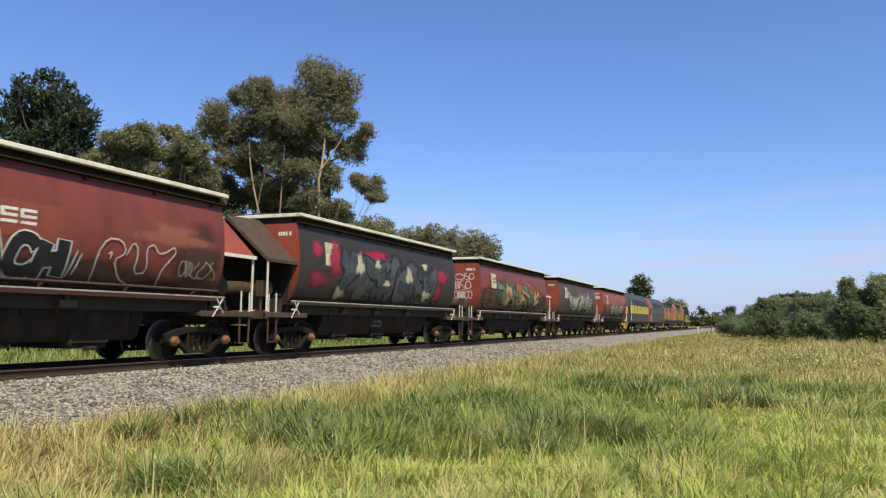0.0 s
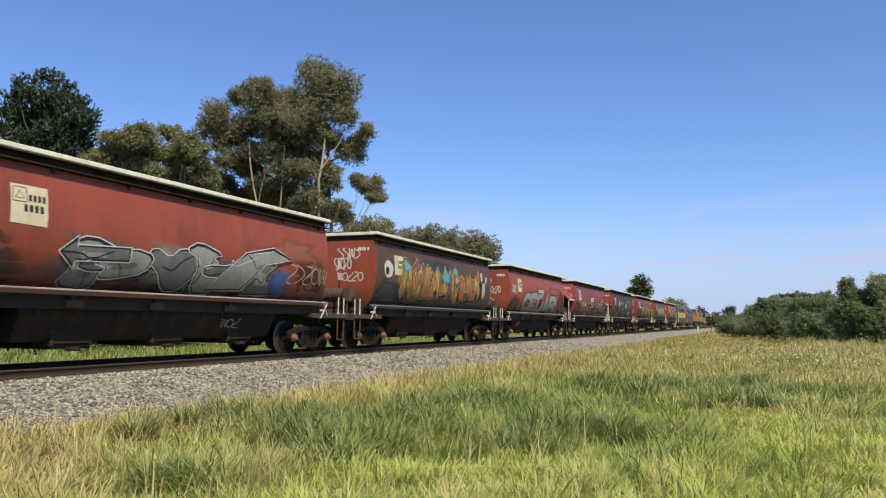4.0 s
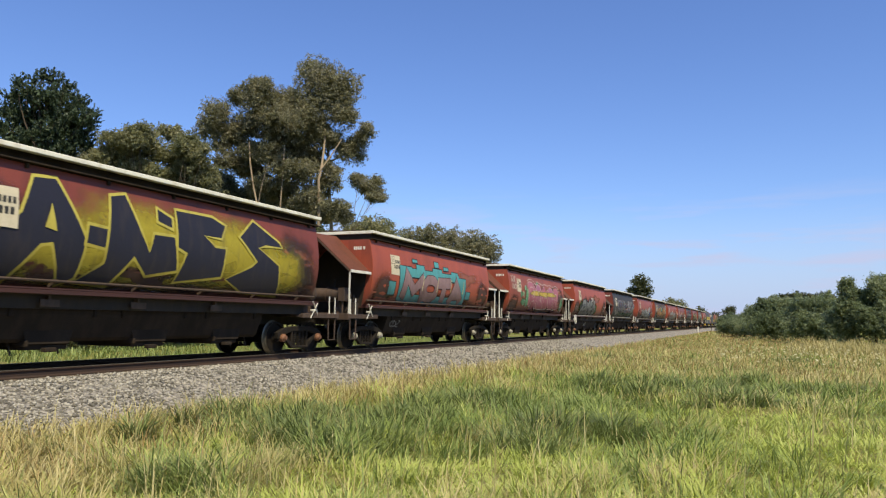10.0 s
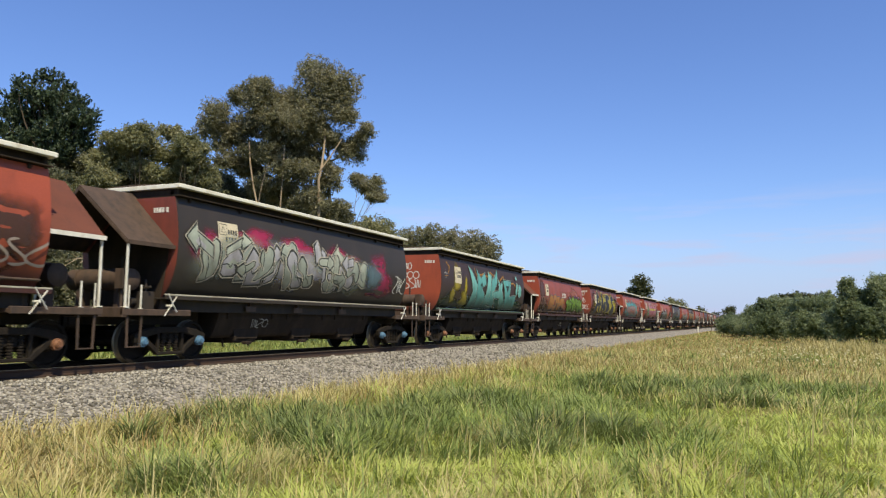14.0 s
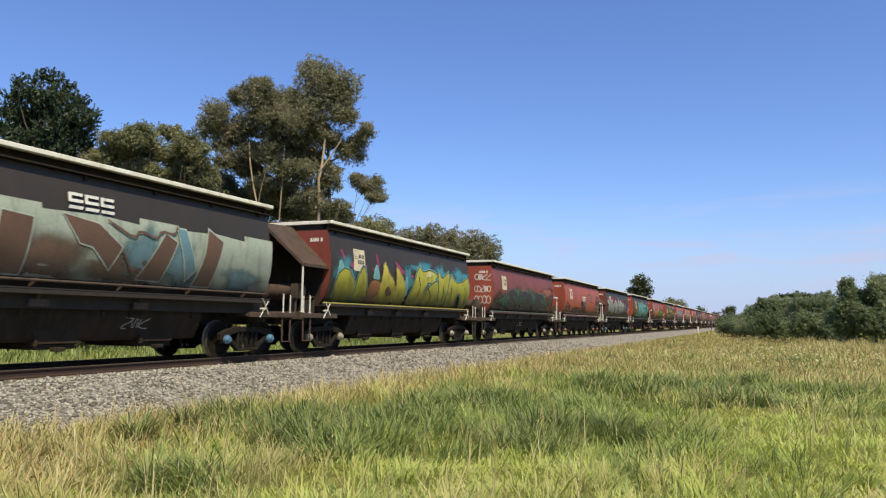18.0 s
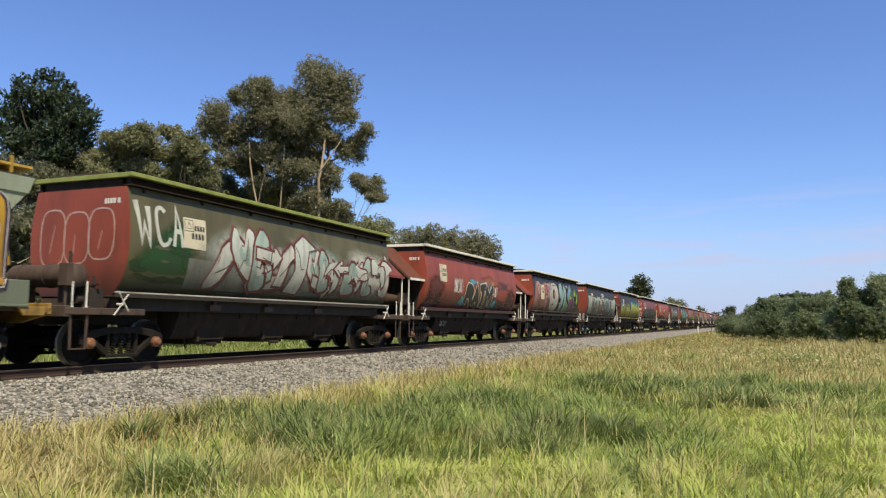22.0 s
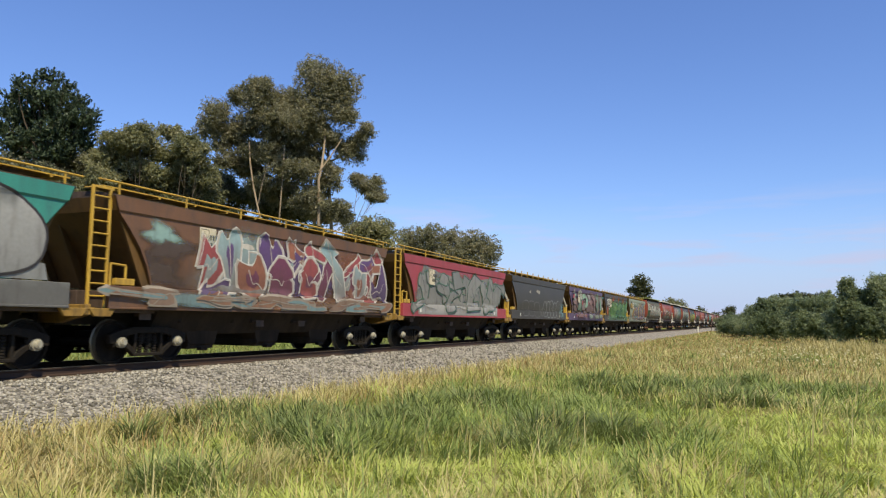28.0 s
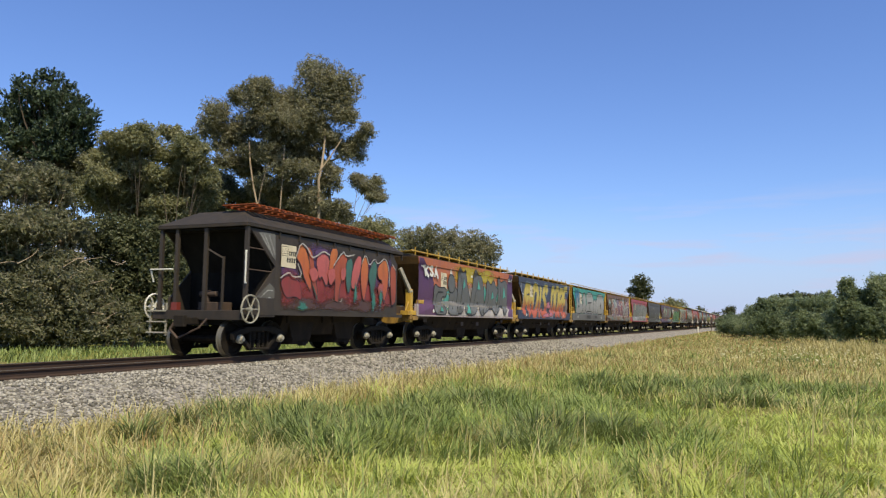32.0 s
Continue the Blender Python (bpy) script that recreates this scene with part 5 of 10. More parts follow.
    p.blobs([(0.85, 2.72, 0.34, 0.30)], spray((0.62, 0.6, 0.56)), 8, 0.05)
    p.blobs([(0.75, 2.66, 0.14, 0.14)], BLK, 8, 0.05)
    p.piece((1.9, 9.6, 1.75, 3.15), 17, [spray((0.52, 0.25, 0.06), (0.28, 0.09, 0.04)), spray((0.60, 0.45, 0.10), (0.42, 0.16, 0.05)), spray((0.22, 0.08, 0.10), (0.10, 0.04, 0.05)), spray((0.46, 0.15, 0.05))], spray((0.05, 0.025, 0.03)), 43, 1.0, spray((0.6, 0.52, 0.3)), "orange and yellow interlocking graffiti")
    p.blobs([(2.2, 2.9, 0.3, 0.2), (6.9, 3.0, 0.25, 0.2), (5.9, 2.7, 0.5, 0.25)], spray((0.12, 0.40, 0.46)), 4)
    p.forms([[(10.1, 2.0), (10.05, 2.6), (10.3, 2.75), (10.5, 2.6), (10.45, 2.0)], [(9.95, 2.7), (9.85, 3.1), (10.1, 3.2), (10.15, 2.8)], [(10.4, 2.72), (10.5, 3.0), (10.8, 3.0), (10.6, 2.7)]], spray((0.5, 0.48, 0.45)), BLK, 0.02, label="pale long-eared sprayed shape")
    end_tags(w, 8, WHT, (-0.4, 1.25, 2.2, 3.4))

    w, p = red_wagon(-41.1, "red", "oxide red grain hopper wagon with silver and blue letters", rear="flat", front="flat", logo=False, ledge=LEDGE_WHITE)
    p.panel()
    p.piece((2.4, 8.9, 1.52, 2.65), 6, [SILVER, GREY], BLK, 44, 1.3, WHT, "silver letters shaded black and blue")
    p.blobs([(9.1, 1.9, 0.45, 0.42)], spray((0.06, 0.14, 0.42)), 2)
    p.tag((9.4, 11.3, 1.93, 2.45), 5, 15, spray((0.55, 0.42, 0.32)))

    w, p = red_wagon(-55.84, "black", "black grain hopper wagon with white brick pattern and outlined letters", logo=False, end="maroon", rear="canopy", front="flat", canopy=BROWN_STEEL, ledge=LEDGE_WHITE)
    p.put("graffiti_patch", bricks_pattern((0.6, 11.0, 1.9, 3.05), 5), spray((0.23, 0.22, 0.21), (0.13, 0.13, 0.125)))
    p.panel(1.15, 2.5)
    p.word("III", (2.1, 4.9, 1.70, 3.10), [spray((0.06, 0.08, 0.16), (0.03, 0.06, 0.05))], spray((0.55, 0.53, 0.5)), 7, 0.03, 0.025, 0.22, halo_width=0.03, halo=spray((0.36, 0.05, 0.04)), label="navy letters edged in white and red")
    p.piece((5.3, 10.7, 1.55, 2.95), 7, [spray((0.10, 0.14, 0.12), (0.03, 0.07, 0.05)), spray((0.10, 0.11, 0.19), (0.04, 0.06, 0.06))], spray((0.55, 0.52, 0.5)), 45, 0.8, spray((0.40, 0.06, 0.05)))
    p.piece((0.6, 1.9, 1.55, 2.2), 2, [spray((0.10, 0.12, 0.11))], spray((0.5, 0.45, 0.42)), 46, 0.9)
    p.blobs([(2.6 + i * 0.9, 1.75, 0.35, 0.22) for i in range(9)], spray((0.03, 0.09, 0.045)), 12, 0.45)

    w, p = red_wagon(-70.92, "bright", "bright red grain hopper wagon with faded silver letters", rear="canopy", front="flat", wheel=True, ledge=LEDGE_WHITE)
    p.panel()
    p.blobs([(2.0, 2.1, 0.5, 0.45), (7.2, 2.0, 0.5, 0.4)], spray((0.07, 0.17, 0.04)), 5)
    p.blobs([(2.4, 2.0, 0.8, 0.6), (3.6, 2.2, 1.2, 0.6), (5.2, 2.1, 1.3, 0.65), (6.5, 2.1, 0.7, 0.65)], spray((0.022, 0.024, 0.022)), 6)
    silver = spray((0.25, 0.255, 0.265), (0.21, 0.215, 0.22))
    p.forms([[(2.52, 2.6), (3.55, 2.62), (3.68, 2.3), (3.78, 2.0), (3.6, 1.53), (1.72, 1.53), (2.01, 1.92), (2.46, 2.1)], [(3.82, 2.2), (4.1, 2.55), (4.45, 2.35), (4.75, 2.7), (4.98, 2.64), (5.0, 1.55), (3.75, 1.55), (3.9, 1.9)], [(5.06, 2.66), (5.9, 2.6), (5.95, 1.55), (5.06, 1.55)], [(6.2, 2.5), (6.5, 2.68), (6.85, 2.58), (6.65, 2.34), (7.05, 2.06), (6.7, 1.54), (5.98, 1.54), (6.2, 1.9), (6.05, 2.2)]], silver, BLK, 0.06, None, 1, "silver block letters shaded black")
    p.forms([[(2.75, 2.1), (3.3, 2.2), (3.2, 2.02), (2.7, 1.98)], [(2.3, 1.86), (2.7, 1.9), (2.65, 1.74), (2.2, 1.72)], [(2.9, 1.86), (3.5, 1.92), (3.4, 1.72), (2.85, 1.7)], [(4.1, 1.95), (4.4, 2.1), (4.75, 1.9), (4.7, 1.72), (4.2, 1.72)], [(5.3, 2.2), (5.8, 2.24), (5.75, 2.08), (5.3, 2.06)], [(5.3, 1.9), (5.85, 1.92), (5.8, 1.74), (5.3, 1.74)], [(6.3, 2.0), (6.6, 2.1), (6.7, 1.8), (6.4, 1.75)]], spray((0.03, 0.03, 0.032)), spray((0.07, 0.072, 0.075)), 0.02)
    p.strokes([[(1.85, 2.0), (2.3, 2.2), (3.3, 2.3), (3.5, 2.1)], [(3.95, 2.35), (4.1, 1.7)], [(4.55, 2.4), (4.6, 2.0)], [(5.5, 2.5), (5.5, 2.3), (5.9, 2.3)], [(6.15, 2.45), (6.45, 2.2), (6.4, 1.9)]], 0.05, BLK)
    p.tag((0.2, 1.0, 1.8, 2.15), 4, 16, spray((0.4, 0.36, 0.36)), 0.025)
    p.tag((8.0, 8.8, 1.85, 2.3), 4, 17, spray((0.42, 0.20, 0.18)), 0.03)
    p.tag((10.2, 11.1, 1.88, 2.3), 4, 18, WHT, 0.025)


def wagons_second():
    w, p = red_wagon(-85.69, "red", "oxide red grain hopper wagon with pink and yellow outlined graffiti", rear="canopy", front="canopy", logo=False, bearing=BEARING)
    p.panel()
    p.blobs([(2.1, 2.45, 0.2, 0.2), (2.4, 2.05, 0.35, 0.22), (2.9, 2.8, 0.16, 0.16), (3.2, 2.3, 0.5, 0.5), (10.8, 2.0, 0.5, 0.35), (5.2, 3.15, 0.3, 0.12)], spray((0.12, 0.36, 0.19), (0.06, 0.20, 0.12)), 4)
    pinks = [spray((0.46, 0.14, 0.22), (0.26, 0.045, 0.05)), spray((0.42, 0.16, 0.30), (0.30, 0.05, 0.05))]
    rim = spray((0.68, 0.56, 0.50))
    p.blobs([(4.6, 2.3, 1.4, 0.75), (6.6, 2.3, 1.4, 0.7), (8.6, 2.3, 1.5, 0.7)], pinks[0], 4, 0.2)
    p.forms([[(3.3, 2.0), (3.2, 2.9), (3.5, 3.2), (4.2, 3.15), (4.7, 2.9), (5.2, 2.5), (5.4, 1.8), (4.8, 1.7), (4.6, 2.2), (4.0, 2.1), (3.8, 1.75)], [(5.0, 1.75), (4.9, 2.8), (5.15, 3.15), (5.8, 3.0), (6.3, 2.3), (6.5, 1.75), (5.9, 1.7)], [(6.2, 1.75), (6.3, 2.95), (6.7, 3.05), (7.0, 2.6), (7.4, 2.95), (7.7, 2.5), (7.6, 1.75)], [(7.5, 1.75), (7.6, 2.9), (7.9, 3.05), (8.6, 2.9), (8.8, 2.4), (8.9, 1.75)], [(8.7, 1.75), (8.7, 2.9), (9.2, 3.05), (9.8, 2.95), (9.9, 2.5), (9.7, 2.2), (10.1, 1.75)]], pinks, rim, 0.03, label="pink and yellow rounded letters outlined in white")
    p.blobs([(4.9, 2.58, 1.3, 0.16), (6.6, 2.58, 1.3, 0.16), (8.2, 2.6, 1.1, 0.15)], spray((0.60, 0.44, 0.07)), 61, 0.15)
    p.strokes([[(3.5, 1.9), (3.5, 2.8), (4.1, 2.95), (4.6, 2.6), (4.4, 2.3)], [(4.1, 2.35), (4.3, 2.6), (4.5, 2.4), (4.2, 2.3)], [(5.3, 1.9), (5.2, 2.7), (5.6, 2.75), (5.9, 2.2)], [(5.5, 2.1), (5.7, 2.4), (5.9, 2.1)], [(6.5, 1.9), (6.6, 2.7), (7.0, 2.3), (7.35, 2.65), (7.3, 1.9)], [(7.9, 1.9), (7.9, 2.65), (8.4, 2.6), (8.5, 1.95)], [(9.0, 1.9), (9.0, 2.65), (9.5, 2.7), (9.5, 2.35), (9.1, 2.3), (9.7, 1.9)], [(3.1, 3.0), (3.4, 3.35), (4.3, 3.3), (4.8, 3.05), (5.1, 3.3), (5.9, 3.15), (6.3, 3.1), (6.7, 3.2), (7.4, 3.1), (7.9, 3.2), (8.7, 3.05), (9.3, 3.2), (10.0, 3.05), (10.3, 2.6)]], 0.035, rim)
    p.forms([[(2.9, 1.8), (2.95, 2.5), (3.15, 2.85), (3.3, 2.6), (3.25, 1.8)], [(2.2, 2.4), (2.3, 2.6), (2.5, 2.55), (2.45, 2.35)], [(2.55, 2.75), (2.65, 2.95), (2.85, 2.85), (2.75, 2.68)], [(2.3, 1.9), (2.5, 2.15), (2.75, 2.1), (2.6, 1.85)], [(10.4, 1.9), (10.5, 2.4), (10.75, 2.5), (10.7, 1.9)], [(10.9, 2.4), (11.0, 2.55), (11.15, 2.4)]], spray((0.14, 0.38, 0.20), (0.08, 0.24, 0.14)), rim, 0.018, smooth=2)
    p.tag((0.2, 1.1, 3.0, 3.4), 4, 19, spray((0.6, 0.5, 0.42)))
    p.tag((0.3, 1.1, 2.65, 2.95), 4, 20, spray((0.6, 0.5, 0.42)))

    w, p = red_wagon(-100.35, "bright", "bright red grain hopper wagon with mauve letters on a teal ground", rear="canopy", front="canopy", logo=False, pipe=True, bearing=BEARING)
    p.panel()
    teal = spray((0.10, 0.38, 0.42), (0.05, 0.20, 0.22))
    rects = [(2.2, 7.6, 2.55, 2.85), (2.0, 3.0, 1.7, 2.9), (7.2, 8.4, 1.65, 2.75), (3.4, 4.1, 2.8, 3.02), (4.9, 5.8, 2.75, 2.98), (6.8, 7.5, 2.75, 2.95), (5.1, 5.5, 3.05, 3.25), (6.0, 6.5, 2.98, 3.1), (3.1, 3.5, 3.1, 3.2), (1.2, 1.7, 1.85, 2.3), (8.5, 9.0, 1.9, 2.2), (2.1, 8.0, 1.62, 1.9)]
    p.put("graffiti_patch", [[(a - 0.04, c - 0.04), (b + 0.04, c - 0.03), (b + 0.04, d + 0.04), (a - 0.04, d + 0.04)] for a, b, c, d in rects], BLK)
    p.put("graffiti_patch", [[(a, c), (b, c + 0.02), (b, d), (a, d + 0.02)] for a, b, c, d in rects], teal, "teal stepped graffiti ground")
    p.word("MOTA", (2.4, 8.0, 1.64, 2.70), [spray((0.38, 0.25, 0.27), (0.17, 0.09, 0.085))], spray((0.05, 0.025, 0.03)), 9, 0.045, 0.035, 0.05, label="mauve letters outlined in dark brown")
    p.put("graffiti_highlight", [f for i in range(4) for f in ribbon([(4.05 + i * 1.38, 2.65), (3.95 + i * 1.38, 2.1)], 0.09)], spray((0.60, 0.52, 0.28)))

    w, p = red_wagon(-115.09, "maroon", "maroon grain hopper wagon with navy letters on yellow", rear="flat", front="flat", logo=False, pipe=True)
    p.blobs([(1.2, 2.6, 1.0, 0.8), (10.2, 2.4, 1.0, 0.8)], spray((0.05, 0.035, 0.032)), 4)
    p.blobs([(1.3, 2.9, 0.8, 0.35)], spray((0.22, 0.08, 0.08)), 6)
    p.blobs([(3.0, 2.2, 1.7, 0.75), (5.2, 2.4, 2.3, 0.9), (7.8, 2.4, 2.4, 0.85), (9.6, 2.2, 1.0, 0.7)], spray((0.46, 0.38, 0.04), (0.40, 0.31, 0.03)), 15, 0.22, label="mustard yellow graffiti ground")
    navy, gold = spray((0.024, 0.024, 0.04)), spray((0.55, 0.47, 0.10), (0.48, 0.38, 0.05))
    p.forms([[(0.9, 1.55), (1.5, 2.3), (2.05, 2.75), (2.3, 3.42), (2.75, 3.46), (3.1, 2.9), (3.4, 2.4), (3.3, 1.7), (3.0, 1.55), (2.7, 2.3), (2.45, 2.25), (1.9, 1.55)], [(3.45, 2.7), (3.95, 2.66), (3.92, 2.3), (3.42, 2.36)], [(3.3, 1.6), (3.9, 2.0), (3.98, 3.34), (4.34, 3.42), (4.7, 2.75), (5.0, 2.3), (5.1, 2.7), (5.68, 2.7), (5.84, 2.0), (5.0, 1.85), (4.6, 2.2), (4.1, 1.6)], [(5.2, 3.25), (5.6, 3.1), (5.6, 2.9), (5.2, 3.0)], [(5.75, 3.3), (6.9, 3.3), (7.35, 3.15), (7.2, 2.85), (6.6, 2.85), (7.0, 2.6), (7.36, 2.6), (7.3, 1.95), (5.85, 1.76), (6.1, 2.4), (5.8, 2.5)], [(7.9, 2.95), (8.45, 3.4), (9.5, 2.95), (9.6, 2.85), (8.9, 2.85), (8.6, 2.75), (9.5, 2.35), (9.67, 1.6), (8.2, 1.65), (7.5, 1.9), (8.4, 2.25), (8.6, 2.4)]], navy, gold, 0.06, smooth=0, label="huge navy block letters edged in gold")
    p.forms([[(2.5, 2.55), (2.63, 3.0), (2.75, 2.5)]], gold, gold, 0.0, smooth=0)
    p.panel(1.25, 2.45)
    end_tags(w, 9, WHT, (-0.9, 1.25, 1.7, 3.5))
    end_tags(w, 19, WHT, (0.0, 1.25, 1.9, 3.5))

    w, p = red_wagon(-129.67, "red", "oxide red grain hopper wagon with orange and green graffiti", rear="canopy", front="flat", pipe=True)
    p.panel()
    p.blobs([(0.6, 2.9, 0.6, 0.6)], spray((0.11, 0.05, 0.045)), 5)
    p.tag((0.2, 2.1, 2.0, 2.5), 5, 21, spray((0.24, 0.13, 0.10)), 0.07)
    p.word("BOTR", (2.2, 5.8, 1.72, 2.62), [spray((0.52, 0.24, 0.06), (0.25, 0.09, 0.045))], spray((0.05, 0.12, 0.15)), 11, 0.045, 0.055, 0.1, 0.14, label="orange letters edged in teal")
    p.blobs([(7.6, 2.5, 0.7, 0.25), (9.2, 2.5, 0.9, 0.25), (10.4, 2.3, 0.4, 0.25)], spray((0.12, 0.05, 0.16)), 4, 0.3)
    p.piece((6.8, 10.8, 1.65, 2.7), 6, [spray((0.28, 0.44, 0.06), (0.08, 0.20, 0.03))], spray((0.04, 0.06, 0.02)), 48, 1.1, label="green pointed graffiti")

    w, p = red_wagon(-144.27, "bister", "dark brown grain hopper wagon with turquoise graffiti", logo=False, end="bright", rear="flat", front="flat", ledge=LEDGE_GREEN)
    p.blobs([(1.8, 1.75, 2.2, 0.4), (5.5, 1.75, 3.0, 0.4), (9.5, 1.75, 2.0, 0.4)], spray((0.025, 0.05, 0.035)), 5)
    p.blobs([(1.75, 2.7, 0.4, 0.65), (1.3, 2.0, 0.3, 0.35), (2.6, 1.85, 0.5, 0.45), (2.75, 2.5, 0.16, 0.4)], spray((0.46, 0.36, 0.03), (0.34, 0.26, 0.03)), 7, 0.15, label="mustard yellow sprayed shapes")
    p.blobs([(1.9, 2.05, 0.5, 0.28)], spray((0.06, 0.04, 0.025)), 9)
    p.panel(1.45, 2.55)
    orange = spray((0.50, 0.24, 0.03))
    p.put("graffiti_highlight", ribbon([(3.9, 3.35), (4.1, 3.0), (5.0, 3.15), (5.6, 3.05), (6.0, 3.3), (7.2, 2.9), (7.9, 3.2), (8.4, 2.8), (9.5, 2.95), (10.3, 2.6), (10.8, 2.8)], 0.06) + ribbon([(0.6, 3.4), (0.9, 3.2), (0.7, 2.9)], 0.07) + ribbon([(0.3, 2.8), (0.7, 2.82)], 0.03), orange)
    sea = [spray((0.20, 0.52, 0.50), (0.02, 0.10, 0.075), 1.5, 2.7), spray((0.13, 0.42, 0.42), (0.02, 0.09, 0.065), 1.5, 2.7)]
    p.blobs([(5.0, 1.9, 2.0, 0.5), (8.0, 1.8, 2.2, 0.4)], spray((0.02, 0.09, 0.06)), 21, 0.3)
    p.forms([[(3.2, 1.6), (3.6, 2.3), (3.15, 3.4), (3.5, 3.2), (4.2, 2.5), (4.1, 1.6)], [(3.9, 1.6), (4.1, 2.3), (4.2, 3.3), (4.6, 2.9), (5.2, 3.2), (5.3, 2.7), (4.7, 2.5), (5.2, 2.1), (5.0, 1.6)], [(4.9, 1.6), (5.3, 2.2), (5.7, 3.25), (6.1, 3.1), (5.9, 2.6), (6.6, 2.4), (6.3, 1.6)], [(5.7, 1.75), (6.1, 2.9), (6.6, 3.1), (7.0, 3.48), (6.9, 2.9), (6.4, 2.4), (6.5, 1.7)], [(6.2, 2.35), (7.1, 2.45), (7.05, 3.0), (7.3, 2.75), (7.65, 2.9), (7.55, 2.5), (8.2, 1.65), (7.6, 1.6), (7.2, 2.1), (6.4, 2.1)], [(7.8, 3.0), (9.0, 3.0), (8.75, 2.2), (9.8, 2.3), (9.7, 1.65), (8.2, 1.62), (8.1, 2.2)]], sea, spray((0.02, 0.03, 0.03)), 0.035, spray((0.46, 0.60, 0.56)), 0, "turquoise interlocking letters edged in pale green", 0.016)
    p.forms([[(8.15, 2.75), (8.7, 2.75), (8.45, 2.4)], [(4.45, 2.6), (4.7, 2.75), (4.75, 2.55)]], spray((0.03, 0.05, 0.045)), BLK, 0.0, smooth=0)
    p.forms([[(9.75, 2.4), (9.95, 2.95), (10.15, 2.9), (9.98, 2.3)], [(10.2, 2.25), (10.3, 2.95), (10.75, 2.75), (10.7, 2.3)], [(9.8, 3.15), (9.95, 3.35), (10.1, 3.15)]], sea[0], BLK, 0.02, spray((0.46, 0.60, 0.56)), 1, "", 0.014)
    p.put("graffiti_highlight", ribbon([(0.15, 2.9), (0.55, 2.9)], 0.02) + ribbon([(0.35, 2.72), (0.35, 3.08)], 0.02), WHT)
    end_tags(w, 10, WHT, (-0.9, 0.9, 2.2, 3.4))

    w, p = red_wagon(-158.95, "black", "black grain hopper wagon with pale letters on magenta", logo=False, end="maroon", rear="canopy", front="flat", canopy=BROWN_STEEL, ledge=LEDGE_WHITE, bearing=BEARING_BLUE)
    p.blobs([(1.1, 2.55, 0.6, 0.4), (2.8, 3.0, 0.7, 0.25), (4.6, 2.9, 0.9, 0.28), (6.9, 2.75, 0.9, 0.35), (9.4, 2.3, 0.8, 0.75)], spray((0.40, 0.03, 0.10), (0.22, 0.02, 0.06)), 5, 0.3)
    p.panel(1.3, 2.55)
    p.piece((0.8, 8.3, 1.75, 3.1), 15, [spray((0.52, 0.55, 0.47), (0.10, 0.12, 0.10)), spray((0.42, 0.46, 0.40), (0.09, 0.10, 0.085)), spray((0.50, 0.49, 0.54), (0.12, 0.11, 0.12))], spray((0.03, 0.035, 0.03)), 50, 1.1, spray((0.55, 0.5, 0.42)), "pale grey-green interlocking graffiti")
    p.blobs([(8.9, 2.35, 0.6, 0.45)], spray((0.14, 0.24, 0.30), (0.05, 0.06, 0.07)), 4)
    p.tag((10.4, 11.2, 1.9, 2.5), 3, 22, WHT)


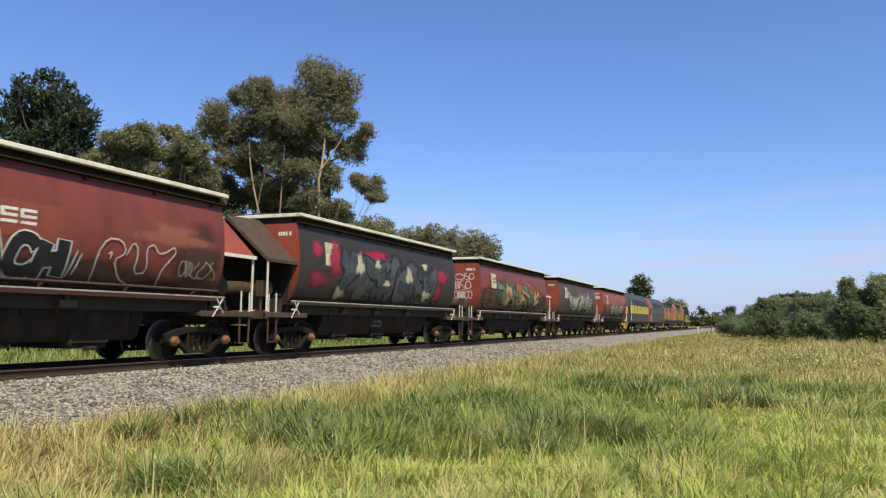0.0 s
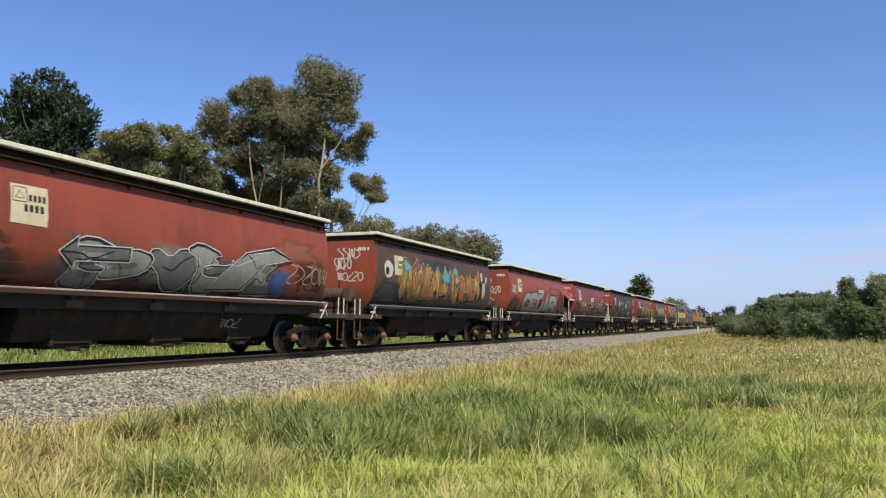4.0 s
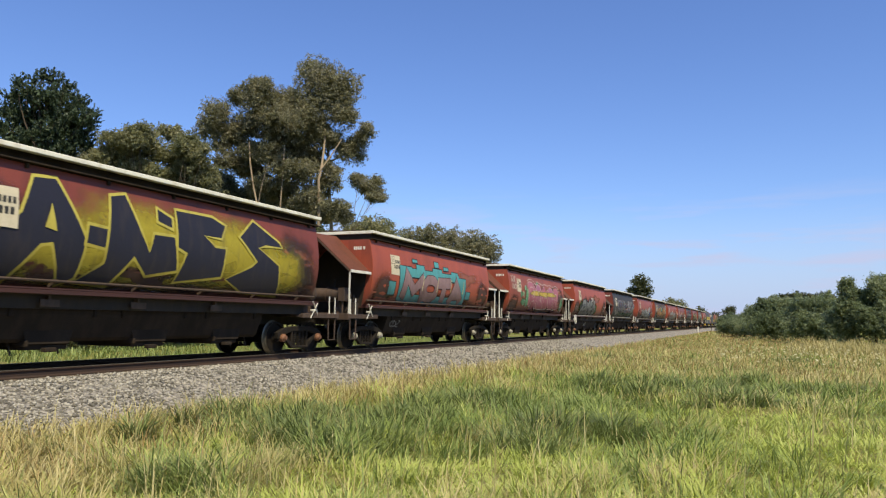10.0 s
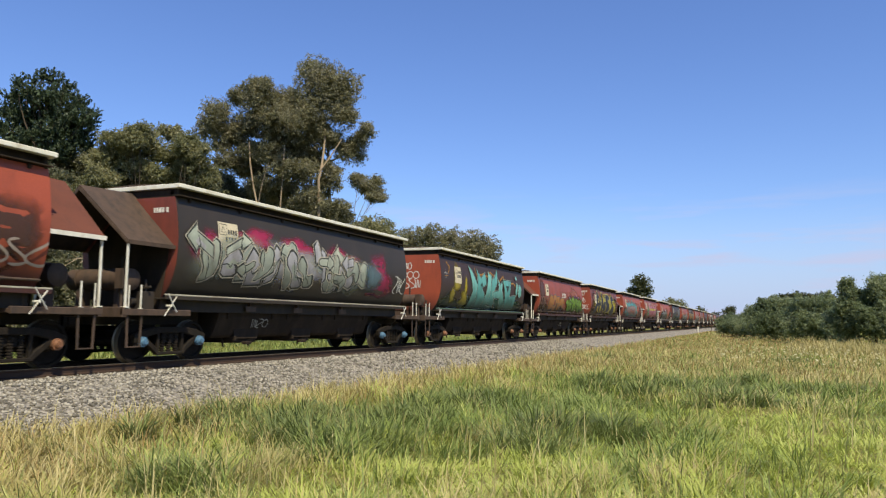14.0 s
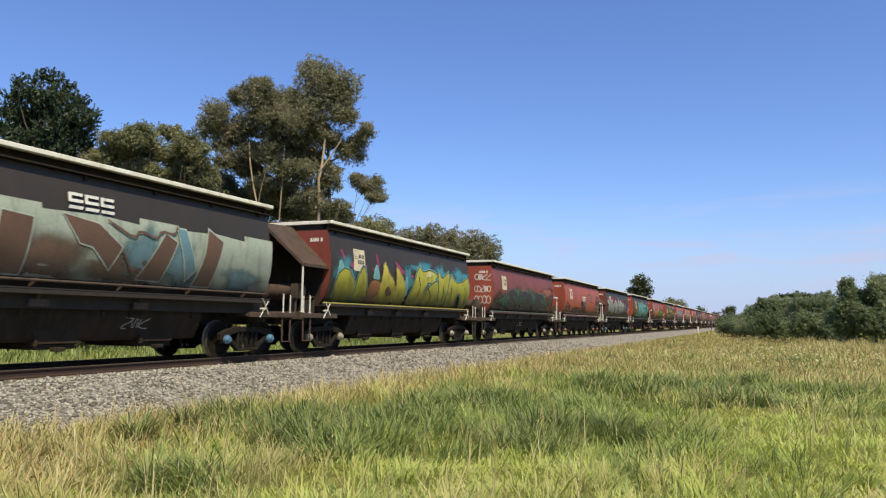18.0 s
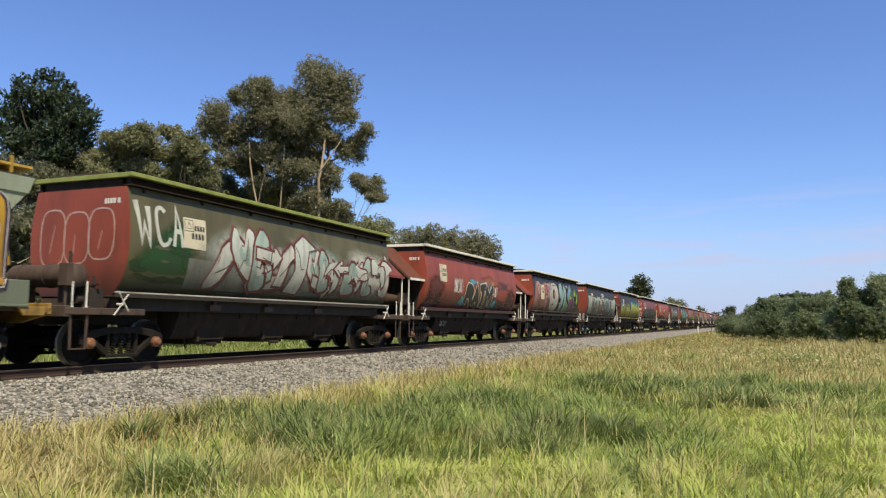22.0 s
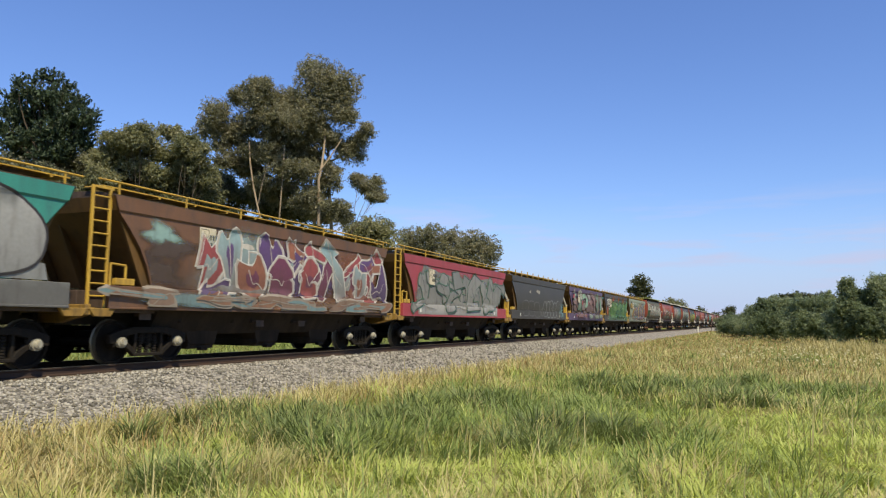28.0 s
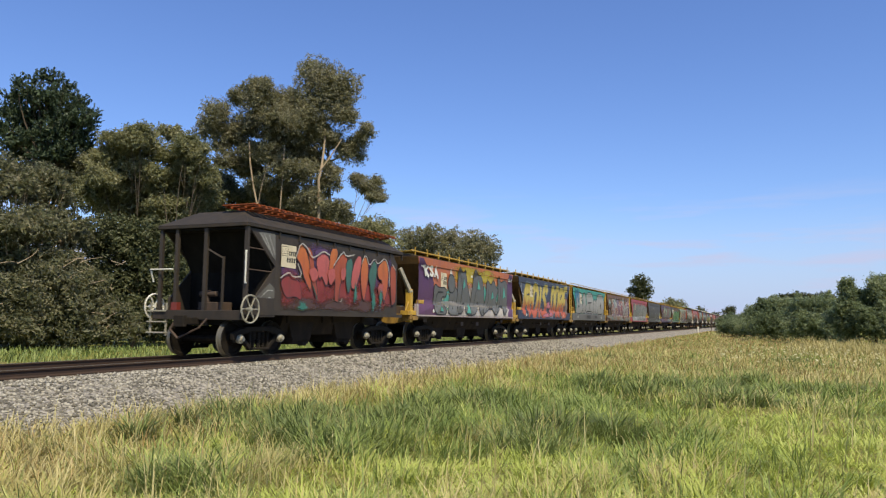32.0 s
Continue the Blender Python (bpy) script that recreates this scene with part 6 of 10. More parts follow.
def wagons_third():
    w, p = red_wagon(-173.6, "bright", "bright red grain hopper wagon with a patched side", rear="flat", front="canopy", pipe=True, logo=False, ledge=LEDGE_WHITE)
    p.logo((5.2, 6.4, 2.50, 2.83), WHT, spray((0.33, 0.09, 0.06)))
    p.panel()
    p.piece((4.8, 5.7, 2.0, 2.5), 3, [spray((0.07, 0.025, 0.02))], spray((0.09, 0.03, 0.02)), 51)
    p.blobs([(6.1, 2.25, 0.35, 0.32)], spray((0.10, 0.14, 0.20)), 5, 0.3)
    p.tag((9.6, 11.4, 1.85, 2.3), 5, 23, spray((0.36, 0.30, 0.27)), 0.05)
    w, p = red_wagon(-188.12, "maroon", "maroon grain hopper wagon with green-edged dark letters", rear="flat", front="canopy", logo=False, ledge=LEDGE_GREEN, bearing=BEARING)
    p.panel()
    p.blobs([(2.0, 2.0, 1.2, 0.4), (4.0, 2.2, 1.6, 0.55), (6.5, 2.2, 1.8, 0.55), (9.0, 2.1, 1.2, 0.5)], spray((0.06, 0.16, 0.095), (0.03, 0.07, 0.05)), 6, 0.3)
    p.word("SIGNS", (2.3, 8.9, 1.62, 2.62), [spray((0.05, 0.035, 0.045), (0.03, 0.025, 0.03))], spray((0.16, 0.32, 0.20)), 12, 0.035, 0.025, 0.08, 0.1, label="dark letters edged in green")
    end_tags(w, 11, WHT, (0.1, 1.3, 1.7, 3.5))
    end_tags(w, 12, spray((0.5, 0.45, 0.42)), (-1.2, -0.2, 2.6, 3.5))

    w, p = red_wagon(-202.88, "black", "black grain hopper wagon with lime green graffiti along its lower side", logo=False, end="maroon", rear="canopy", front="flat", canopy=BROWN_STEEL, ledge=LEDGE_YELLOW, bearing=BEARING)
    p.put("graffiti_highlight", ribbon([(0.6, 3.1), (0.9, 2.75), (1.5, 2.65), (2.2, 2.7)], 0.16) + ribbon([(2.9, 3.15), (3.0, 2.8), (2.6, 2.6)], 0.16) + ribbon([(4.3, 3.0), (4.8, 2.7), (5.8, 2.55)], 0.16), spray((0.33, 0.04, 0.14)))
    p.panel(1.35, 2.5)
    lime, cyan = spray((0.46, 0.44, 0.06), (0.13, 0.135, 0.012), 1.5, 2.6), spray((0.20, 0.46, 0.52), (0.10, 0.20, 0.18))
    olive = spray((0.05, 0.055, 0.015))
    p.blobs([(6.6, 2.9, 0.9, 0.3), (8.4, 2.8, 0.8, 0.35), (10.4, 2.85, 0.9, 0.3), (5.3, 2.4, 0.5, 0.5), (0.8, 2.5, 0.6, 0.4)], spray((0.07, 0.27, 0.36), (0.05, 0.14, 0.17)), 6, 0.4)
    p.forms([[(2.6, 2.3), (2.7, 2.65), (2.85, 2.85), (3.0, 2.65), (3.15, 2.3)], [(0.3, 2.2), (0.5, 2.9), (0.9, 2.4)], [(4.95, 2.0), (5.1, 2.7), (5.35, 2.2), (5.3, 1.8)]], cyan, olive, 0.02, smooth=1, label="teal flames")
    p.forms([[(0.3, 1.56), (0.35, 2.3), (0.9, 2.6), (1.5, 2.1), (1.6, 1.56)], [(1.5, 1.56), (1.6, 2.3), (2.0, 2.75), (2.2, 2.2), (2.4, 1.56)]], lime, olive, 0.04, cyan)
    p.forms([[(2.35, 1.56), (2.4, 2.2), (2.8, 2.3), (3.2, 2.2), (3.25, 1.56)]], spray((0.40, 0.17, 0.07), (0.16, 0.07, 0.035)), olive, 0.04, label="orange-brown sprayed form")
    p.forms([[(3.0, 1.56), (3.2, 2.2), (3.38, 3.0), (3.7, 2.55), (4.1, 2.35), (4.35, 1.9), (4.2, 1.56)], [(4.3, 1.56), (4.35, 2.3), (4.28, 2.87), (4.7, 2.55), (5.0, 2.2), (5.25, 1.56)]], spray((0.60, 0.50, 0.08), (0.20, 0.20, 0.02), 1.6, 2.7), olive, 0.03, spray((0.60, 0.50, 0.32)), 1, "yellow flame-shaped letters", 0.014)
    p.forms([[(3.5, 1.95), (3.7, 2.15), (4.1, 1.9), (3.8, 1.8)]], spray((0.10, 0.06, 0.03)), olive, 0.01)
    p.forms([[(5.35, 1.56), (5.6, 2.1), (6.15, 3.02), (6.5, 2.75), (7.2, 2.9), (7.9, 2.75), (7.5, 2.45), (6.8, 2.4), (6.6, 1.56)], [(6.6, 1.56), (6.9, 2.1), (7.3, 2.35), (7.95, 2.55), (8.3, 1.56)], [(7.9, 2.98), (8.3, 2.6), (8.6, 2.75), (9.1, 2.95), (8.9, 2.2), (8.7, 1.56), (8.15, 1.56)], [(8.8, 1.56), (9.15, 2.88), (9.8, 2.5), (10.6, 2.6), (11.1, 2.85), (11.35, 2.4), (11.38, 1.56), (10.6, 1.56), (10.4, 2.1), (10.0, 2.15), (9.9, 1.56)]], lime, olive, 0.045, cyan, 1, "lime green pointed letters edged in cyan", 0.035)
    p.strokes([[(6.1, 2.6), (6.3, 2.2), (6.1, 1.8)], [(7.0, 2.2), (7.4, 1.9), (7.3, 1.6)], [(8.4, 2.4), (8.6, 2.0), (8.5, 1.7)], [(9.3, 2.4), (9.4, 2.0), (9.3, 1.7)], [(10.8, 2.4), (11.0, 2.0), (10.95, 1.7)]], 0.05, olive)
    p.forms([[(6.7, 2.6), (6.9, 2.85), (7.5, 2.8), (7.2, 2.65)]], spray((0.62, 0.58, 0.30)), olive, 0.0)

    w, p = red_wagon(-217.34, "black", "black grain hopper wagon with a pale aqua painted band", logo=False, end="red", rear="flat", front="flat", pipe=True, bearing=BEARING_BLUE)
    band = [[(0.25 + i * 1.13, 1.66), (1.38 + i * 1.13, 1.66), (1.38 + i * 1.13, 2.98 - 0.06 * ((i * 7) % 3)), (0.25 + i * 1.13, 3.0 - 0.06 * ((i * 5) % 3))] for i in range(10)]
    p.put("graffiti_patch", band, spray((0.42, 0.47, 0.40), (0.13, 0.15, 0.14)), "pale aqua rolled paint band")
    p.panel(1.35, 2.5)
    brown, steel, pale = spray((0.17, 0.095, 0.065), (0.075, 0.055, 0.045)), spray((0.15, 0.29, 0.36), (0.10, 0.15, 0.17)), spray((0.48, 0.54, 0.49), (0.22, 0.25, 0.24))
    p.blobs([(1.8, 2.2, 0.4, 0.7), (3.0, 2.1, 0.6, 0.6), (4.9, 2.0, 0.9, 0.5), (6.7, 1.9, 0.8, 0.4)], spray((0.22, 0.13, 0.09), (0.09, 0.065, 0.05)), 21, 0.3)
    p.blobs([(2.3, 2.4, 0.25, 0.6), (7.2, 2.2, 0.5, 0.6), (8.3, 2.1, 0.5, 0.5), (10.4, 1.9, 0.7, 0.3)], steel, 25, 0.25)
    p.forms([[(2.7, 1.7), (3.2, 1.7), (3.5, 2.7), (3.0, 2.75)], [(3.9, 1.7), (4.5, 1.7), (4.6, 2.7), (4.0, 2.75)], [(5.2, 2.85), (6.0, 2.75), (6.6, 2.35), (6.35, 1.9), (5.9, 2.3), (5.6, 2.35)], [(7.1, 1.75), (7.75, 1.75), (8.1, 2.6), (7.75, 2.75)], [(8.1, 2.9), (8.35, 2.9), (8.75, 2.05), (8.5, 1.8)], [(8.75, 1.7), (9.3, 1.7), (9.6, 2.75), (9.1, 3.0), (9.0, 2.4)]], [brown, brown, brown, brown, steel, brown], pale, 0.03, smooth=0, label="brown and blue slab letters on an aqua band")
    p.strokes([[(6.2, 2.85), (6.9, 2.55), (7.0, 2.75), (7.5, 2.6), (7.6, 2.8), (8.0, 2.75), (8.1, 2.95)], [(6.6, 2.3), (7.0, 1.8)]], 0.05, brown)
    p.logo((5.3, 6.4, 2.96, 3.27), WHT)
    me = Shape().add([(x, -0.027, z) for x, z in ((-1.0, 1.7), (0.15, 1.55), (0.5, 2.1), (0.42, 2.9), (0.0, 3.45), (-0.5, 3.3), (-1.2, 2.4))], [tuple(range(7))])
    part("paint_patch", me.mesh("paint_patch"), spray((0.55, 0.56, 0.60)), w, "pale blue-white rolled paint")

    w, p = red_wagon(-231.9, "pitch", "black grain hopper wagon covered in brown, white and teal graffiti", logo=False, end="red", rear="canopy", front="flat", canopy=BODY["maroon"], pipe=True)
    p.rounds((0.2, 3.0, 1.62, 3.35), 4, [spray((0.40, 0.20, 0.16), (0.12, 0.055, 0.04)), spray((0.46, 0.24, 0.22), (0.15, 0.07, 0.05)), spray((0.34, 0.15, 0.09), (0.13, 0.06, 0.04))], spray((0.035, 0.022, 0.02)), 55, spray((0.55, 0.45, 0.4)), "brown rounded graffiti")
    p.rounds((2.9, 4.4, 1.62, 3.3), 2, [spray((0.42, 0.26, 0.25), (0.18, 0.10, 0.085)), spray((0.16, 0.09, 0.085), (0.08, 0.05, 0.04))], spray((0.03, 0.02, 0.02)), 56, WHT)
    p.panel(1.35, 2.3, 0.75, 0.85)
    p.blobs([(2.95, 3.0, 0.3, 0.2)], spray((0.50, 0.12, 0.27)), 3, 0.25)
    bone, dark = spray((0.50, 0.47, 0.42), (0.24, 0.21, 0.18)), spray((0.03, 0.035, 0.04))
    p.forms([[(3.4, 1.65), (3.3, 2.6), (3.7, 3.3), (4.6, 3.42), (5.3, 3.2), (5.5, 2.6), (5.2, 2.0), (4.9, 1.62)]], bone, dark, 0.05, label="pale ring-shaped letter")
    p.forms([[(4.0, 2.5), (4.1, 2.95), (4.5, 3.0), (4.65, 2.7), (4.4, 2.35)]], dark, spray((0.30, 0.27, 0.24)), 0.03)
    p.blobs([(4.4, 2.68, 0.16, 0.2)], spray((0.52, 0.20, 0.06), (0.35, 0.06, 0.06)), 9, 0.2)
    p.strokes([[(3.6, 2.0), (4.4, 2.1), (5.0, 2.4)], [(3.7, 2.9), (4.0, 3.25), (4.9, 3.25)]], 0.04, dark)
    aqua, pool, night = spray((0.30, 0.43, 0.43), (0.05, 0.09, 0.085)), spray((0.16, 0.31, 0.38), (0.05, 0.09, 0.10)), spray((0.05, 0.09, 0.15), (0.10, 0.035, 0.06))
    p.forms([[(5.65, 3.2), (6.0, 3.4), (6.4, 3.42), (6.5, 3.0), (6.9, 2.8), (6.5, 2.2), (6.1, 1.62), (5.3, 1.62), (5.9, 2.1), (6.2, 2.5), (5.7, 2.5)], [(6.8, 3.42), (7.5, 3.1), (7.4, 2.6), (7.15, 1.62), (6.5, 1.62), (6.9, 2.4)], [(7.2, 2.6), (8.15, 1.9), (7.8, 1.62), (7.1, 1.62)], [(7.6, 2.65), (7.95, 2.95), (8.4, 3.4), (9.0, 3.2), (8.7, 2.8), (8.0, 2.35)], [(8.05, 2.4), (9.05, 3.1), (9.65, 2.6), (9.35, 1.62), (8.2, 1.62)]], [aqua, aqua, spray((0.20, 0.34, 0.10), (0.05, 0.10, 0.06)), pool, night], dark, 0.04, spray((0.50, 0.56, 0.55)), 1, "teal, blue and green letter forms", 0.016)
    p.blobs([(8.8, 2.3, 0.4, 0.35)], spray((0.22, 0.04, 0.07)), 31, 0.3)
    p.strokes([[(5.8, 3.25), (6.1, 3.25), (6.3, 3.1)], [(6.7, 1.75), (7.0, 2.3), (7.1, 2.9)], [(8.2, 3.1), (8.6, 3.05)], [(6.05, 2.9), (6.4, 2.6), (6.3, 2.3)]], 0.035, spray((0.55, 0.60, 0.58)), "graffiti_highlight")
    p.put("graffiti_highlight", [[(a, b), (a + c, b + 0.01), (a + c, b + 0.05), (a, b + 0.04)] for a, b, c in ((5.55, 3.0, 0.3), (5.5, 2.15, 0.35), (7.45, 3.3, 0.4), (7.6, 3.2, 0.3), (9.6, 2.3, 0.2), (9.7, 2.0, 0.2), (5.6, 2.0, 0.3), (2.5, 3.2, 0.3))], spray((0.6, 0.6, 0.6)))
    p.blobs([(9.8, 2.9, 0.35, 0.26), (10.4, 2.5, 0.22, 0.42), (8.6, 2.6, 0.4, 0.14)], spray((0.28, 0.38, 0.04)), 10, 0.3)

    w, p = red_wagon(-246.77, "red", "oxide red grain hopper wagon with dark yellow-edged letters", rear="canopy", front="canopy", logo=False)
    p.panel()
    p.blobs([(1.0, 2.3, 0.8, 0.45)], spray((0.14, 0.04, 0.03)), 4)
    p.tag((8.6, 10.2, 2.5, 2.9), 4, 71, spray((0.12, 0.06, 0.07)), 0.06)
    p.blobs([(3.9, 1.8, 0.35, 0.25), (8.1, 1.75, 0.35, 0.25), (5.0, 2.7, 0.5, 0.15), (6.4, 2.6, 0.6, 0.16), (7.4, 2.5, 0.3, 0.14)], spray((0.10, 0.36, 0.46)), 5, 0.3)
    p.put("graffiti_halo", letters("RATM", (4.2, 7.7, 1.6, 2.65), 0.11, 13, 0.05), spray((0.46, 0.34, 0.02)))
    p.put("graffiti_outline", letters("RATM", (4.2, 7.7, 1.6, 2.65), 0.075, 13, 0.05), WHT)
    p.put("graffiti_fill", letters("RATM", (4.2, 7.7, 1.6, 2.65), 0.035, 13, 0.05), spray((0.045, 0.035, 0.03)), "dark brown letters edged in white and yellow")
    p.tag((2.8, 3.8, 2.1, 2.8), 5, 24, WHT)
    p.tag((1.9, 2.9, 1.75, 2.25), 4, 25, spray((0.22, 0.10, 0.08)), 0.05)
    p.tag((7.7, 8.3, 2.1, 2.6), 4, 26, WHT)

    w, p = red_wagon(-261.34, "olive", "olive green grain hopper wagon with white graffiti and green roof edge", logo=False, end="red", rear="flat", front="canopy", roof=ROOF_GREEN, canopy=BODY["maroon"], ledge=LEDGE_WHITE)
    p.blobs([(1.0, 2.1, 1.0, 0.5), (1.4, 2.7, 0.5, 0.4)], spray((0.03, 0.09, 0.03)), 5)
    p.put("graffiti_fill", letters("WCA", (0.08, 1.55, 2.45, 3.40), -0.03, 58, -0.15, 0.1), spray((0.60, 0.59, 0.54)), "white brushed letters")
    p.panel(1.5, 2.5)
    p.put("graffiti_patch", [[(1.7, 1.62), (10.9, 1.62), (10.4, 2.15), (1.7, 2.3)]], spray((0.26, 0.25, 0.22), (0.12, 0.12, 0.10)))
    p.piece((2.5, 11.3, 1.62, 3.3), 14, [spray((0.66, 0.64, 0.58), (0.34, 0.32, 0.28)), spray((0.60, 0.62, 0.57), (0.30, 0.30, 0.26)), spray((0.40, 0.50, 0.45), (0.18, 0.22, 0.19))], spray((0.10, 0.05, 0.045)), 59, 1.15, spray((0.28, 0.05, 0.05)), "white and pale green graffiti")
    end_lines(w, bubbles((-1.1, 1.0, 2.0, 3.3), 3, 13, 0.035), spray((0.58, 0.40, 0.36)))


def yellow_wagon(y, base, label, fitting="stand", sill=None):
    w = wagon_b(base, sill, fitting, label)
    hitch(w, y)
    p = Painter(w, B_SIDE)
    return w, p


def wagons_yellow():
    SPLASHED[0] = False
    w, p = yellow_wagon(-275.24, "sage", "sage grey grain hopper wagon with yellow, pink and teal graffiti")
    p.forms([[(2.2, 1.65), (2.5, 2.1), (3.2, 2.5), (3.65, 2.85), (4.2, 2.3), (4.3, 1.65)], [(9.3, 1.65), (9.4, 2.6), (10.0, 2.4), (10.6, 2.9), (11.2, 2.5), (11.4, 1.65)]], spray((0.58, 0.34, 0.04), (0.44, 0.22, 0.03)), BLK, 0.025, label="yellow clouded ends")
    p.blobs([(6.0, 1.6, 4.0, 0.35)], spray((0.50, 0.28, 0.03), (0.30, 0.15, 0.03)), 5, 0.3)
    p.piece((3.2, 11.2, 1.2, 3.05), 22, [spray((0.50, 0.30, 0.36), (0.34, 0.18, 0.22)), spray((0.14, 0.34, 0.32), (0.07, 0.18, 0.18)), spray((0.55, 0.32, 0.03), (0.34, 0.18, 0.03)), spray((0.17, 0.13, 0.19), (0.09, 0.07, 0.10))], spray((0.05, 0.035, 0.05)), 61, 1.05, spray((0.58, 0.5, 0.5)), "yellow, pink and teal interlocking graffiti")
    p.blobs([(1.4, 2.72, 0.75, 0.4)], spray((0.12, 0.14, 0.10)), 6)
    p.word("KSA", (0.95, 2.1, 2.42, 3.02), [spray((0.60, 0.36, 0.03))], BLK, 14, 0.0, 0.04, 0.0, 0.08, label="small yellow letters outlined in black")
    p.panel(2.2, 2.35)
    w, p = yellow_wagon(-287.96, "coal", "charcoal grain hopper wagon with green graffiti")
    p.put("graffiti_patch", [[(1.9, 1.2), (11.62, 1.2), (11.6, 1.55), (2.0, 1.55)]], spray((0.12, 0.19, 0.10), (0.10, 0.17, 0.09)))
    p.blobs([(3.2, 1.9, 1.6, 0.5), (5.4, 2.1, 1.8, 0.75), (7.6, 2.1, 1.8, 0.8), (9.8, 2.0, 1.7, 0.75)], spray((0.10, 0.21, 0.06), (0.11, 0.19, 0.09)), 51, 0.2, label="green clouded ground")
    p.blobs([(1.5, 2.0, 0.5, 0.4), (4.2, 3.05, 0.6, 0.25), (6.9, 3.05, 0.4, 0.3), (9.3, 2.95, 0.6, 0.3), (10.8, 2.6, 0.5, 0.35)], spray((0.40, 0.12, 0.05)), 6, 0.3)
    p.piece((2.9, 11.3, 1.22, 3.05), 17, [spray((0.16, 0.34, 0.07), (0.08, 0.20, 0.05)), spray((0.26, 0.38, 0.15), (0.12, 0.24, 0.07)), spray((0.10, 0.28, 0.16), (0.06, 0.15, 0.08))], spray((0.02, 0.06, 0.035)), 62, 0.95, spray((0.30, 0.42, 0.22)), "green interlocking graffiti")
    p.panel(2.25, 2.3)
    p.strokes([[(0.95, 2.75), (1.25, 2.95), (1.35, 2.6), (1.1, 2.45), (0.95, 2.6), (1.1, 2.7)], [(1.45, 3.1), (1.4, 2.3)], [(1.2, 2.9), (1.75, 2.95)], [(1.6, 2.85), (1.65, 2.15), (1.95, 2.1)], [(1.55, 2.5), (2.1, 2.6)], [(1.75, 3.1), (1.95, 2.7), (2.2, 3.15)], [(1.95, 2.7), (2.1, 2.3), (2.2, 2.15)], [(1.8, 2.35), (2.15, 2.35)]], 0.085, WHT, "paint_tag")
    p.logo((10.9, 11.5, 2.9, 3.05), spray((0.10, 0.40, 0.45)))
    w, p = yellow_wagon(-300.57, "purple", "dusty purple grain hopper wagon with mauve and green graffiti")
    mist, mauve, rosy, jade, mint, ink = spray((0.34, 0.30, 0.28), (0.20, 0.14, 0.13)), spray((0.25, 0.16, 0.16), (0.13, 0.085, 0.085)), spray((0.34, 0.20, 0.20), (0.20, 0.12, 0.11)), spray((0.22, 0.30, 0.23), (0.11, 0.15, 0.115)), spray((0.30, 0.47, 0.36), (0.20, 0.32, 0.24)), spray((0.125, 0.085, 0.085), (0.085, 0.055, 0.055))
    p.blobs([(1.5, 2.0, 0.8, 0.6), (3.0, 2.1, 1.4, 0.75), (5.2, 2.2, 1.4, 0.8), (7.4, 2.3, 1.5, 0.85), (9.6, 2.2, 1.5, 0.8), (4.0, 2.3, 1.8, 0.7), (6.6, 2.4, 1.6, 0.75), (8.8, 2.35, 1.8, 0.75)], spray((0.30, 0.21, 0.19), (0.17, 0.115, 0.105)), 5, 0.2)
    p.rounds((2.2, 11.2, 1.78, 2.75), 9, [jade, mauve, mist, rosy, jade, mauve], ink, 63, spray((0.44, 0.40, 0.36)), "mauve and green rounded graffiti", 0.02)
    p.rounds((5.7, 11.3, 2.3, 3.2), 7, [rosy, mist, mauve, mist, jade], ink, 71, spray((0.46, 0.42, 0.40)), "", 0.018)
    p.forms([[(1.12, 2.11), (1.6, 2.16), (2.2, 1.84), (1.7, 1.74), (1.15, 1.86)], [(0.98, 2.48), (1.49, 2.75), (1.87, 2.5), (1.97, 2.2), (1.12, 2.26)], [(0.96, 2.46), (1.43, 2.48), (1.99, 2.34), (1.94, 2.2), (1.25, 2.24), (0.96, 2.34)], [(1.06, 3.26), (1.49, 3.28), (1.42, 3.0), (1.0, 2.97)]], [mauve, mist, rosy, mist], ink, 0.02)
    p.forms([[(1.45, 2.95), (1.95, 2.95), (1.85, 2.8), (1.52, 2.82), (1.26, 2.52), (1.08, 2.56), (1.33, 2.83)]], mint, spray((0.03, 0.09, 0.07)), 0.03)
    p.forms([[(2.8, 2.45), (3.42, 2.67), (3.6, 2.07), (2.75, 1.8), (2.2, 1.85)], [(4.3, 2.4), (4.9, 2.4), (4.8, 1.9), (3.7, 1.84), (3.6, 2.2)]], [jade, mist], ink, 0.018)
    p.forms([[(2.75, 3.2), (3.03, 3.30), (3.55, 3.12), (3.8, 2.9), (3.75, 2.61), (3.11, 2.56), (2.75, 2.95)], [(3.74, 2.97), (4.68, 3.1), (4.88, 2.78), (3.88, 2.63)], [(4.72, 2.98), (5.25, 2.85), (5.62, 2.56), (5.55, 2.2), (4.98, 2.06), (4.4, 2.07), (4.88, 2.29), (4.95, 2.52)]], [spray((0.42, 0.44, 0.40), (0.3, 0.3, 0.27)), mint, mint], ink, 0.025, spray((0.40, 0.40, 0.36)), halo_width=0.015)
    p.forms([[(5.57, 3.02), (6.36, 3.03), (6.53, 2.81), (6.22, 2.64), (5.75, 2.66)], [(6.6, 2.98), (7.54, 3.14), (8.09, 2.9), (8.4, 2.34), (7.7, 1.99), (7.75, 2.6), (7.3, 2.75)], [(8.47, 2.85), (9.1, 2.98), (9.6, 2.4), (9.3, 1.86), (8.7, 2.0)], [(10.0, 2.9), (10.4, 2.7), (10.7, 2.1), (10.3, 1.8), (10.1, 2.3)]], [mist, rosy, jade, mint], ink, 0.02)
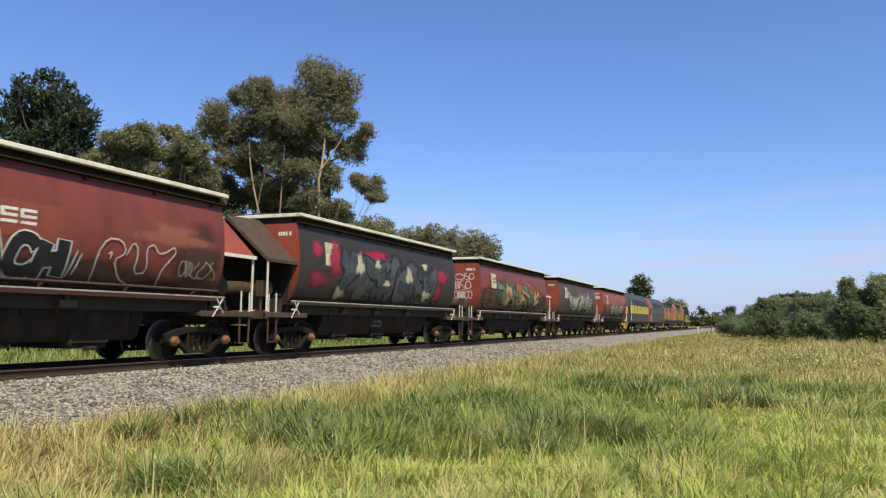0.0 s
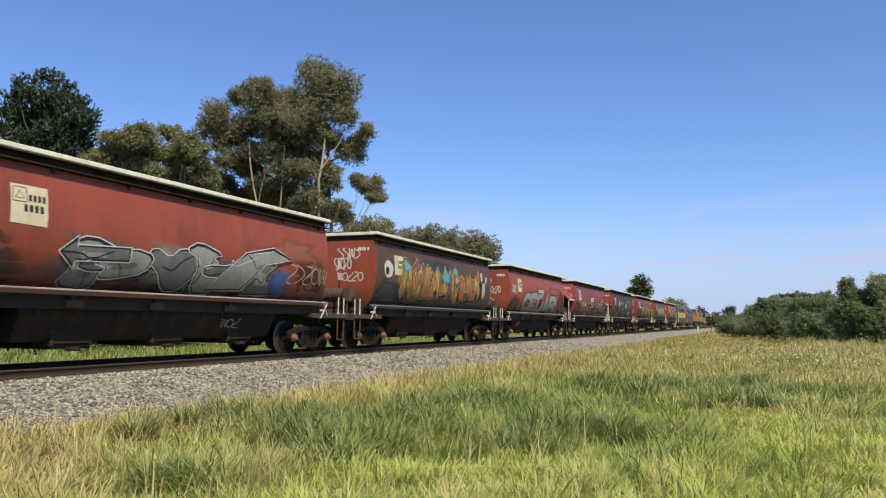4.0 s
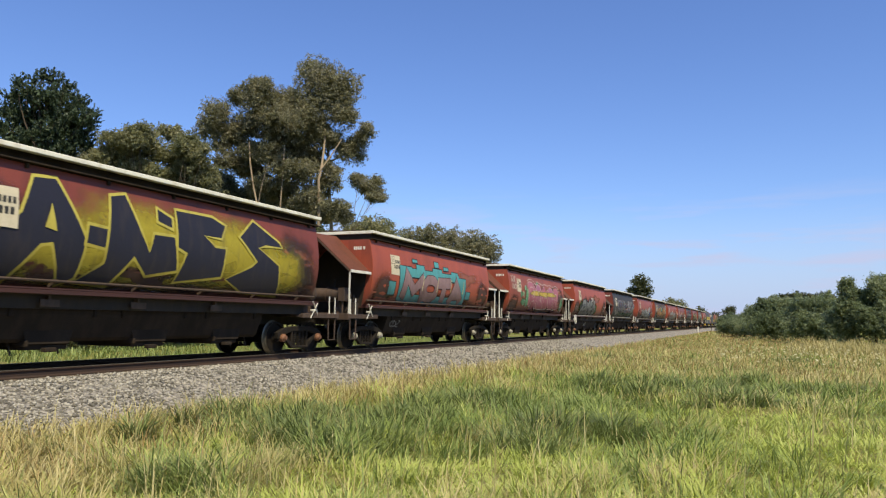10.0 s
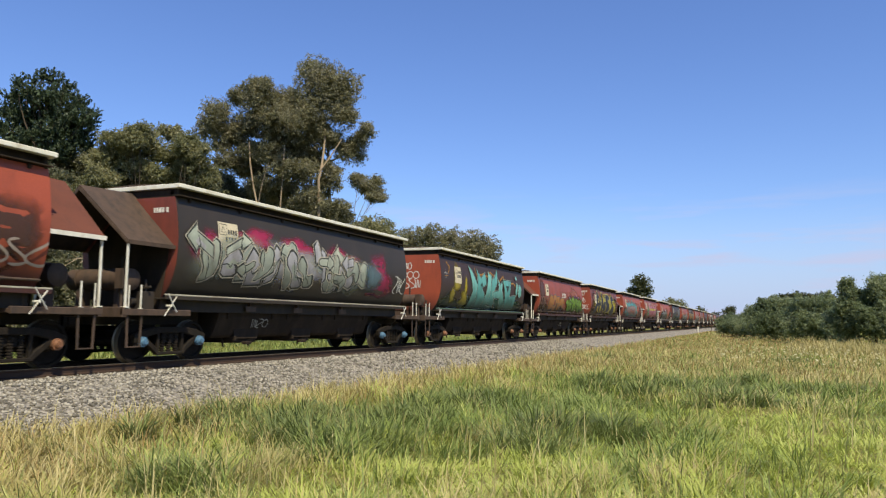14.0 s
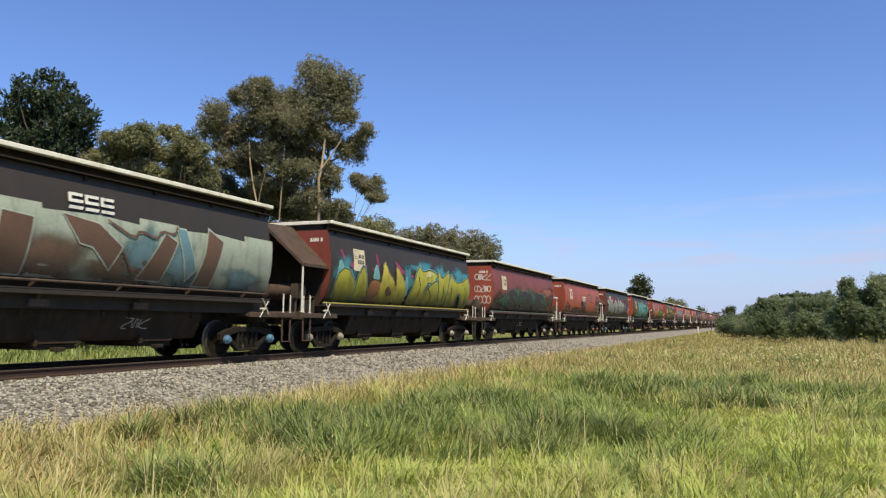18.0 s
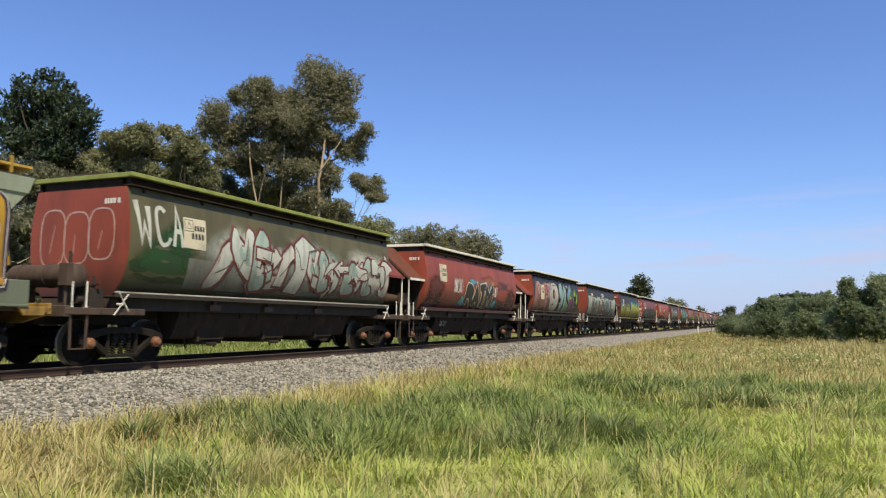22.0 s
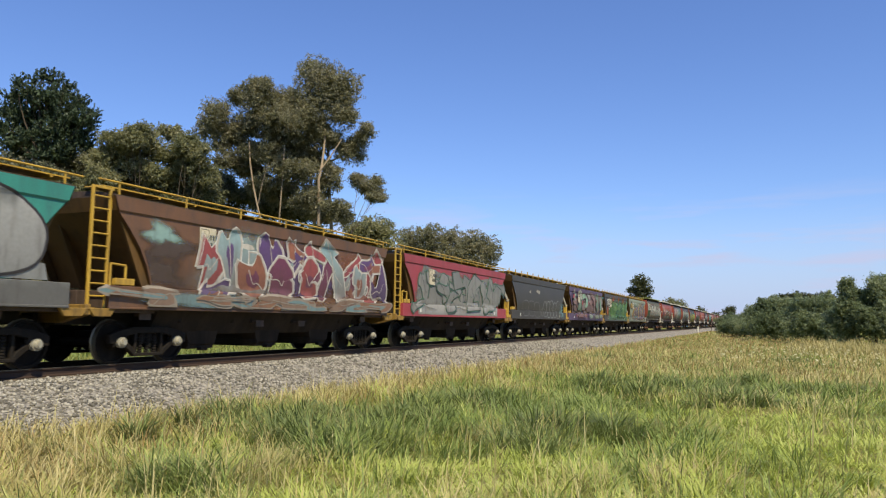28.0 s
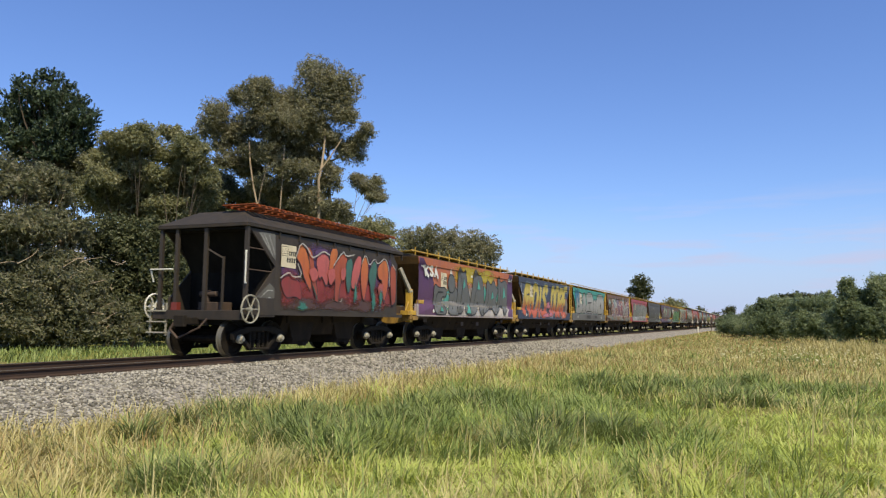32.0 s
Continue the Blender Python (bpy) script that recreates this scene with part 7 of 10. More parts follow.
    p.strokes([[(2.85, 3.15), (3.05, 3.25), (3.5, 3.08)], [(2.9, 2.9), (3.4, 2.98), (3.7, 2.86)], [(4.8, 2.9), (5.3, 2.7), (5.5, 2.45)], [(4.3, 2.5), (4.55, 2.55), (4.5, 2.2)], [(5.7, 2.95), (6.3, 2.97)], [(6.8, 2.95), (7.5, 3.07), (7.9, 2.9), (8.2, 2.5)], [(9.9, 3.05), (10.3, 2.9), (10.6, 2.6)], [(8.7, 2.85), (9.05, 2.88)]], 0.035, spray((0.52, 0.49, 0.46)), "graffiti_highlight")
    p.forms([[(0.75, 2.84), (1.27, 2.9), (1.15, 2.65), (0.74, 2.61)], [(3.43, 2.5), (3.82, 2.56), (3.8, 2.26), (3.51, 2.21)], [(5.64, 2.5), (5.98, 2.54), (5.8, 2.31), (5.61, 2.32)], [(8.55, 2.7), (8.85, 2.72), (8.75, 2.5)], [(1.48, 1.52), (1.86, 1.5), (2.0, 1.3)]], spray((0.46, 0.09, 0.11), (0.34, 0.06, 0.08)), spray((0.20, 0.05, 0.06)), 0.012)
    p.blobs([(3.2, 1.45, 1.1, 0.15), (4.6, 1.45, 0.6, 0.14)], spray((0.26, 0.13, 0.13)), 65, 0.2)
    p.blobs([(6.6, 1.42, 0.8, 0.18), (8.6, 1.4, 0.9, 0.18), (10.2, 1.45, 0.7, 0.16)], spray((0.22, 0.27, 0.21)), 66, 0.2)
    p.strokes([[(2.5, 1.6), (2.8, 1.4), (3.1, 1.6), (3.4, 1.38)], [(3.6, 1.6), (3.9, 1.4), (4.2, 1.6)], [(5.9, 1.6), (6.6, 1.55), (7.1, 1.4)], [(7.6, 1.6), (8.2, 1.35), (8.7, 1.6), (9.2, 1.36)]], 0.04, spray((0.33, 0.28, 0.25)))
    p.put("reflector", [[(1.93, 1.41), (2.13, 1.41), (2.13, 1.52), (1.93, 1.52)]], WHT)
    p.panel(2.2, 2.35, 0.5, 0.85)
    p.logo((10.9, 11.5, 2.9, 3.1), spray((0.12, 0.42, 0.46)))
    w, p = yellow_wagon(-313.24, "coal", "plain charcoal grain hopper wagon with white outline bubble tags")
    p.put("paint_tag", bubbles((6.2, 10.0, 1.22, 2.3), 5, 28, 0.03), spray((0.52, 0.54, 0.55)))
    p.put("paint_tag", bubbles((2.0, 5.4, 1.22, 2.2), 3, 29, 0.03), spray((0.22, 0.22, 0.22)))
    p.tag((5.4, 6.1, 1.3, 1.9), 4, 30, spray((0.25, 0.25, 0.24)))
    p.tag((10.1, 11.1, 1.2, 2.2), 6, 31, spray((0.26, 0.46, 0.50)), 0.025)
    p.put("paint_patch", [[(3.2, 2.6), (3.5, 2.55), (3.45, 2.75)], [(4.6, 2.7), (5.3, 2.55), (5.4, 2.75), (4.8, 2.8)]], spray((0.42, 0.38, 0.32)))
    w, p = yellow_wagon(-325.99, "crimson", "crimson grain hopper wagon with grey letters shaded black", "ladder")
    p.put("graffiti_patch", [[(1.3, 1.2), (10.4, 1.2), (10.4, 2.2), (9.6, 3.0), (6.4, 2.7), (3.2, 2.9), (1.8, 3.1), (1.2, 2.2)]], spray((0.24, 0.235, 0.235), (0.28, 0.27, 0.26)))
    p.piece((1.2, 10.6, 1.25, 3.1), 8, [spray((0.26, 0.255, 0.25), (0.28, 0.27, 0.26)), spray((0.21, 0.21, 0.21), (0.26, 0.25, 0.24))], spray((0.05, 0.06, 0.055)), 64, 1.2, spray((0.08, 0.22, 0.14)), "grey letters shaded black and green")
    p.panel(2.2, 2.35, 0.5, 0.6)
    w, p = yellow_wagon(-339.0, "rust", "rusty brown grain hopper wagon with red, violet and pale blue graffiti", "ladder")
    p.blobs([(1.5, 2.5, 0.9, 0.35), (1.2, 1.9, 0.8, 0.3)], spray((0.10, 0.07, 0.06)), 4, 0.3)
    p.blobs([(1.3, 2.75, 0.5, 0.22)], spray((0.30, 0.45, 0.44)), 12, 0.4)
    p.panel(2.45, 2.3, 0.55, 0.75)
    p.put("graffiti_patch", [[(3.2, 2.3), (4.6, 2.5), (4.2, 3.0), (3.3, 2.75)]], spray((0.58, 0.53, 0.48)))
    p.piece((2.6, 11.3, 1.24, 3.25), 13, [spray((0.36, 0.08, 0.09), (0.22, 0.07, 0.06)), spray((0.30, 0.42, 0.46), (0.24, 0.18, 0.16)), spray((0.13, 0.07, 0.20), (0.10, 0.07, 0.12)), spray((0.34, 0.13, 0.08), (0.22, 0.10, 0.07)), spray((0.20, 0.05, 0.12), (0.14, 0.06, 0.07))], spray((0.50, 0.44, 0.40)), 65, 1.25, WHT, "red, violet and pale blue graffiti outlined in white")
    p.piece((1.0, 11.2, 1.18, 1.58), 9, [spray((0.24, 0.16, 0.12)), spray((0.18, 0.26, 0.28)), spray((0.26, 0.14, 0.09))], spray((0.30, 0.25, 0.21)), 66, 1.2)
    w, p = yellow_wagon(-351.67, "teal", "teal grain hopper wagon with huge silver bubble letters", "ladder", SILVER)
    p.put("graffiti_patch", [[(0.6, 2.75), (2.6, 2.6), (2.6, 3.1), (0.9, 3.2)]], spray((0.04, 0.14, 0.24)))
    p.put("graffiti_patch", [[(1.2, 1.61), (11.3, 1.61), (11.2, 1.9), (9.5, 2.1), (3.6, 2.1), (2.6, 2.6), (1.7, 2.4), (1.3, 2.0)]], spray((0.30, 0.30, 0.305)))
    chrome, tar = spray((0.38, 0.375, 0.38), (0.27, 0.265, 0.27)), spray((0.045, 0.04, 0.045))
    p.forms([[(0.95, 1.64), (1.3, 2.1), (1.05, 2.9), (1.5, 3.12), (2.7, 3.05), (3.2, 2.7), (2.9, 2.4), (3.35, 2.0), (2.9, 1.64)], [(3.35, 1.66), (3.3, 3.0), (3.7, 3.15), (4.15, 2.9), (4.2, 1.66)], [(4.35, 1.66), (4.3, 2.15), (4.6, 2.4), (4.35, 2.8), (4.7, 3.2), (6.5, 3.15), (7.0, 2.6), (6.9, 1.8), (6.4, 1.64)], [(7.0, 1.66), (7.0, 2.5), (7.35, 2.8), (7.7, 2.5), (8.05, 2.85), (8.4, 2.5), (8.4, 1.66), (7.9, 1.66), (7.72, 2.0), (7.55, 1.66)], [(8.45, 1.65), (8.35, 2.9), (8.8, 3.22), (10.4, 3.18), (11.2, 2.6), (11.1, 1.9), (10.4, 1.65)]], chrome, tar, 0.055, smooth=2, label="huge silver bubble letters outlined in black")
    p.put("graffiti_line", [[(4.85, 2.36), (6.2, 2.42), (6.2, 2.52), (4.85, 2.46)], [(5.5, 1.95), (5.62, 1.95), (5.62, 2.36), (5.5, 2.36)], [(4.6, 1.74), (6.3, 1.76), (6.2, 1.86), (4.7, 1.84)], [(9.4, 2.24), (10.0, 2.28), (10.0, 2.38), (9.4, 2.34)], [(9.65, 2.05), (9.77, 2.05), (9.77, 2.55), (9.65, 2.55)], [(1.6, 2.0), (2.1, 2.1), (1.6, 2.2)], [(2.0, 2.6), (2.4, 2.62), (2.4, 2.72), (2.0, 2.7)]], tar)
    p.strokes([[(1.35, 2.9), (1.8, 3.02), (2.6, 2.95)], [(3.45, 1.8), (3.42, 2.9)], [(4.6, 3.0), (5.4, 3.08), (6.4, 3.02)], [(7.1, 1.8), (7.1, 2.45), (7.35, 2.68)], [(8.5, 1.8), (8.48, 2.85), (8.85, 3.1), (10.2, 3.06)]], 0.05, spray((0.62, 0.61, 0.60)), "graffiti_highlight")
    p.blobs([(0.95, 2.9, 0.35, 0.5), (1.6, 2.9, 0.3, 0.5)], spray((0.05, 0.20, 0.36)), 14, 0.3)
    p.panel(2.2, 2.3, 0.55, 0.65)
    p.put("graffiti_outline", [[(4.3, 1.38), (4.6, 1.5), (5.7, 1.5), (5.7, 1.25), (4.6, 1.27)], [(7.3, 1.3), (8.2, 1.3), (8.2, 1.48), (7.3, 1.48)]], spray((0.06, 0.055, 0.055)))
    w, p = yellow_wagon(-364.3, "navy", "navy grain hopper wagon with yellow and red block letters")
    flame = spray((0.56, 0.44, 0.11), (0.42, 0.10, 0.05), 1.80, 2.25)
    for word, box in (("ROIS", (1.0, 5.9, 1.22, 3.10)), ("DORE", (6.7, 10.7, 1.30, 3.20))):
        p.word(word, box, [flame], spray((0.03, 0.02, 0.025)), 16, 0.05, 0.06, 0.22, 0.05, halo=spray((0.24, 0.33, 0.38)), label="tall yellow letters fading to red edged in pale blue", overlap=0.0, halo_width=0.05)
    p.blobs([(6.1, 1.95, 0.5, 0.22), (5.6, 1.36, 0.9, 0.13), (6.6, 1.45, 0.5, 0.16)], spray((0.55, 0.20, 0.27)), 9, 0.4, label="pink sprayed splashes")
    p.panel(2.2, 2.35, 0.5, 0.6)
    p.forms([[(10.3, 1.5), (10.25, 2.1), (10.5, 2.5), (10.8, 2.4), (10.95, 1.9), (10.8, 1.4)]], spray((0.26, 0.27, 0.22), (0.16, 0.12, 0.10)), spray((0.24, 0.05, 0.04)), 0.07, smooth=2, label="grey sprayed oval with a red rim")
    p.strokes([[(0.45, 2.6), (0.45, 3.1)], [(0.35, 2.88), (0.55, 2.88)], [(0.75, 2.3), (0.75, 2.65)], [(0.66, 2.48), (0.84, 2.48)]], 0.03, WHT, "paint_tag")
    w, p = yellow_wagon(-376.98, "sunset", "orange and purple grain hopper wagon with grey letters outlined in black", sill=spray((0.40, 0.33, 0.34)))
    p.put("graffiti_patch", [[(0.1, 1.19), (1.9, 1.19), (1.7, 1.45), (1.5, 1.6), (1.65, 2.1), (1.4, 2.7), (0.9, 3.0), (0.5, 3.34), (0.1, 3.34)], [(10.7, 1.19), (11.6, 1.19), (11.6, 3.34), (11.0, 3.34), (10.6, 2.3)]], spray((0.10, 0.045, 0.13), (0.12, 0.055, 0.12)), "purple sprayed ends")
    p.blobs([(5.6, 2.95, 2.2, 0.4), (7.6, 3.0, 1.4, 0.35)], spray((0.50, 0.40, 0.06), (0.52, 0.26, 0.04)), 41, 0.2, label="yellow sprayed clouding")
    p.put("graffiti_patch", [[(1.9, 1.19), (10.8, 1.19), (11.0, 1.6), (10.4, 2.0), (2.6, 2.0), (1.9, 1.75), (1.5, 1.6)]], spray((0.50, 0.46, 0.44), (0.44, 0.40, 0.39)), "pale grey sprayed ground")
    p.put("graffiti_patch", [[(3.0, 2.7), (3.2, 2.95), (3.28, 3.15), (3.4, 2.95), (3.7, 2.75)], [(8.4, 2.6), (8.6, 2.9), (8.75, 2.6)], [(5.6, 2.9), (5.75, 3.15), (5.9, 2.9)]], WHT)
    p.panel(2.2, 2.15, 0.6, 0.75)
    slate, teal = spray((0.115, 0.118, 0.125), (0.15, 0.152, 0.155)), spray((0.10, 0.36, 0.33))
    p.blobs([(5.2, 1.9, 3.4, 0.6)], spray((0.34, 0.31, 0.30)), 33, 0.2)
    p.blobs([(3.0, 1.8, 0.5, 0.4), (5.3, 1.7, 0.4, 0.4), (7.3, 2.2, 0.4, 0.4), (9.1, 2.3, 0.3, 0.4)], teal, 35, 0.25)
    p.forms([[(1.55, 1.25), (1.5, 1.9), (1.55, 2.4), (2.0, 2.25), (2.7, 2.3), (2.75, 1.95), (2.25, 1.95), (2.3, 1.6), (2.8, 1.4), (2.6, 1.22)], [(2.9, 1.22), (3.1, 1.7), (3.1, 2.1), (3.9, 2.4), (4.0, 1.7), (4.3, 1.22)], [(2.9, 2.5), (3.1, 2.85), (3.5, 2.85), (3.7, 2.5), (3.5, 2.15), (3.1, 2.15)], [(3.9, 1.3), (4.0, 2.4), (4.1, 3.28), (4.6, 3.0), (4.9, 3.2), (5.1, 2.4), (5.9, 1.25), (5.0, 1.22), (4.7, 1.9), (4.5, 1.3)], [(5.4, 1.22), (5.6, 2.1), (5.8, 2.6), (6.0, 3.32), (6.5, 3.0), (6.9, 3.05), (7.2, 2.4), (7.3, 1.3), (6.8, 1.22), (6.4, 2.0), (6.2, 1.3)], [(7.0, 1.22), (7.5, 2.0), (7.65, 2.95), (8.2, 2.6), (8.6, 2.95), (8.9, 2.6), (9.3, 2.5), (8.8, 1.95), (9.4, 1.6), (8.9, 1.22), (8.2, 1.7)], [(9.0, 1.25), (9.3, 2.2), (9.25, 3.25), (9.7, 2.8), (10.2, 3.0), (10.7, 2.9), (10.6, 2.3), (10.7, 1.6), (10.2, 1.22), (9.8, 1.9)]], slate, BLK, 0.05, smooth=1, label="grey interlocking letters outlined in black")
    p.strokes([[(4.2, 1.4), (4.5, 2.2), (4.4, 2.9)], [(5.9, 1.5), (6.1, 2.2), (6.4, 2.6)], [(7.4, 1.4), (7.9, 2.0), (7.8, 2.5)], [(9.4, 1.5), (9.6, 2.2), (9.6, 2.7)], [(1.7, 1.5), (1.75, 2.1), (2.4, 2.12)], [(3.3, 1.4), (3.5, 1.9)]], 0.04, BLK)
    p.forms([[(4.55, 2.3), (4.65, 2.8), (4.85, 2.5)], [(6.3, 2.4), (6.5, 2.85), (6.7, 2.4)], [(9.9, 2.1), (10.1, 2.7), (10.35, 2.2)], [(8.2, 2.0), (8.35, 2.4), (8.6, 2.1)], [(5.0, 1.3), (5.2, 1.7), (5.5, 1.3)], [(2.05, 1.35), (2.15, 1.55), (2.4, 1.35)]], teal, BLK, 0.02, smooth=0, label="teal inlaid patches")
    p.put("graffiti_fill", letters("KSA", (0.5, 1.85, 2.58, 3.12), -0.01, 74, -0.05, 0.1), WHT, "white brushed letters")
    p.logo((10.8, 11.4, 2.98, 3.12), WHT)
    p.strokes([[(0.2, 3.1), (0.3, 3.0), (0.45, 3.12), (0.4, 2.95)]], 0.05, WHT, "paint_tag")


def wagon_last():
    """The last wagon: flat-sided, open end platform under a hipped roof, orange roof walkway."""
    w = new("grain_hopper_wagon")
    tagged(w, "drab brown end hopper wagon with red graffiti and open rear platform", "hopper wagon", "grain train wagons")
    n, y0, y1 = 8.8, 1.25, 8.45
    body = BODY["drab"]
    side = [(1.40, 3.28), (1.40, 1.12)]
    s = Shape()
    s.prism([(1.28, 3.25), (y1 - 0.35, 3.25), (y1, 2.9), (y1, 1.15), (1.28, 1.15)], -1.40, 1.40, "x")
    part("hull", s.mesh("hull", bevel=0.01), body, w)
    for r in (1.36, -1.40):
        wing = Shape().prism([(0.16, 3.25), (1.28, 3.25), (1.28, 2.33)], r, r + 0.04, "x").prism([(1.28, 2.33), (1.28, 1.15), (0.42, 1.15), (0.42, 1.46)], r, r + 0.04, "x")
        part("side_wing", wing.mesh("side_wing"), body, w)
    bracket = Shape().box((-0.03, -0.02, 3.1), (0.03, 0.02, 3.34)).mesh("eave_bracket")
    for i in range(9):
        for r in (1, -1):
            part("eave_bracket", bracket, STEEL_DARK, w, at=pose(r * 1.41, 1.4 + i * 0.92, 0))
    s = Shape()
    for r in (1, -1):
        s.box((r * 1.36, 0.0, 3.28), (r * 1.46, n, 3.37))
    s.box((-1.4, 0.0, 3.28), (1.4, 0.08, 3.37)).box((-1.4, n - 0.08, 3.28), (1.4, n, 3.37))
    part("roof_edge", s.mesh("roof_edge", bevel=0.008), STEEL_DARK, w)
    s = Shape().add([(-1.46, 0.0, 3.37), (1.46, 0.0, 3.37), (1.46, n, 3.37), (-1.46, n, 3.37), (-0.75, 0.75, 3.80), (0.75, 0.75, 3.80), (0.75, n - 0.3, 3.80), (-0.75, n - 0.3, 3.80)], [(0, 1, 5, 4), (1, 2, 6, 5), (2, 3, 7, 6), (3, 0, 4, 7), (4, 5, 6, 7), (3, 2, 1, 0)])
    part("roof", s.mesh("roof"), STEEL_DARK, w, "dark grey hipped roof")
    orange = surface("orange_red_walkway", (0.36, 0.085, 0.025), 0.6, var=0.25, dirt=(0.10, 0.04, 0.02), dirt_amount=0.7, scale=2.0)
    s = Shape()
    for x in (0.25, 0.7, 1.15):
        s.bar((x, 0.6, 3.90), (x, n - 0.1, 3.90), 0.05, 0.06)
    for i in range(28):
        y = 0.65 + i * 0.29
        s.bar((0.18, y, 3.93), (1.22, y, 3.93), 0.2, 0.02)
    part("roof_walkway", s.mesh("roof_walkway"), orange, w, "orange-red slatted roof walkway")
    for i in range(6):
        part("walkway_foot", Shape().bar((0.45, 0, 3.76), (1.15, 0, 3.86), 0.05, 0.05).mesh("walkway_foot"), orange, w, at=pose(0, 1.0 + i * 1.45, 0))
    for x in (-1.38, -0.85, 0.1, 1.38):
        part("end_post", Shape().box((x - 0.05, 0.06, 1.1), (x + 0.05, 0.14, 3.3)).mesh("end_post"), body, w)
    part("end_brace", Shape().bar((0.12, 0.1, 2.75), (0.5, 0.3, 2.5), 0.04).bar((0.5, 0.3, 2.55), (0.5, 0.3, 1.15), 0.05).mesh("end_brace"), body, w)
    # near-black colour puts the platform's shade into its end sheet and ceiling
    shade_black = surface("shade_dark_end_sheet", (0.010, 0.009, 0.009), 0.9, dirt=(0.025, 0.023, 0.021), dirt_amount=0.5, scale=1.5, spec=0.1)
    part("inner_slope", Shape().prism([(0.55, 3.27), (0.60, 3.27), (1.26, 2.2), (1.26, 1.1), (1.20, 1.1), (1.20, 2.2)], -1.35, 1.35, "x").mesh("inner_slope"), shade_black, w, "inner end sheet coloured black for shade")
    part("platform_ceiling", Shape().box((-1.35, 0.1, 3.22), (1.35, 0.6, 3.27)).mesh("platform_ceiling"), shade_black, w)
    part("deck", Shape().box((-1.42, -0.05, 1.0), (1.42, 1.3, 1.1)).box((-1.42, -0.1, 0.92), (1.42, 0.02, 1.16)).mesh("deck", bevel=0.01), STEEL_DARK, w)
    part("side_sill", Shape().box((1.36, 0.0, 1.06), (1.43, n, 1.17)).box((-1.43, 0.0, 1.06), (-1.36, n, 1.17)).mesh("side_sill"), body, w)
    for z in (2.2, 2.75):
        part("hand_rail", Shape().tube((1.38, 0.1, z), (1.38, 1.5, z - 0.02), 0.016).mesh("hand_rail"), BROWN_STEEL, w)
    part("hand_rail", Shape().tube((1.44, 0.0, 1.85), (1.44, 0.0, 2.65), 0.02).tube((1.44, 0, 2.65), (1.4, 0.1, 2.65), 0.02).tube((1.44, 0, 1.85), (1.4, 0.1, 1.85), 0.02).mesh("hand_rail"), WHITE, w)
    part("hand_rail", Shape().tube((-1.62, -0.02, 2.22), (-0.88, -0.02, 2.22), 0.02).tube((-1.62, -0.02, 2.22), (-1.62, 0.1, 1.9), 0.02).mesh("hand_rail"), WHITE, w)
    part("brake_wheel", M["handwheel"], BEARING, w, at=pose(1.52, 0.14, 1.20) @ Matrix.Diagonal((1, 1.15, 1.15, 1)))
    part("brake_wheel", M["handwheel"], WHITE, w, at=pose(-1.55, 0.1, 1.25) @ Matrix.Diagonal((1, 1.1, 1.1, 1)))
    steps = part("end_steps", Shape().bar((-1.5, -0.06, 0.5), (-1.5, -0.06, 1.35), 0.04).bar((-0.98, -0.06, 0.5), (-0.98, -0.06, 1.35), 0.04).mesh("end_steps"), BEARING, w)
    for z in (0.56, 0.84, 1.12):
        part("tread", Shape().box((-1.56, -0.14, z), (-0.95, -0.02, z + 0.035)).mesh("tread"), BEARING, steps)
    part("end_lamp", Shape().box((-0.8, -0.1, 1.16), (-0.62, 0.05, 1.36)).mesh("end_lamp"), RED_LAMP, w, "dark red tail lamp box")
    part("brake_hose", Shape().tube((-0.55, -0.12, 1.0), (-0.7, -0.2, 0.66), 0.03).tube((-0.7, -0.2, 0.66), (-0.4, -0.25, 0.45), 0.03).tube((-0.4, -0.25, 0.45), (0.25, -0.22, 0.72), 0.025).tube((0.25, -0.22, 0.72), (0.4, -0.12, 0.95), 0.025).mesh("brake_hose"), BROWN_STEEL, w)
    part("brake_gear", Shape().box((-0.5, 0.55, 1.1), (0.3, 0.95, 1.38)).tube((-0.35, 0.7, 1.38), (-0.35, 0.7, 1.7), 0.1).tube((-0.55, 0.7, 1.6), (0.0, 0.7, 1.6), 0.08).mesh("brake_gear", bevel=0.015), BROWN_STEEL, w)
    part("coupler", M["coupler_b"], CASTING, w)
    part("coupler", M["coupler_b"], CASTING, w, at=TURN(n + 0.25))
    part("hopper_skirt", Shape().prism([(0.95, 1.1), (0.7, 0.5), (-0.7, 0.5), (-0.95, 1.1)], 2.4, 7.0).mesh("hopper_skirt"), UNDER, w)
    for y in (3.4, 5.8):
        part("hopper_chute", M["hopper"], UNDER, w, at=pose(0, y, -0.1))
    part("centre_sill", Shape().box((-0.3, 0.0, 0.78), (0.3, n, 1.05)).mesh("centre_sill"), STEEL_DARK, w)
    for yc in (1.15, n - 1.15):
        bogie(w, yc, 0.84, BEARING)
    hitch(w, -387.11)
    p = Painter(w, C_SIDE)
    p.put("graffiti_patch", [[(0.5, 3.18), (1.22, 3.2), (1.27, 2.5), (1.1, 2.62)], [(0.5, 1.22), (1.05, 1.9), (1.27, 1.75), (1.27, 1.22)]], spray((0.16, 0.155, 0.15), (0.12, 0.11, 0.10)), "grey sprayed streaks")
    p.strokes([[(0.6, 3.15), (1.0, 2.75)], [(0.75, 3.15), (1.15, 2.6)], [(0.95, 3.15), (1.24, 2.65)], [(0.6, 1.3), (0.9, 1.7), (1.2, 1.7)], [(0.8, 1.3), (1.0, 1.55), (1.2, 1.4)]], 0.03, spray((0.36, 0.35, 0.34)))
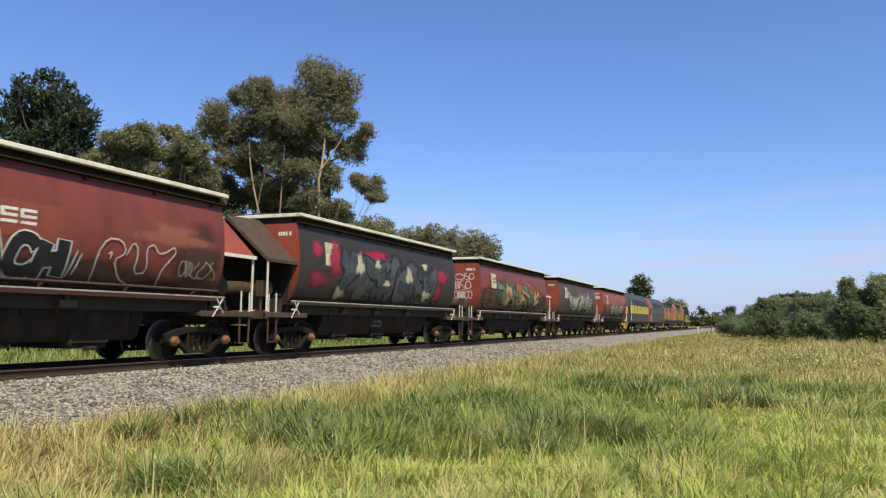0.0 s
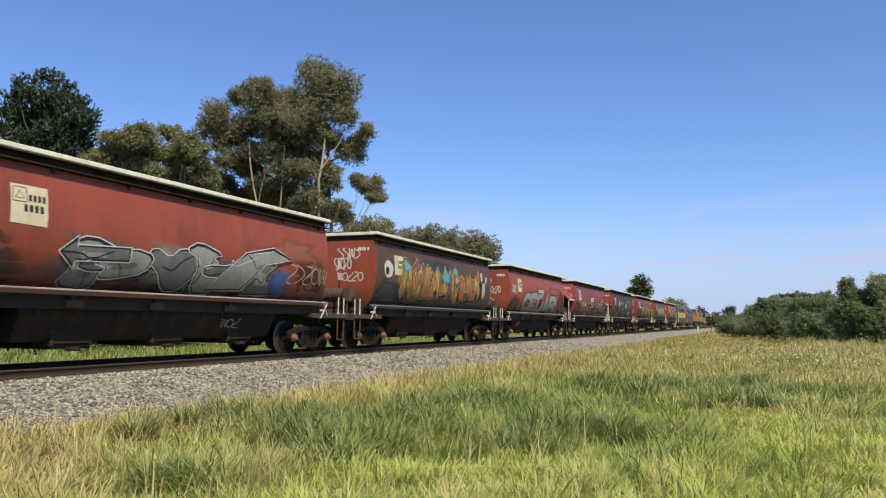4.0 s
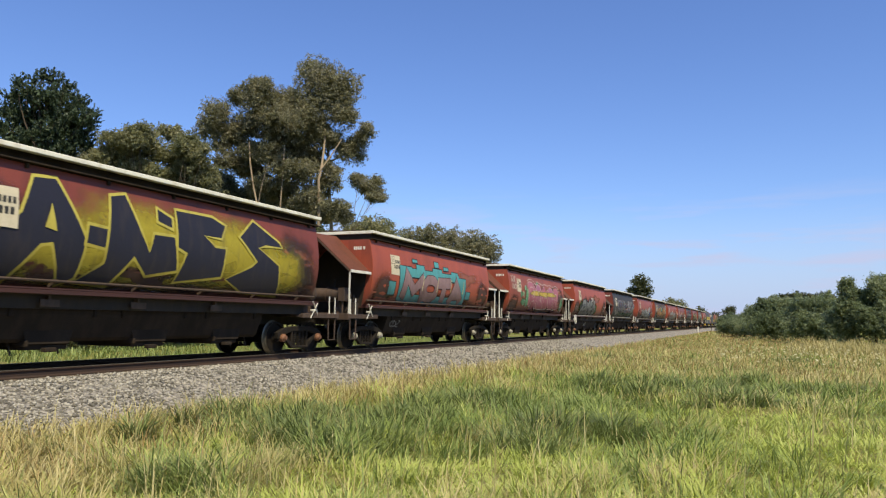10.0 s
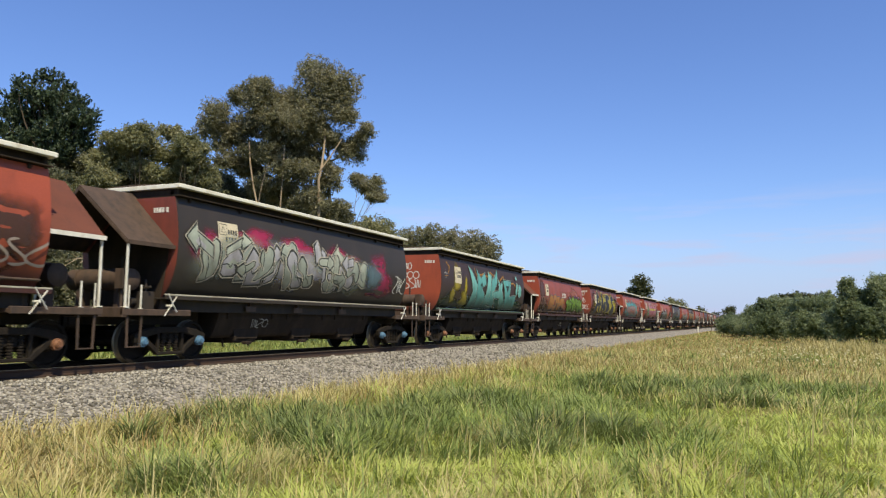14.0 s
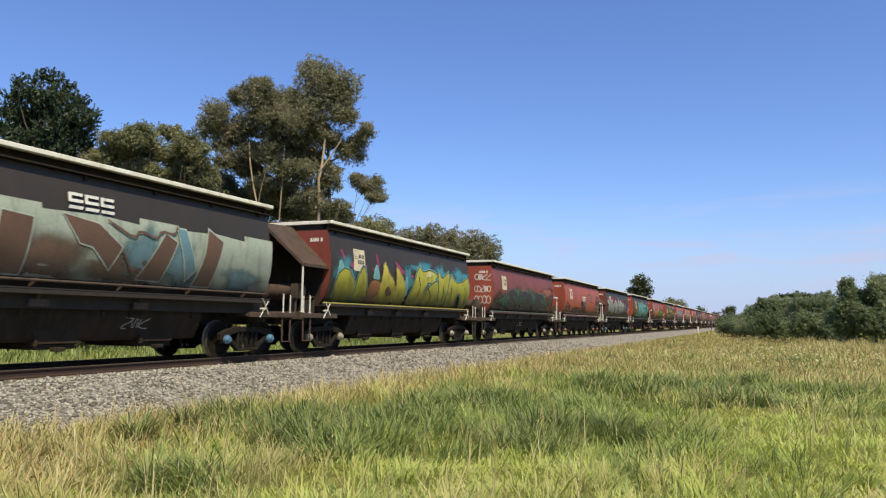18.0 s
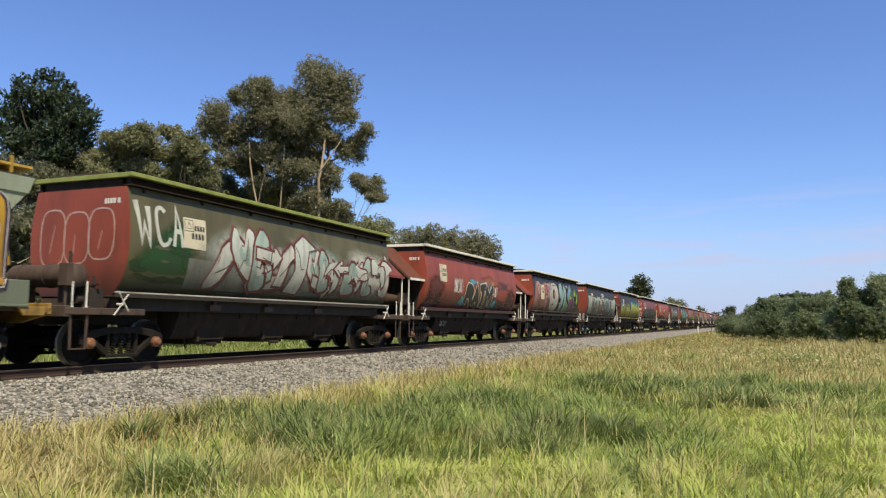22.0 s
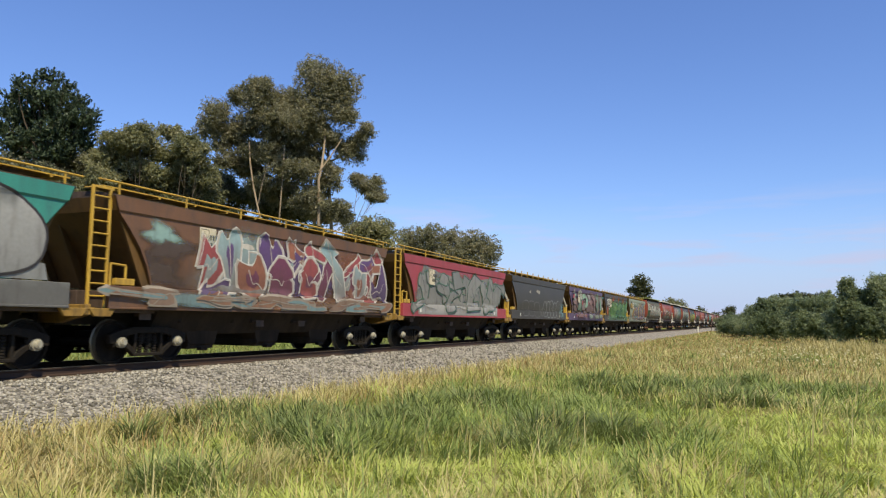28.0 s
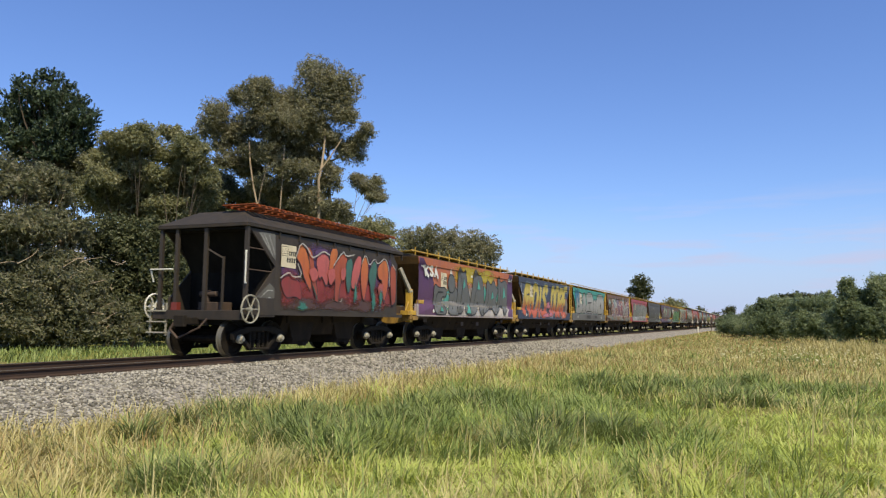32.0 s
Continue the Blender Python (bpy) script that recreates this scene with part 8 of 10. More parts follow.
    red, coral, orange_p, rust, plum, teal = spray((0.34, 0.05, 0.05), (0.24, 0.05, 0.055)), spray((0.52, 0.13, 0.13), (0.38, 0.09, 0.09)), spray((0.54, 0.16, 0.05), (0.40, 0.08, 0.06)), spray((0.42, 0.10, 0.05), (0.28, 0.06, 0.05)), spray((0.11, 0.06, 0.16)), spray((0.06, 0.17, 0.15), (0.05, 0.09, 0.085))
    p.blobs([(3.4, 2.7, 1.1, 0.4), (6.4, 2.4, 1.2, 0.5), (7.8, 2.5, 0.4, 0.5), (1.9, 2.2, 0.5, 0.3)], plum, 5)
    p.blobs([(2.1, 1.8, 0.8, 0.45), (3.4, 1.8, 1.0, 0.5), (4.8, 1.8, 1.1, 0.5), (6.2, 1.8, 1.0, 0.45), (7.4, 1.8, 0.6, 0.5)], red, 8, 0.3)
    p.blobs([(2.7, 1.38, 0.8, 0.18), (4.4, 1.4, 0.9, 0.2), (6.2, 1.4, 0.9, 0.2)], spray((0.10, 0.055, 0.055)), 9, 0.3)
    p.panel(1.5, 2.34, 0.68, 0.62)
    black, line = spray((0.05, 0.035, 0.04)), spray((0.46, 0.43, 0.42))
    p.forms([[(3.07, 2.96), (3.79, 3.04), (3.74, 2.85), (3.2, 2.72)], [(1.46, 2.01), (1.83, 2.18), (2.4, 1.98), (2.5, 1.45), (2.2, 1.6), (1.74, 1.52)]], [plum, red], black, 0.02)
    p.forms([[(2.15, 2.7), (2.35, 3.05), (2.62, 2.95), (2.85, 2.48), (2.98, 1.7), (2.6, 2.1), (2.44, 2.46)], [(2.7, 3.06), (3.0, 2.82), (3.1, 2.3), (3.35, 1.5), (2.9, 2.1), (2.85, 2.6)], [(3.15, 2.74), (3.55, 2.92), (3.85, 2.81), (3.9, 2.3), (3.75, 1.9), (3.5, 2.25), (3.35, 2.1)], [(3.95, 3.06), (4.35, 3.1), (4.25, 2.59), (4.1, 2.0), (3.85, 2.3)], [(4.1, 2.55), (4.64, 3.02), (4.95, 2.8), (4.8, 2.4), (4.5, 2.1), (4.4, 1.3), (4.2, 1.6), (4.25, 2.1)], [(4.85, 2.75), (5.2, 2.9), (5.25, 2.3), (5.0, 1.7), (4.85, 2.2)], [(5.25, 2.6), (5.55, 2.99), (5.8, 2.96), (5.71, 2.45), (5.4, 1.9), (5.15, 2.0)], [(5.75, 2.6), (6.02, 3.06), (6.25, 2.7), (6.2, 2.2), (6.0, 1.5), (5.8, 2.0)], [(6.25, 2.4), (6.6, 2.95), (6.85, 2.75), (6.75, 2.2), (6.5, 1.6), (6.4, 2.1)], [(6.85, 2.7), (7.4, 3.05), (7.67, 2.65), (7.6, 2.0), (7.35, 1.5), (7.25, 2.3), (6.95, 2.35)], [(7.8, 2.8), (8.2, 2.86), (8.25, 1.7), (8.0, 1.3), (7.85, 2.0)]], [orange_p, rust, coral, orange_p, rust, teal, coral, orange_p, teal, orange_p, rust], black, 0.035, None, 1, "red, coral and orange graffiti with pale outlines")
    p.forms([[(2.75, 2.35), (3.1, 2.45), (3.3, 2.2), (3.0, 2.0)], [(3.75, 2.4), (4.15, 2.5), (4.2, 2.2), (3.9, 1.95)], [(4.5, 2.5), (4.8, 2.55), (4.75, 2.2), (4.55, 2.15)], [(6.9, 2.1), (7.3, 2.2), (7.25, 1.8), (7.0, 1.75)]], coral, rust, 0.02)
    p.strokes([[(2.1, 2.65), (2.33, 3.09), (2.65, 2.98), (2.9, 2.7), (3.15, 2.78), (3.5, 2.96), (3.85, 2.86)], [(4.05, 2.55), (4.6, 3.06), (4.8, 2.9), (5.3, 3.0)], [(5.75, 2.75), (6.02, 3.1), (6.28, 2.7), (6.6, 3.0), (6.85, 2.8), (7.4, 3.1), (7.7, 2.65), (7.72, 2.1)], [(1.42, 2.05), (1.8, 2.24), (2.0, 2.1), (2.45, 2.15), (2.2, 2.5)], [(4.4, 1.2), (4.6, 1.6)], [(7.9, 2.9), (8.2, 2.7)]], 0.04, line, "graffiti_halo")
    p.strokes([[(3.0, 1.9), (3.3, 1.4), (3.4, 1.2)], [(5.4, 1.9), (5.3, 1.4)], [(6.7, 1.9), (6.5, 1.3)], [(7.2, 2.0), (7.0, 1.4)]], 0.05, teal)
    p.blobs([(2.5, 1.32, 0.25, 0.12), (5.4, 1.8, 0.1, 0.3), (6.6, 1.6, 0.14, 0.35), (7.1, 1.7, 0.12, 0.3)], spray((0.05, 0.19, 0.17)), 11, 0.3)
    p.put("reflector", [[(4.75, 1.34), (4.93, 1.34), (4.93, 1.5), (4.75, 1.5)]], WHT)


C_SIDE = [(1.402, 3.25), (1.402, 2.4), (1.402, 1.15)]
RED_LAMP = surface("dark_red_lamp_box", (0.16, 0.03, 0.025), 0.4)


# ---- locomotives at the head ----
LOCO = {
    "grey": surface("loco_grey_paint", (0.052, 0.053, 0.055), 0.5, var=0.2, dirt=(0.05, 0.045, 0.04), dirt_amount=0.5),
    "yellow": surface("loco_yellow_paint", (0.52, 0.38, 0.04), 0.5, var=0.12, dirt=(0.25, 0.18, 0.05), dirt_amount=0.4),
    "red": surface("loco_red_paint", (0.30, 0.065, 0.045), 0.5, var=0.15, dirt=(0.15, 0.05, 0.035), dirt_amount=0.4),
    "sand": surface("loco_sand_paint", (0.26, 0.15, 0.055), 0.5, var=0.25, dirt=(0.09, 0.06, 0.04), dirt_amount=0.5),
    "rose": surface("loco_faded_red_paint", (0.36, 0.14, 0.11), 0.55, var=0.25, dirt=(0.16, 0.07, 0.05), dirt_amount=0.5),
    "dark": surface("loco_dark_paint", (0.030, 0.029, 0.027), 0.5, var=0.2, dirt=(0.06, 0.045, 0.035), dirt_amount=0.4),
}


def loco(y, length, kind, label):
    w = new("diesel_locomotive")
    tagged(w, label, "locomotive", "diesel locomotives")
    L = length
    if kind in ("streamlined", "dark streamlined"):
        lead = kind == "streamlined"
        side = [(1.42, 1.1), (1.45, 1.6), (1.45, 3.0), (1.30, 3.6), (0.85, 4.0), (0.0, 4.12)]
        prof = side + [(-x, z) for x, z in side[-2::-1]]
        part("body", Shape().prism(prof, 1.2, L - 1.2).mesh("body", bevel=0.03), LOCO["grey"], w)
        for sgn, ya, yb in ((1, 0.15, 1.2), (-1, L - 0.15, L - 1.2)):
            nose = [(x * 0.86, 1.1 + (z - 1.1) * 0.78) for x, z in prof]
            s = Shape().add([(x, ya, z) for x, z in nose] + [(x, yb, z) for x, z in prof], [(i, (i + 1) % len(prof), len(prof) + (i + 1) % len(prof), len(prof) + i) for i in range(len(prof))] + [tuple(range(len(prof))), tuple(range(len(prof), 2 * len(prof)))])
            part("nose", s.mesh("nose", bevel=0.02), LOCO["grey" if lead else "red"], w)
            part("nose_band", Shape().box((-1.28, ya - sgn * 0.02, 1.9), (1.28, ya + sgn * 0.05, 2.5)).mesh("nose_band"), LOCO["yellow"], w)
            part("roof_cap", Shape().prism([(1.34, 3.45), (0.88, 4.04), (0.0, 4.16), (-0.88, 4.04), (-1.34, 3.45)], min(yb, L / 2), max(yb, L / 2)).mesh("roof_cap", bevel=0.02), LOCO["dark"], w)
            part("door_edge", Shape().box((1.45, yb, 1.2), (1.465, yb + sgn * 0.16, 3.1)).mesh("door_edge"), WHITE, w)
            part("windscreen", Shape().box((-1.1, min(yb, yb - sgn * 0.25), 3.0), (1.1, max(yb, yb - sgn * 0.25), 3.55)).mesh("windscreen"), GLASSY, w)
        part("side_band", Shape().box((1.45, 0.6, 1.95), (1.462, L - 1.4, 2.75)).mesh("side_band"), LOCO["yellow" if lead else "grey"], w, "broad yellow side band" if lead else "")
        part("side_band", Shape().box((1.464, L * 0.90, 1.2), (1.474, L * 0.95, 3.2)).mesh("side_band"), LOCO["red"], w, "red upright stripe")
        for i in range(6):
            part("side_grille", Shape().box((1.40, 2.8 + i * 1.5, 2.95), (1.47, 4.0 + i * 1.5, 3.35)).mesh("side_grille"), LOCO["dark"], w)
        for i in range(5):
            part("side_window", Shape().tube((1.44, 3.4 + i * 1.9, 2.45), (1.475, 3.4 + i * 1.9, 2.45), 0.2, 14).mesh("side_window"), GLASSY, w)
    else:
        c = LOCO[kind]
        part("body", Shape().box((-0.95, 0.6, 1.45), (0.95, L - 5.2, 3.55)).mesh("body", bevel=0.06), c, w)
        part("cab", Shape().prism([(1.45, 1.4), (1.45, 3.2), (1.1, 3.95), (-1.1, 3.95), (-1.45, 3.2), (-1.45, 1.4)], L - 5.2, L - 2.6).mesh("cab", bevel=0.05), LOCO[{"rose": "rose", "sand": "sand"}.get(kind, "dark")], w)
        part("hood_roof", Shape().box((-0.98, 0.55, 3.2), (0.98, L - 5.15, 3.6)).mesh("hood_roof", bevel=0.05), LOCO["dark"], w)
        for i in range(7):
            part("hood_door", Shape().box((0.94, 1.0 + i * (L - 6.6) / 7, 1.6), (0.975, 0.75 + (i + 1) * (L - 6.6) / 7, 3.1)).mesh("hood_door", bevel=0.01), c if i % 3 else LOCO["dark"], w)
        part("cab_roof", Shape().prism([(1.2, 3.7), (1.05, 4.02), (-1.05, 4.02), (-1.2, 3.7)], L - 5.3, L - 2.5).mesh("cab_roof", bevel=0.03), LOCO["dark"], w)
        part("nose", Shape().box((-1.0, L - 2.6, 1.45), (1.0, L - 0.5, 2.7)).mesh("nose", bevel=0.1), c, w)
        for i in range(2):
            part("cab_window", Shape().box((1.40, L - 4.9 + i * 1.15, 2.6), (1.47, L - 4.0 + i * 1.15, 3.2)).mesh("cab_window"), GLASSY, w)
        part("running_board", Shape().box((-1.45, 0.3, 1.3), (1.45, L - 0.3, 1.45)).mesh("running_board"), LOCO["yellow" if kind == "dark" else "dark"], w)
        s = Shape().tube((1.42, 0.5, 2.4), (1.42, L - 5.3, 2.4), 0.025)
        for i in range(8):
            s.tube((1.42, 0.5 + i * (L - 5.9) / 7, 1.45), (1.42, 0.5 + i * (L - 5.9) / 7, 2.4), 0.02)
        part("hand_rail", s.mesh("hand_rail"), LOCO["yellow"], w)
        for i in range(3):
            part("roof_fan", Shape().tube((0, 1.8 + i * 2.2, 3.5), (0, 1.8 + i * 2.2, 3.8), 0.6, 16).mesh("roof_fan"), LOCO["dark"], w)
        part("exhaust", Shape().box((-0.3, L * 0.45, 3.5), (0.3, L * 0.45 + 0.7, 3.95)).mesh("exhaust"), LOCO["dark"], w)
    part("underframe", Shape().box((-1.35, 0.2, 0.95), (1.35, L - 0.2, 1.3)).mesh("underframe", bevel=0.02), STEEL_DARK, w)
    part("fuel_tank", Shape().box((-1.25, L * 0.38, 0.35), (1.25, L * 0.62, 0.98)).mesh("fuel_tank", bevel=0.08), STEEL_DARK, w)
    part("pilot", Shape().prism([(-1.3, 1.1), (1.3, 1.1), (1.1, 0.35), (-1.1, 0.35)], 0.0, 0.25).mesh("pilot"), LOCO["yellow"], w)
    part("pilot", Shape().prism([(-1.3, 1.1), (1.3, 1.1), (1.1, 0.35), (-1.1, 0.35)], L - 0.25, L).mesh("pilot"), LOCO["yellow"], w)
    for yc in (3.2, L - 3.2):
        bogie(w, yc, 0.86, BEARING)
    hitch(w, y)


def locomotives():
    loco(74.6, 15.4, "streamlined", "grey and yellow streamlined diesel locomotive")
    loco(90.2, 15.4, "dark streamlined", "dark grey and red streamlined diesel locomotive")
    loco(105.8, 17.4, "rose", "faded red hood diesel locomotive with worn dark roof")
    loco(123.4, 12.4, "sand", "sand-coloured hood diesel locomotive")
    loco(136.0, 12.4, "dark", "black and yellow hood diesel locomotive")


def skirt_tag(k, u, seed):
    """A quick white mark on the dark hopper skirt of one wagon."""
    for stroke in scrawl((u, u + 0.7, 0.72, 0.96), 3, seed, 0.02):
        line = [(q[0], q[1]) for q in stroke] + [(stroke[-1][3], stroke[-1][2])]
        me = Shape().add([(0.988 - (1.0 - v) * 0.40, a, v) for pair in line for a, v in pair], [(2 * i, 2 * i + 1, 2 * i + 3, 2 * i + 2) for i in range(len(stroke))])
        part("paint_tag", me.mesh("paint_tag"), WHT, TRAIN[k][0])


locomotives()
wagons_ahead()
wagons_first()
wagons_second()
wagons_third()
for k, (u, seed) in enumerate(((5.2, 3), (2.6, 5), (7.4, 8), (5.0, 9), (2.3, 12), (6.5, 14), (3.3, 17), (5.6, 20), (7.2, 22), (2.5, 25))):
    skirt_tag(8 + 2 * k, u, seed)
wagons_yellow()
wagon_last()


# ---- ground, track and plants ----
GROUND_Z = -0.62


def rolling(x, y):
    """The paddock's gentle unevenness; level near the formation."""
    d = abs(x)
    k = min(1.0, max(0.0, (d - 4.0) / 4.0))
    return GROUND_Z + k * (0.13 * noise.noise(Vector((x * 0.42, y * 0.42, 0))) + 0.10 * noise.noise(Vector((x * 0.09, y * 0.09, 5))))


def earth_material():
    m = bpy.data.materials.new("paddock_turf")
    m.use_nodes = True
    n, link = m.node_tree.nodes, m.node_tree.links.new
    b = n["Principled BSDF"]
    tc = n.new("ShaderNodeTexCoord")
    a = n.new("ShaderNodeTexNoise")
    a.inputs["Scale"].default_value = 0.22
    a.inputs["Detail"].default_value = 6.0
    link(tc.outputs["Object"], a.inputs["Vector"])
    ramp = n.new("ShaderNodeValToRGB")
    e = ramp.color_ramp.elements
    e[0].position, e[0].color = 0.30, (0.18, 0.22, 0.04, 1)
    e[1].position, e[1].color = 0.70, (0.34, 0.28, 0.11, 1)
    mid = e.new(0.5)
    mid.color = (0.26, 0.26, 0.06, 1)
    link(a.outputs["Fac"], ramp.inputs[0])
    c = n.new("ShaderNodeTexNoise")
    c.inputs["Scale"].default_value = 9.0
    c.inputs["Detail"].default_value = 6.0
    link(tc.outputs["Object"], c.inputs["Vector"])
    mul = n.new("ShaderNodeMix")
    mul.data_type, mul.blend_type = "RGBA", "MULTIPLY"
    mul.inputs[0].default_value = 0.7
    link(ramp.outputs[0], mul.inputs[6])
    link(c.outputs["Fac"], mul.inputs[7])
    link(mul.outputs[2], b.inputs["Base Color"])
    b.inputs["Roughness"].default_value = 0.95
    b.inputs["Specular IOR Level"].default_value = 0.1
    bp = n.new("ShaderNodeBump")
    bp.inputs["Strength"].default_value = 0.6
    bp.inputs["Distance"].default_value = 0.08
    link(c.outputs["Fac"], bp.inputs["Height"])
    link(bp.outputs[0], b.inputs["Normal"])
    return m


def gravel_material(name, lo, hi, scale):
    """Crushed stone: cells of differing grey-tan with relief."""
    m = bpy.data.materials.new(name)
    m.use_nodes = True
    n, link = m.node_tree.nodes, m.node_tree.links.new
    b = n["Principled BSDF"]
    tc = n.new("ShaderNodeTexCoord")
    v = n.new("ShaderNodeTexVoronoi")
    v.inputs["Scale"].default_value = scale
    link(tc.outputs["Object"], v.inputs["Vector"])
    sep = n.new("ShaderNodeSeparateColor")
    link(v.outputs["Color"], sep.inputs[0])
    ramp = n.new("ShaderNodeValToRGB")
    e = ramp.color_ramp.elements
    e[0].position, e[0].color = 0.0, (*lo, 1)
    e[1].position, e[1].color = 1.0, (*hi, 1)
    link(sep.outputs[0], ramp.inputs[0])
    link(ramp.outputs[0], b.inputs["Base Color"])
    b.inputs["Roughness"].default_value = 0.9
    b.inputs["Specular IOR Level"].default_value = 0.2
    bp = n.new("ShaderNodeBump")
    bp.inputs["Strength"].default_value = 1.0
    bp.inputs["Distance"].default_value = 0.04
    bp.invert = True
    link(v.outputs["Distance"], bp.inputs["Height"])
    link(bp.outputs[0], b.inputs["Normal"])
    return m


def island_material(name, cols, rough=0.8, spread=0.35, patch=0.4, through_light=0.0):
    """Leaves, blades and stones: a colour for each piece, drifting in patches over the ground."""
    m = bpy.data.materials.new(name)
    m.use_nodes = True
    n, link = m.node_tree.nodes, m.node_tree.links.new
    b = n["Principled BSDF"]
    geo = n.new("ShaderNodeNewGeometry")
    tc = n.new("ShaderNodeTexCoord")
    nz = n.new("ShaderNodeTexNoise")
    nz.inputs["Scale"].default_value = patch
    nz.inputs["Detail"].default_value = 3.0
    link(tc.outputs["Object"], nz.inputs["Vector"])
    mixf = n.new("ShaderNodeMix")
    mixf.inputs[0].default_value = spread
    link(nz.outputs["Fac"], mixf.inputs[2])
    link(geo.outputs["Random Per Island"], mixf.inputs[3])
    ramp = n.new("ShaderNodeValToRGB")
    e = ramp.color_ramp.elements
    e[0].position, e[0].color = 0.25, (*cols[0], 1)
    e[1].position, e[1].color = 0.75, (*cols[-1], 1)
    for i, c in enumerate(cols[1:-1]):
        k = e.new(0.25 + 0.5 * (i + 1) / (len(cols) - 1))
        k.color = (*c, 1)
    link(mixf.outputs[0], ramp.inputs[0])
    link(ramp.outputs[0], b.inputs["Base Color"])
    b.inputs["Roughness"].default_value = rough
    b.inputs["Specular IOR Level"].default_value = 0.25
    if through_light:
        tr = n.new("ShaderNodeBsdfTranslucent")
        link(ramp.outputs[0], tr.inputs["Color"])
        mx = n.new("ShaderNodeMixShader")
        mx.inputs[0].default_value = through_light
        link(b.outputs[0], mx.inputs[1])
        link(tr.outputs[0], mx.inputs[2])
        link(mx.outputs[0], n["Material Output"].inputs["Surface"])
    return m


def bulk(name, verts, faces, material, label, category, kind="stuff"):
    """One mesh from arrays; faces all triangles or all quads."""
    verts, faces = np.asarray(verts, dtype=np.float32), np.asarray(faces, dtype=np.int32)
    me = bpy.data.meshes.new(name)
    k = faces.shape[1]
    me.vertices.add(len(verts))
    me.vertices.foreach_set("co", verts.ravel())
    me.loops.add(faces.size)
    me.loops.foreach_set("vertex_index", faces.ravel())
    me.polygons.add(len(faces))
    me.polygons.foreach_set("loop_start", np.arange(0, faces.size, k, dtype=np.int32))
    me.polygons.foreach_set("loop_total", np.full(len(faces), k, dtype=np.int32))
    me.update(calc_edges=True)
    me.materials.append(material)
    ob = new(name, me)
    return tagged(ob, label, category, kind=kind) if label else ob


def ground():
    xs = [-900, -300, -120, -60, -40] + [-30 + 1.0 * i for i in range(26)] + [-4.5, -4.0, -2.0, 0.0, 2.0, 4.0] + [4.6 + 0.6 * i for i in range(26)] + [21 + 2 * i for i in range(8)] + [45, 70, 130, 300, 900]
    ys = [-600, -200, -80, -40, -20] + [-12 + 0.75 * i for i in range(80)] + [50 + 3 * i for i in range(20)] + [115, 140, 180, 250, 400, 700, 1200, 2500]
    v = [(x, y, rolling(x, y)) for y in ys for x in xs]
    w = len(xs)
    f = [(j * w + i, j * w + i + 1, (j + 1) * w + i + 1, (j + 1) * w + i) for j in range(len(ys) - 1) for i in range(w - 1)]
    return bulk("ground", v, f, earth_material(), "green and straw-coloured paddock turf", "ground", "structure")


BALLAST = gravel_material("ballast_stone", (0.10, 0.09, 0.07), (0.38, 0.345, 0.275), 15.0)


def formation_z(x):
    """Height of the ballast: level crown, then the shoulder falls to the grass."""
    d = abs(x)
    return -0.17 if d < 1.95 else max(-0.66, -0.17 - (d - 1.95) * 0.195)


def ballast():
    rnd = random.Random(2)
    xs = [-4.6, -3.2, -2.2, -1.6, -0.8, 0.0, 0.8, 1.5, 1.95, 2.3, 2.7, 3.1, 3.5, 3.9, 4.3, 4.7]
    ys = [-60, -20] + [-4 + 0.5 * i for i in range(120)] + [60 + 8 * i for i in range(30)] + [350, 500, 900, 2400]
    v = [(x + 0.12 * noise.noise(Vector((x, y * 0.6, 1))) * (abs(x) > 3.6), y, formation_z(x) + 0.03 * noise.noise(Vector((x * 1.4, y * 1.4, 0)))) for y in ys for x in xs]
    w = len(xs)
    f = [(j * w + i, j * w + i + 1, (j + 1) * w + i + 1, (j + 1) * w + i) for j in range(len(ys) - 1) for i in range(w - 1)]
    bulk("ballast_bed", v, f, BALLAST, "grey-tan crushed stone railway ballast", "ballast", "structure")
    # loose stones on the side of the bed that is seen
    base = bmesh.new()
    bmesh.ops.create_icosphere(base, subdivisions=1, radius=1)
    bv = np.array([p.co[:] for p in base.verts])
    bf = np.array([[p.index for p in q.verts] for q in base.faces])
    base.free()
    rs = np.random.RandomState(4)
    N = 20000
    y = np.concatenate([rs.uniform(1.5, 18, 13000), rs.uniform(18, 46, N - 13000)])
    x = 1.15 + 3.2 * rs.rand(N) ** 0.9
    size = rs.uniform(0.016, 0.037, N) * np.where(y > 18, 1.35, 1.0)
    z = np.array([formation_z(a) for a in x]) + size * 0.35
    verts = np.empty((N, len(bv), 3))
    squash = rs.uniform(0.6, 1.35, (N, 1, 3))
    jit = 1 + rs.uniform(-0.28, 0.28, (N, len(bv), 1))
    ang = rs.uniform(0, 6.3, N)
    shape = bv[None] * jit * squash * size[:, None, None]
    verts[..., 0] = shape[..., 0] * np.cos(ang)[:, None] - shape[..., 1] * np.sin(ang)[:, None] + x[:, None]
    verts[..., 1] = shape[..., 0] * np.sin(ang)[:, None] + shape[..., 1] * np.cos(ang)[:, None] + y[:, None]
    verts[..., 2] = shape[..., 2] * 0.8 + z[:, None]
    faces = bf[None] + (np.arange(N) * len(bv))[:, None, None]
    stone = island_material("loose_ballast_stone", [(0.115, 0.104, 0.078), (0.24, 0.22, 0.168), (0.37, 0.34, 0.26)], 0.9, 0.8, 1.5)
    bulk("ballast_stones", verts.reshape(-1, 3), faces.reshape(-1, 3), stone, "loose crushed grey and tan ballast stones", "ballast")


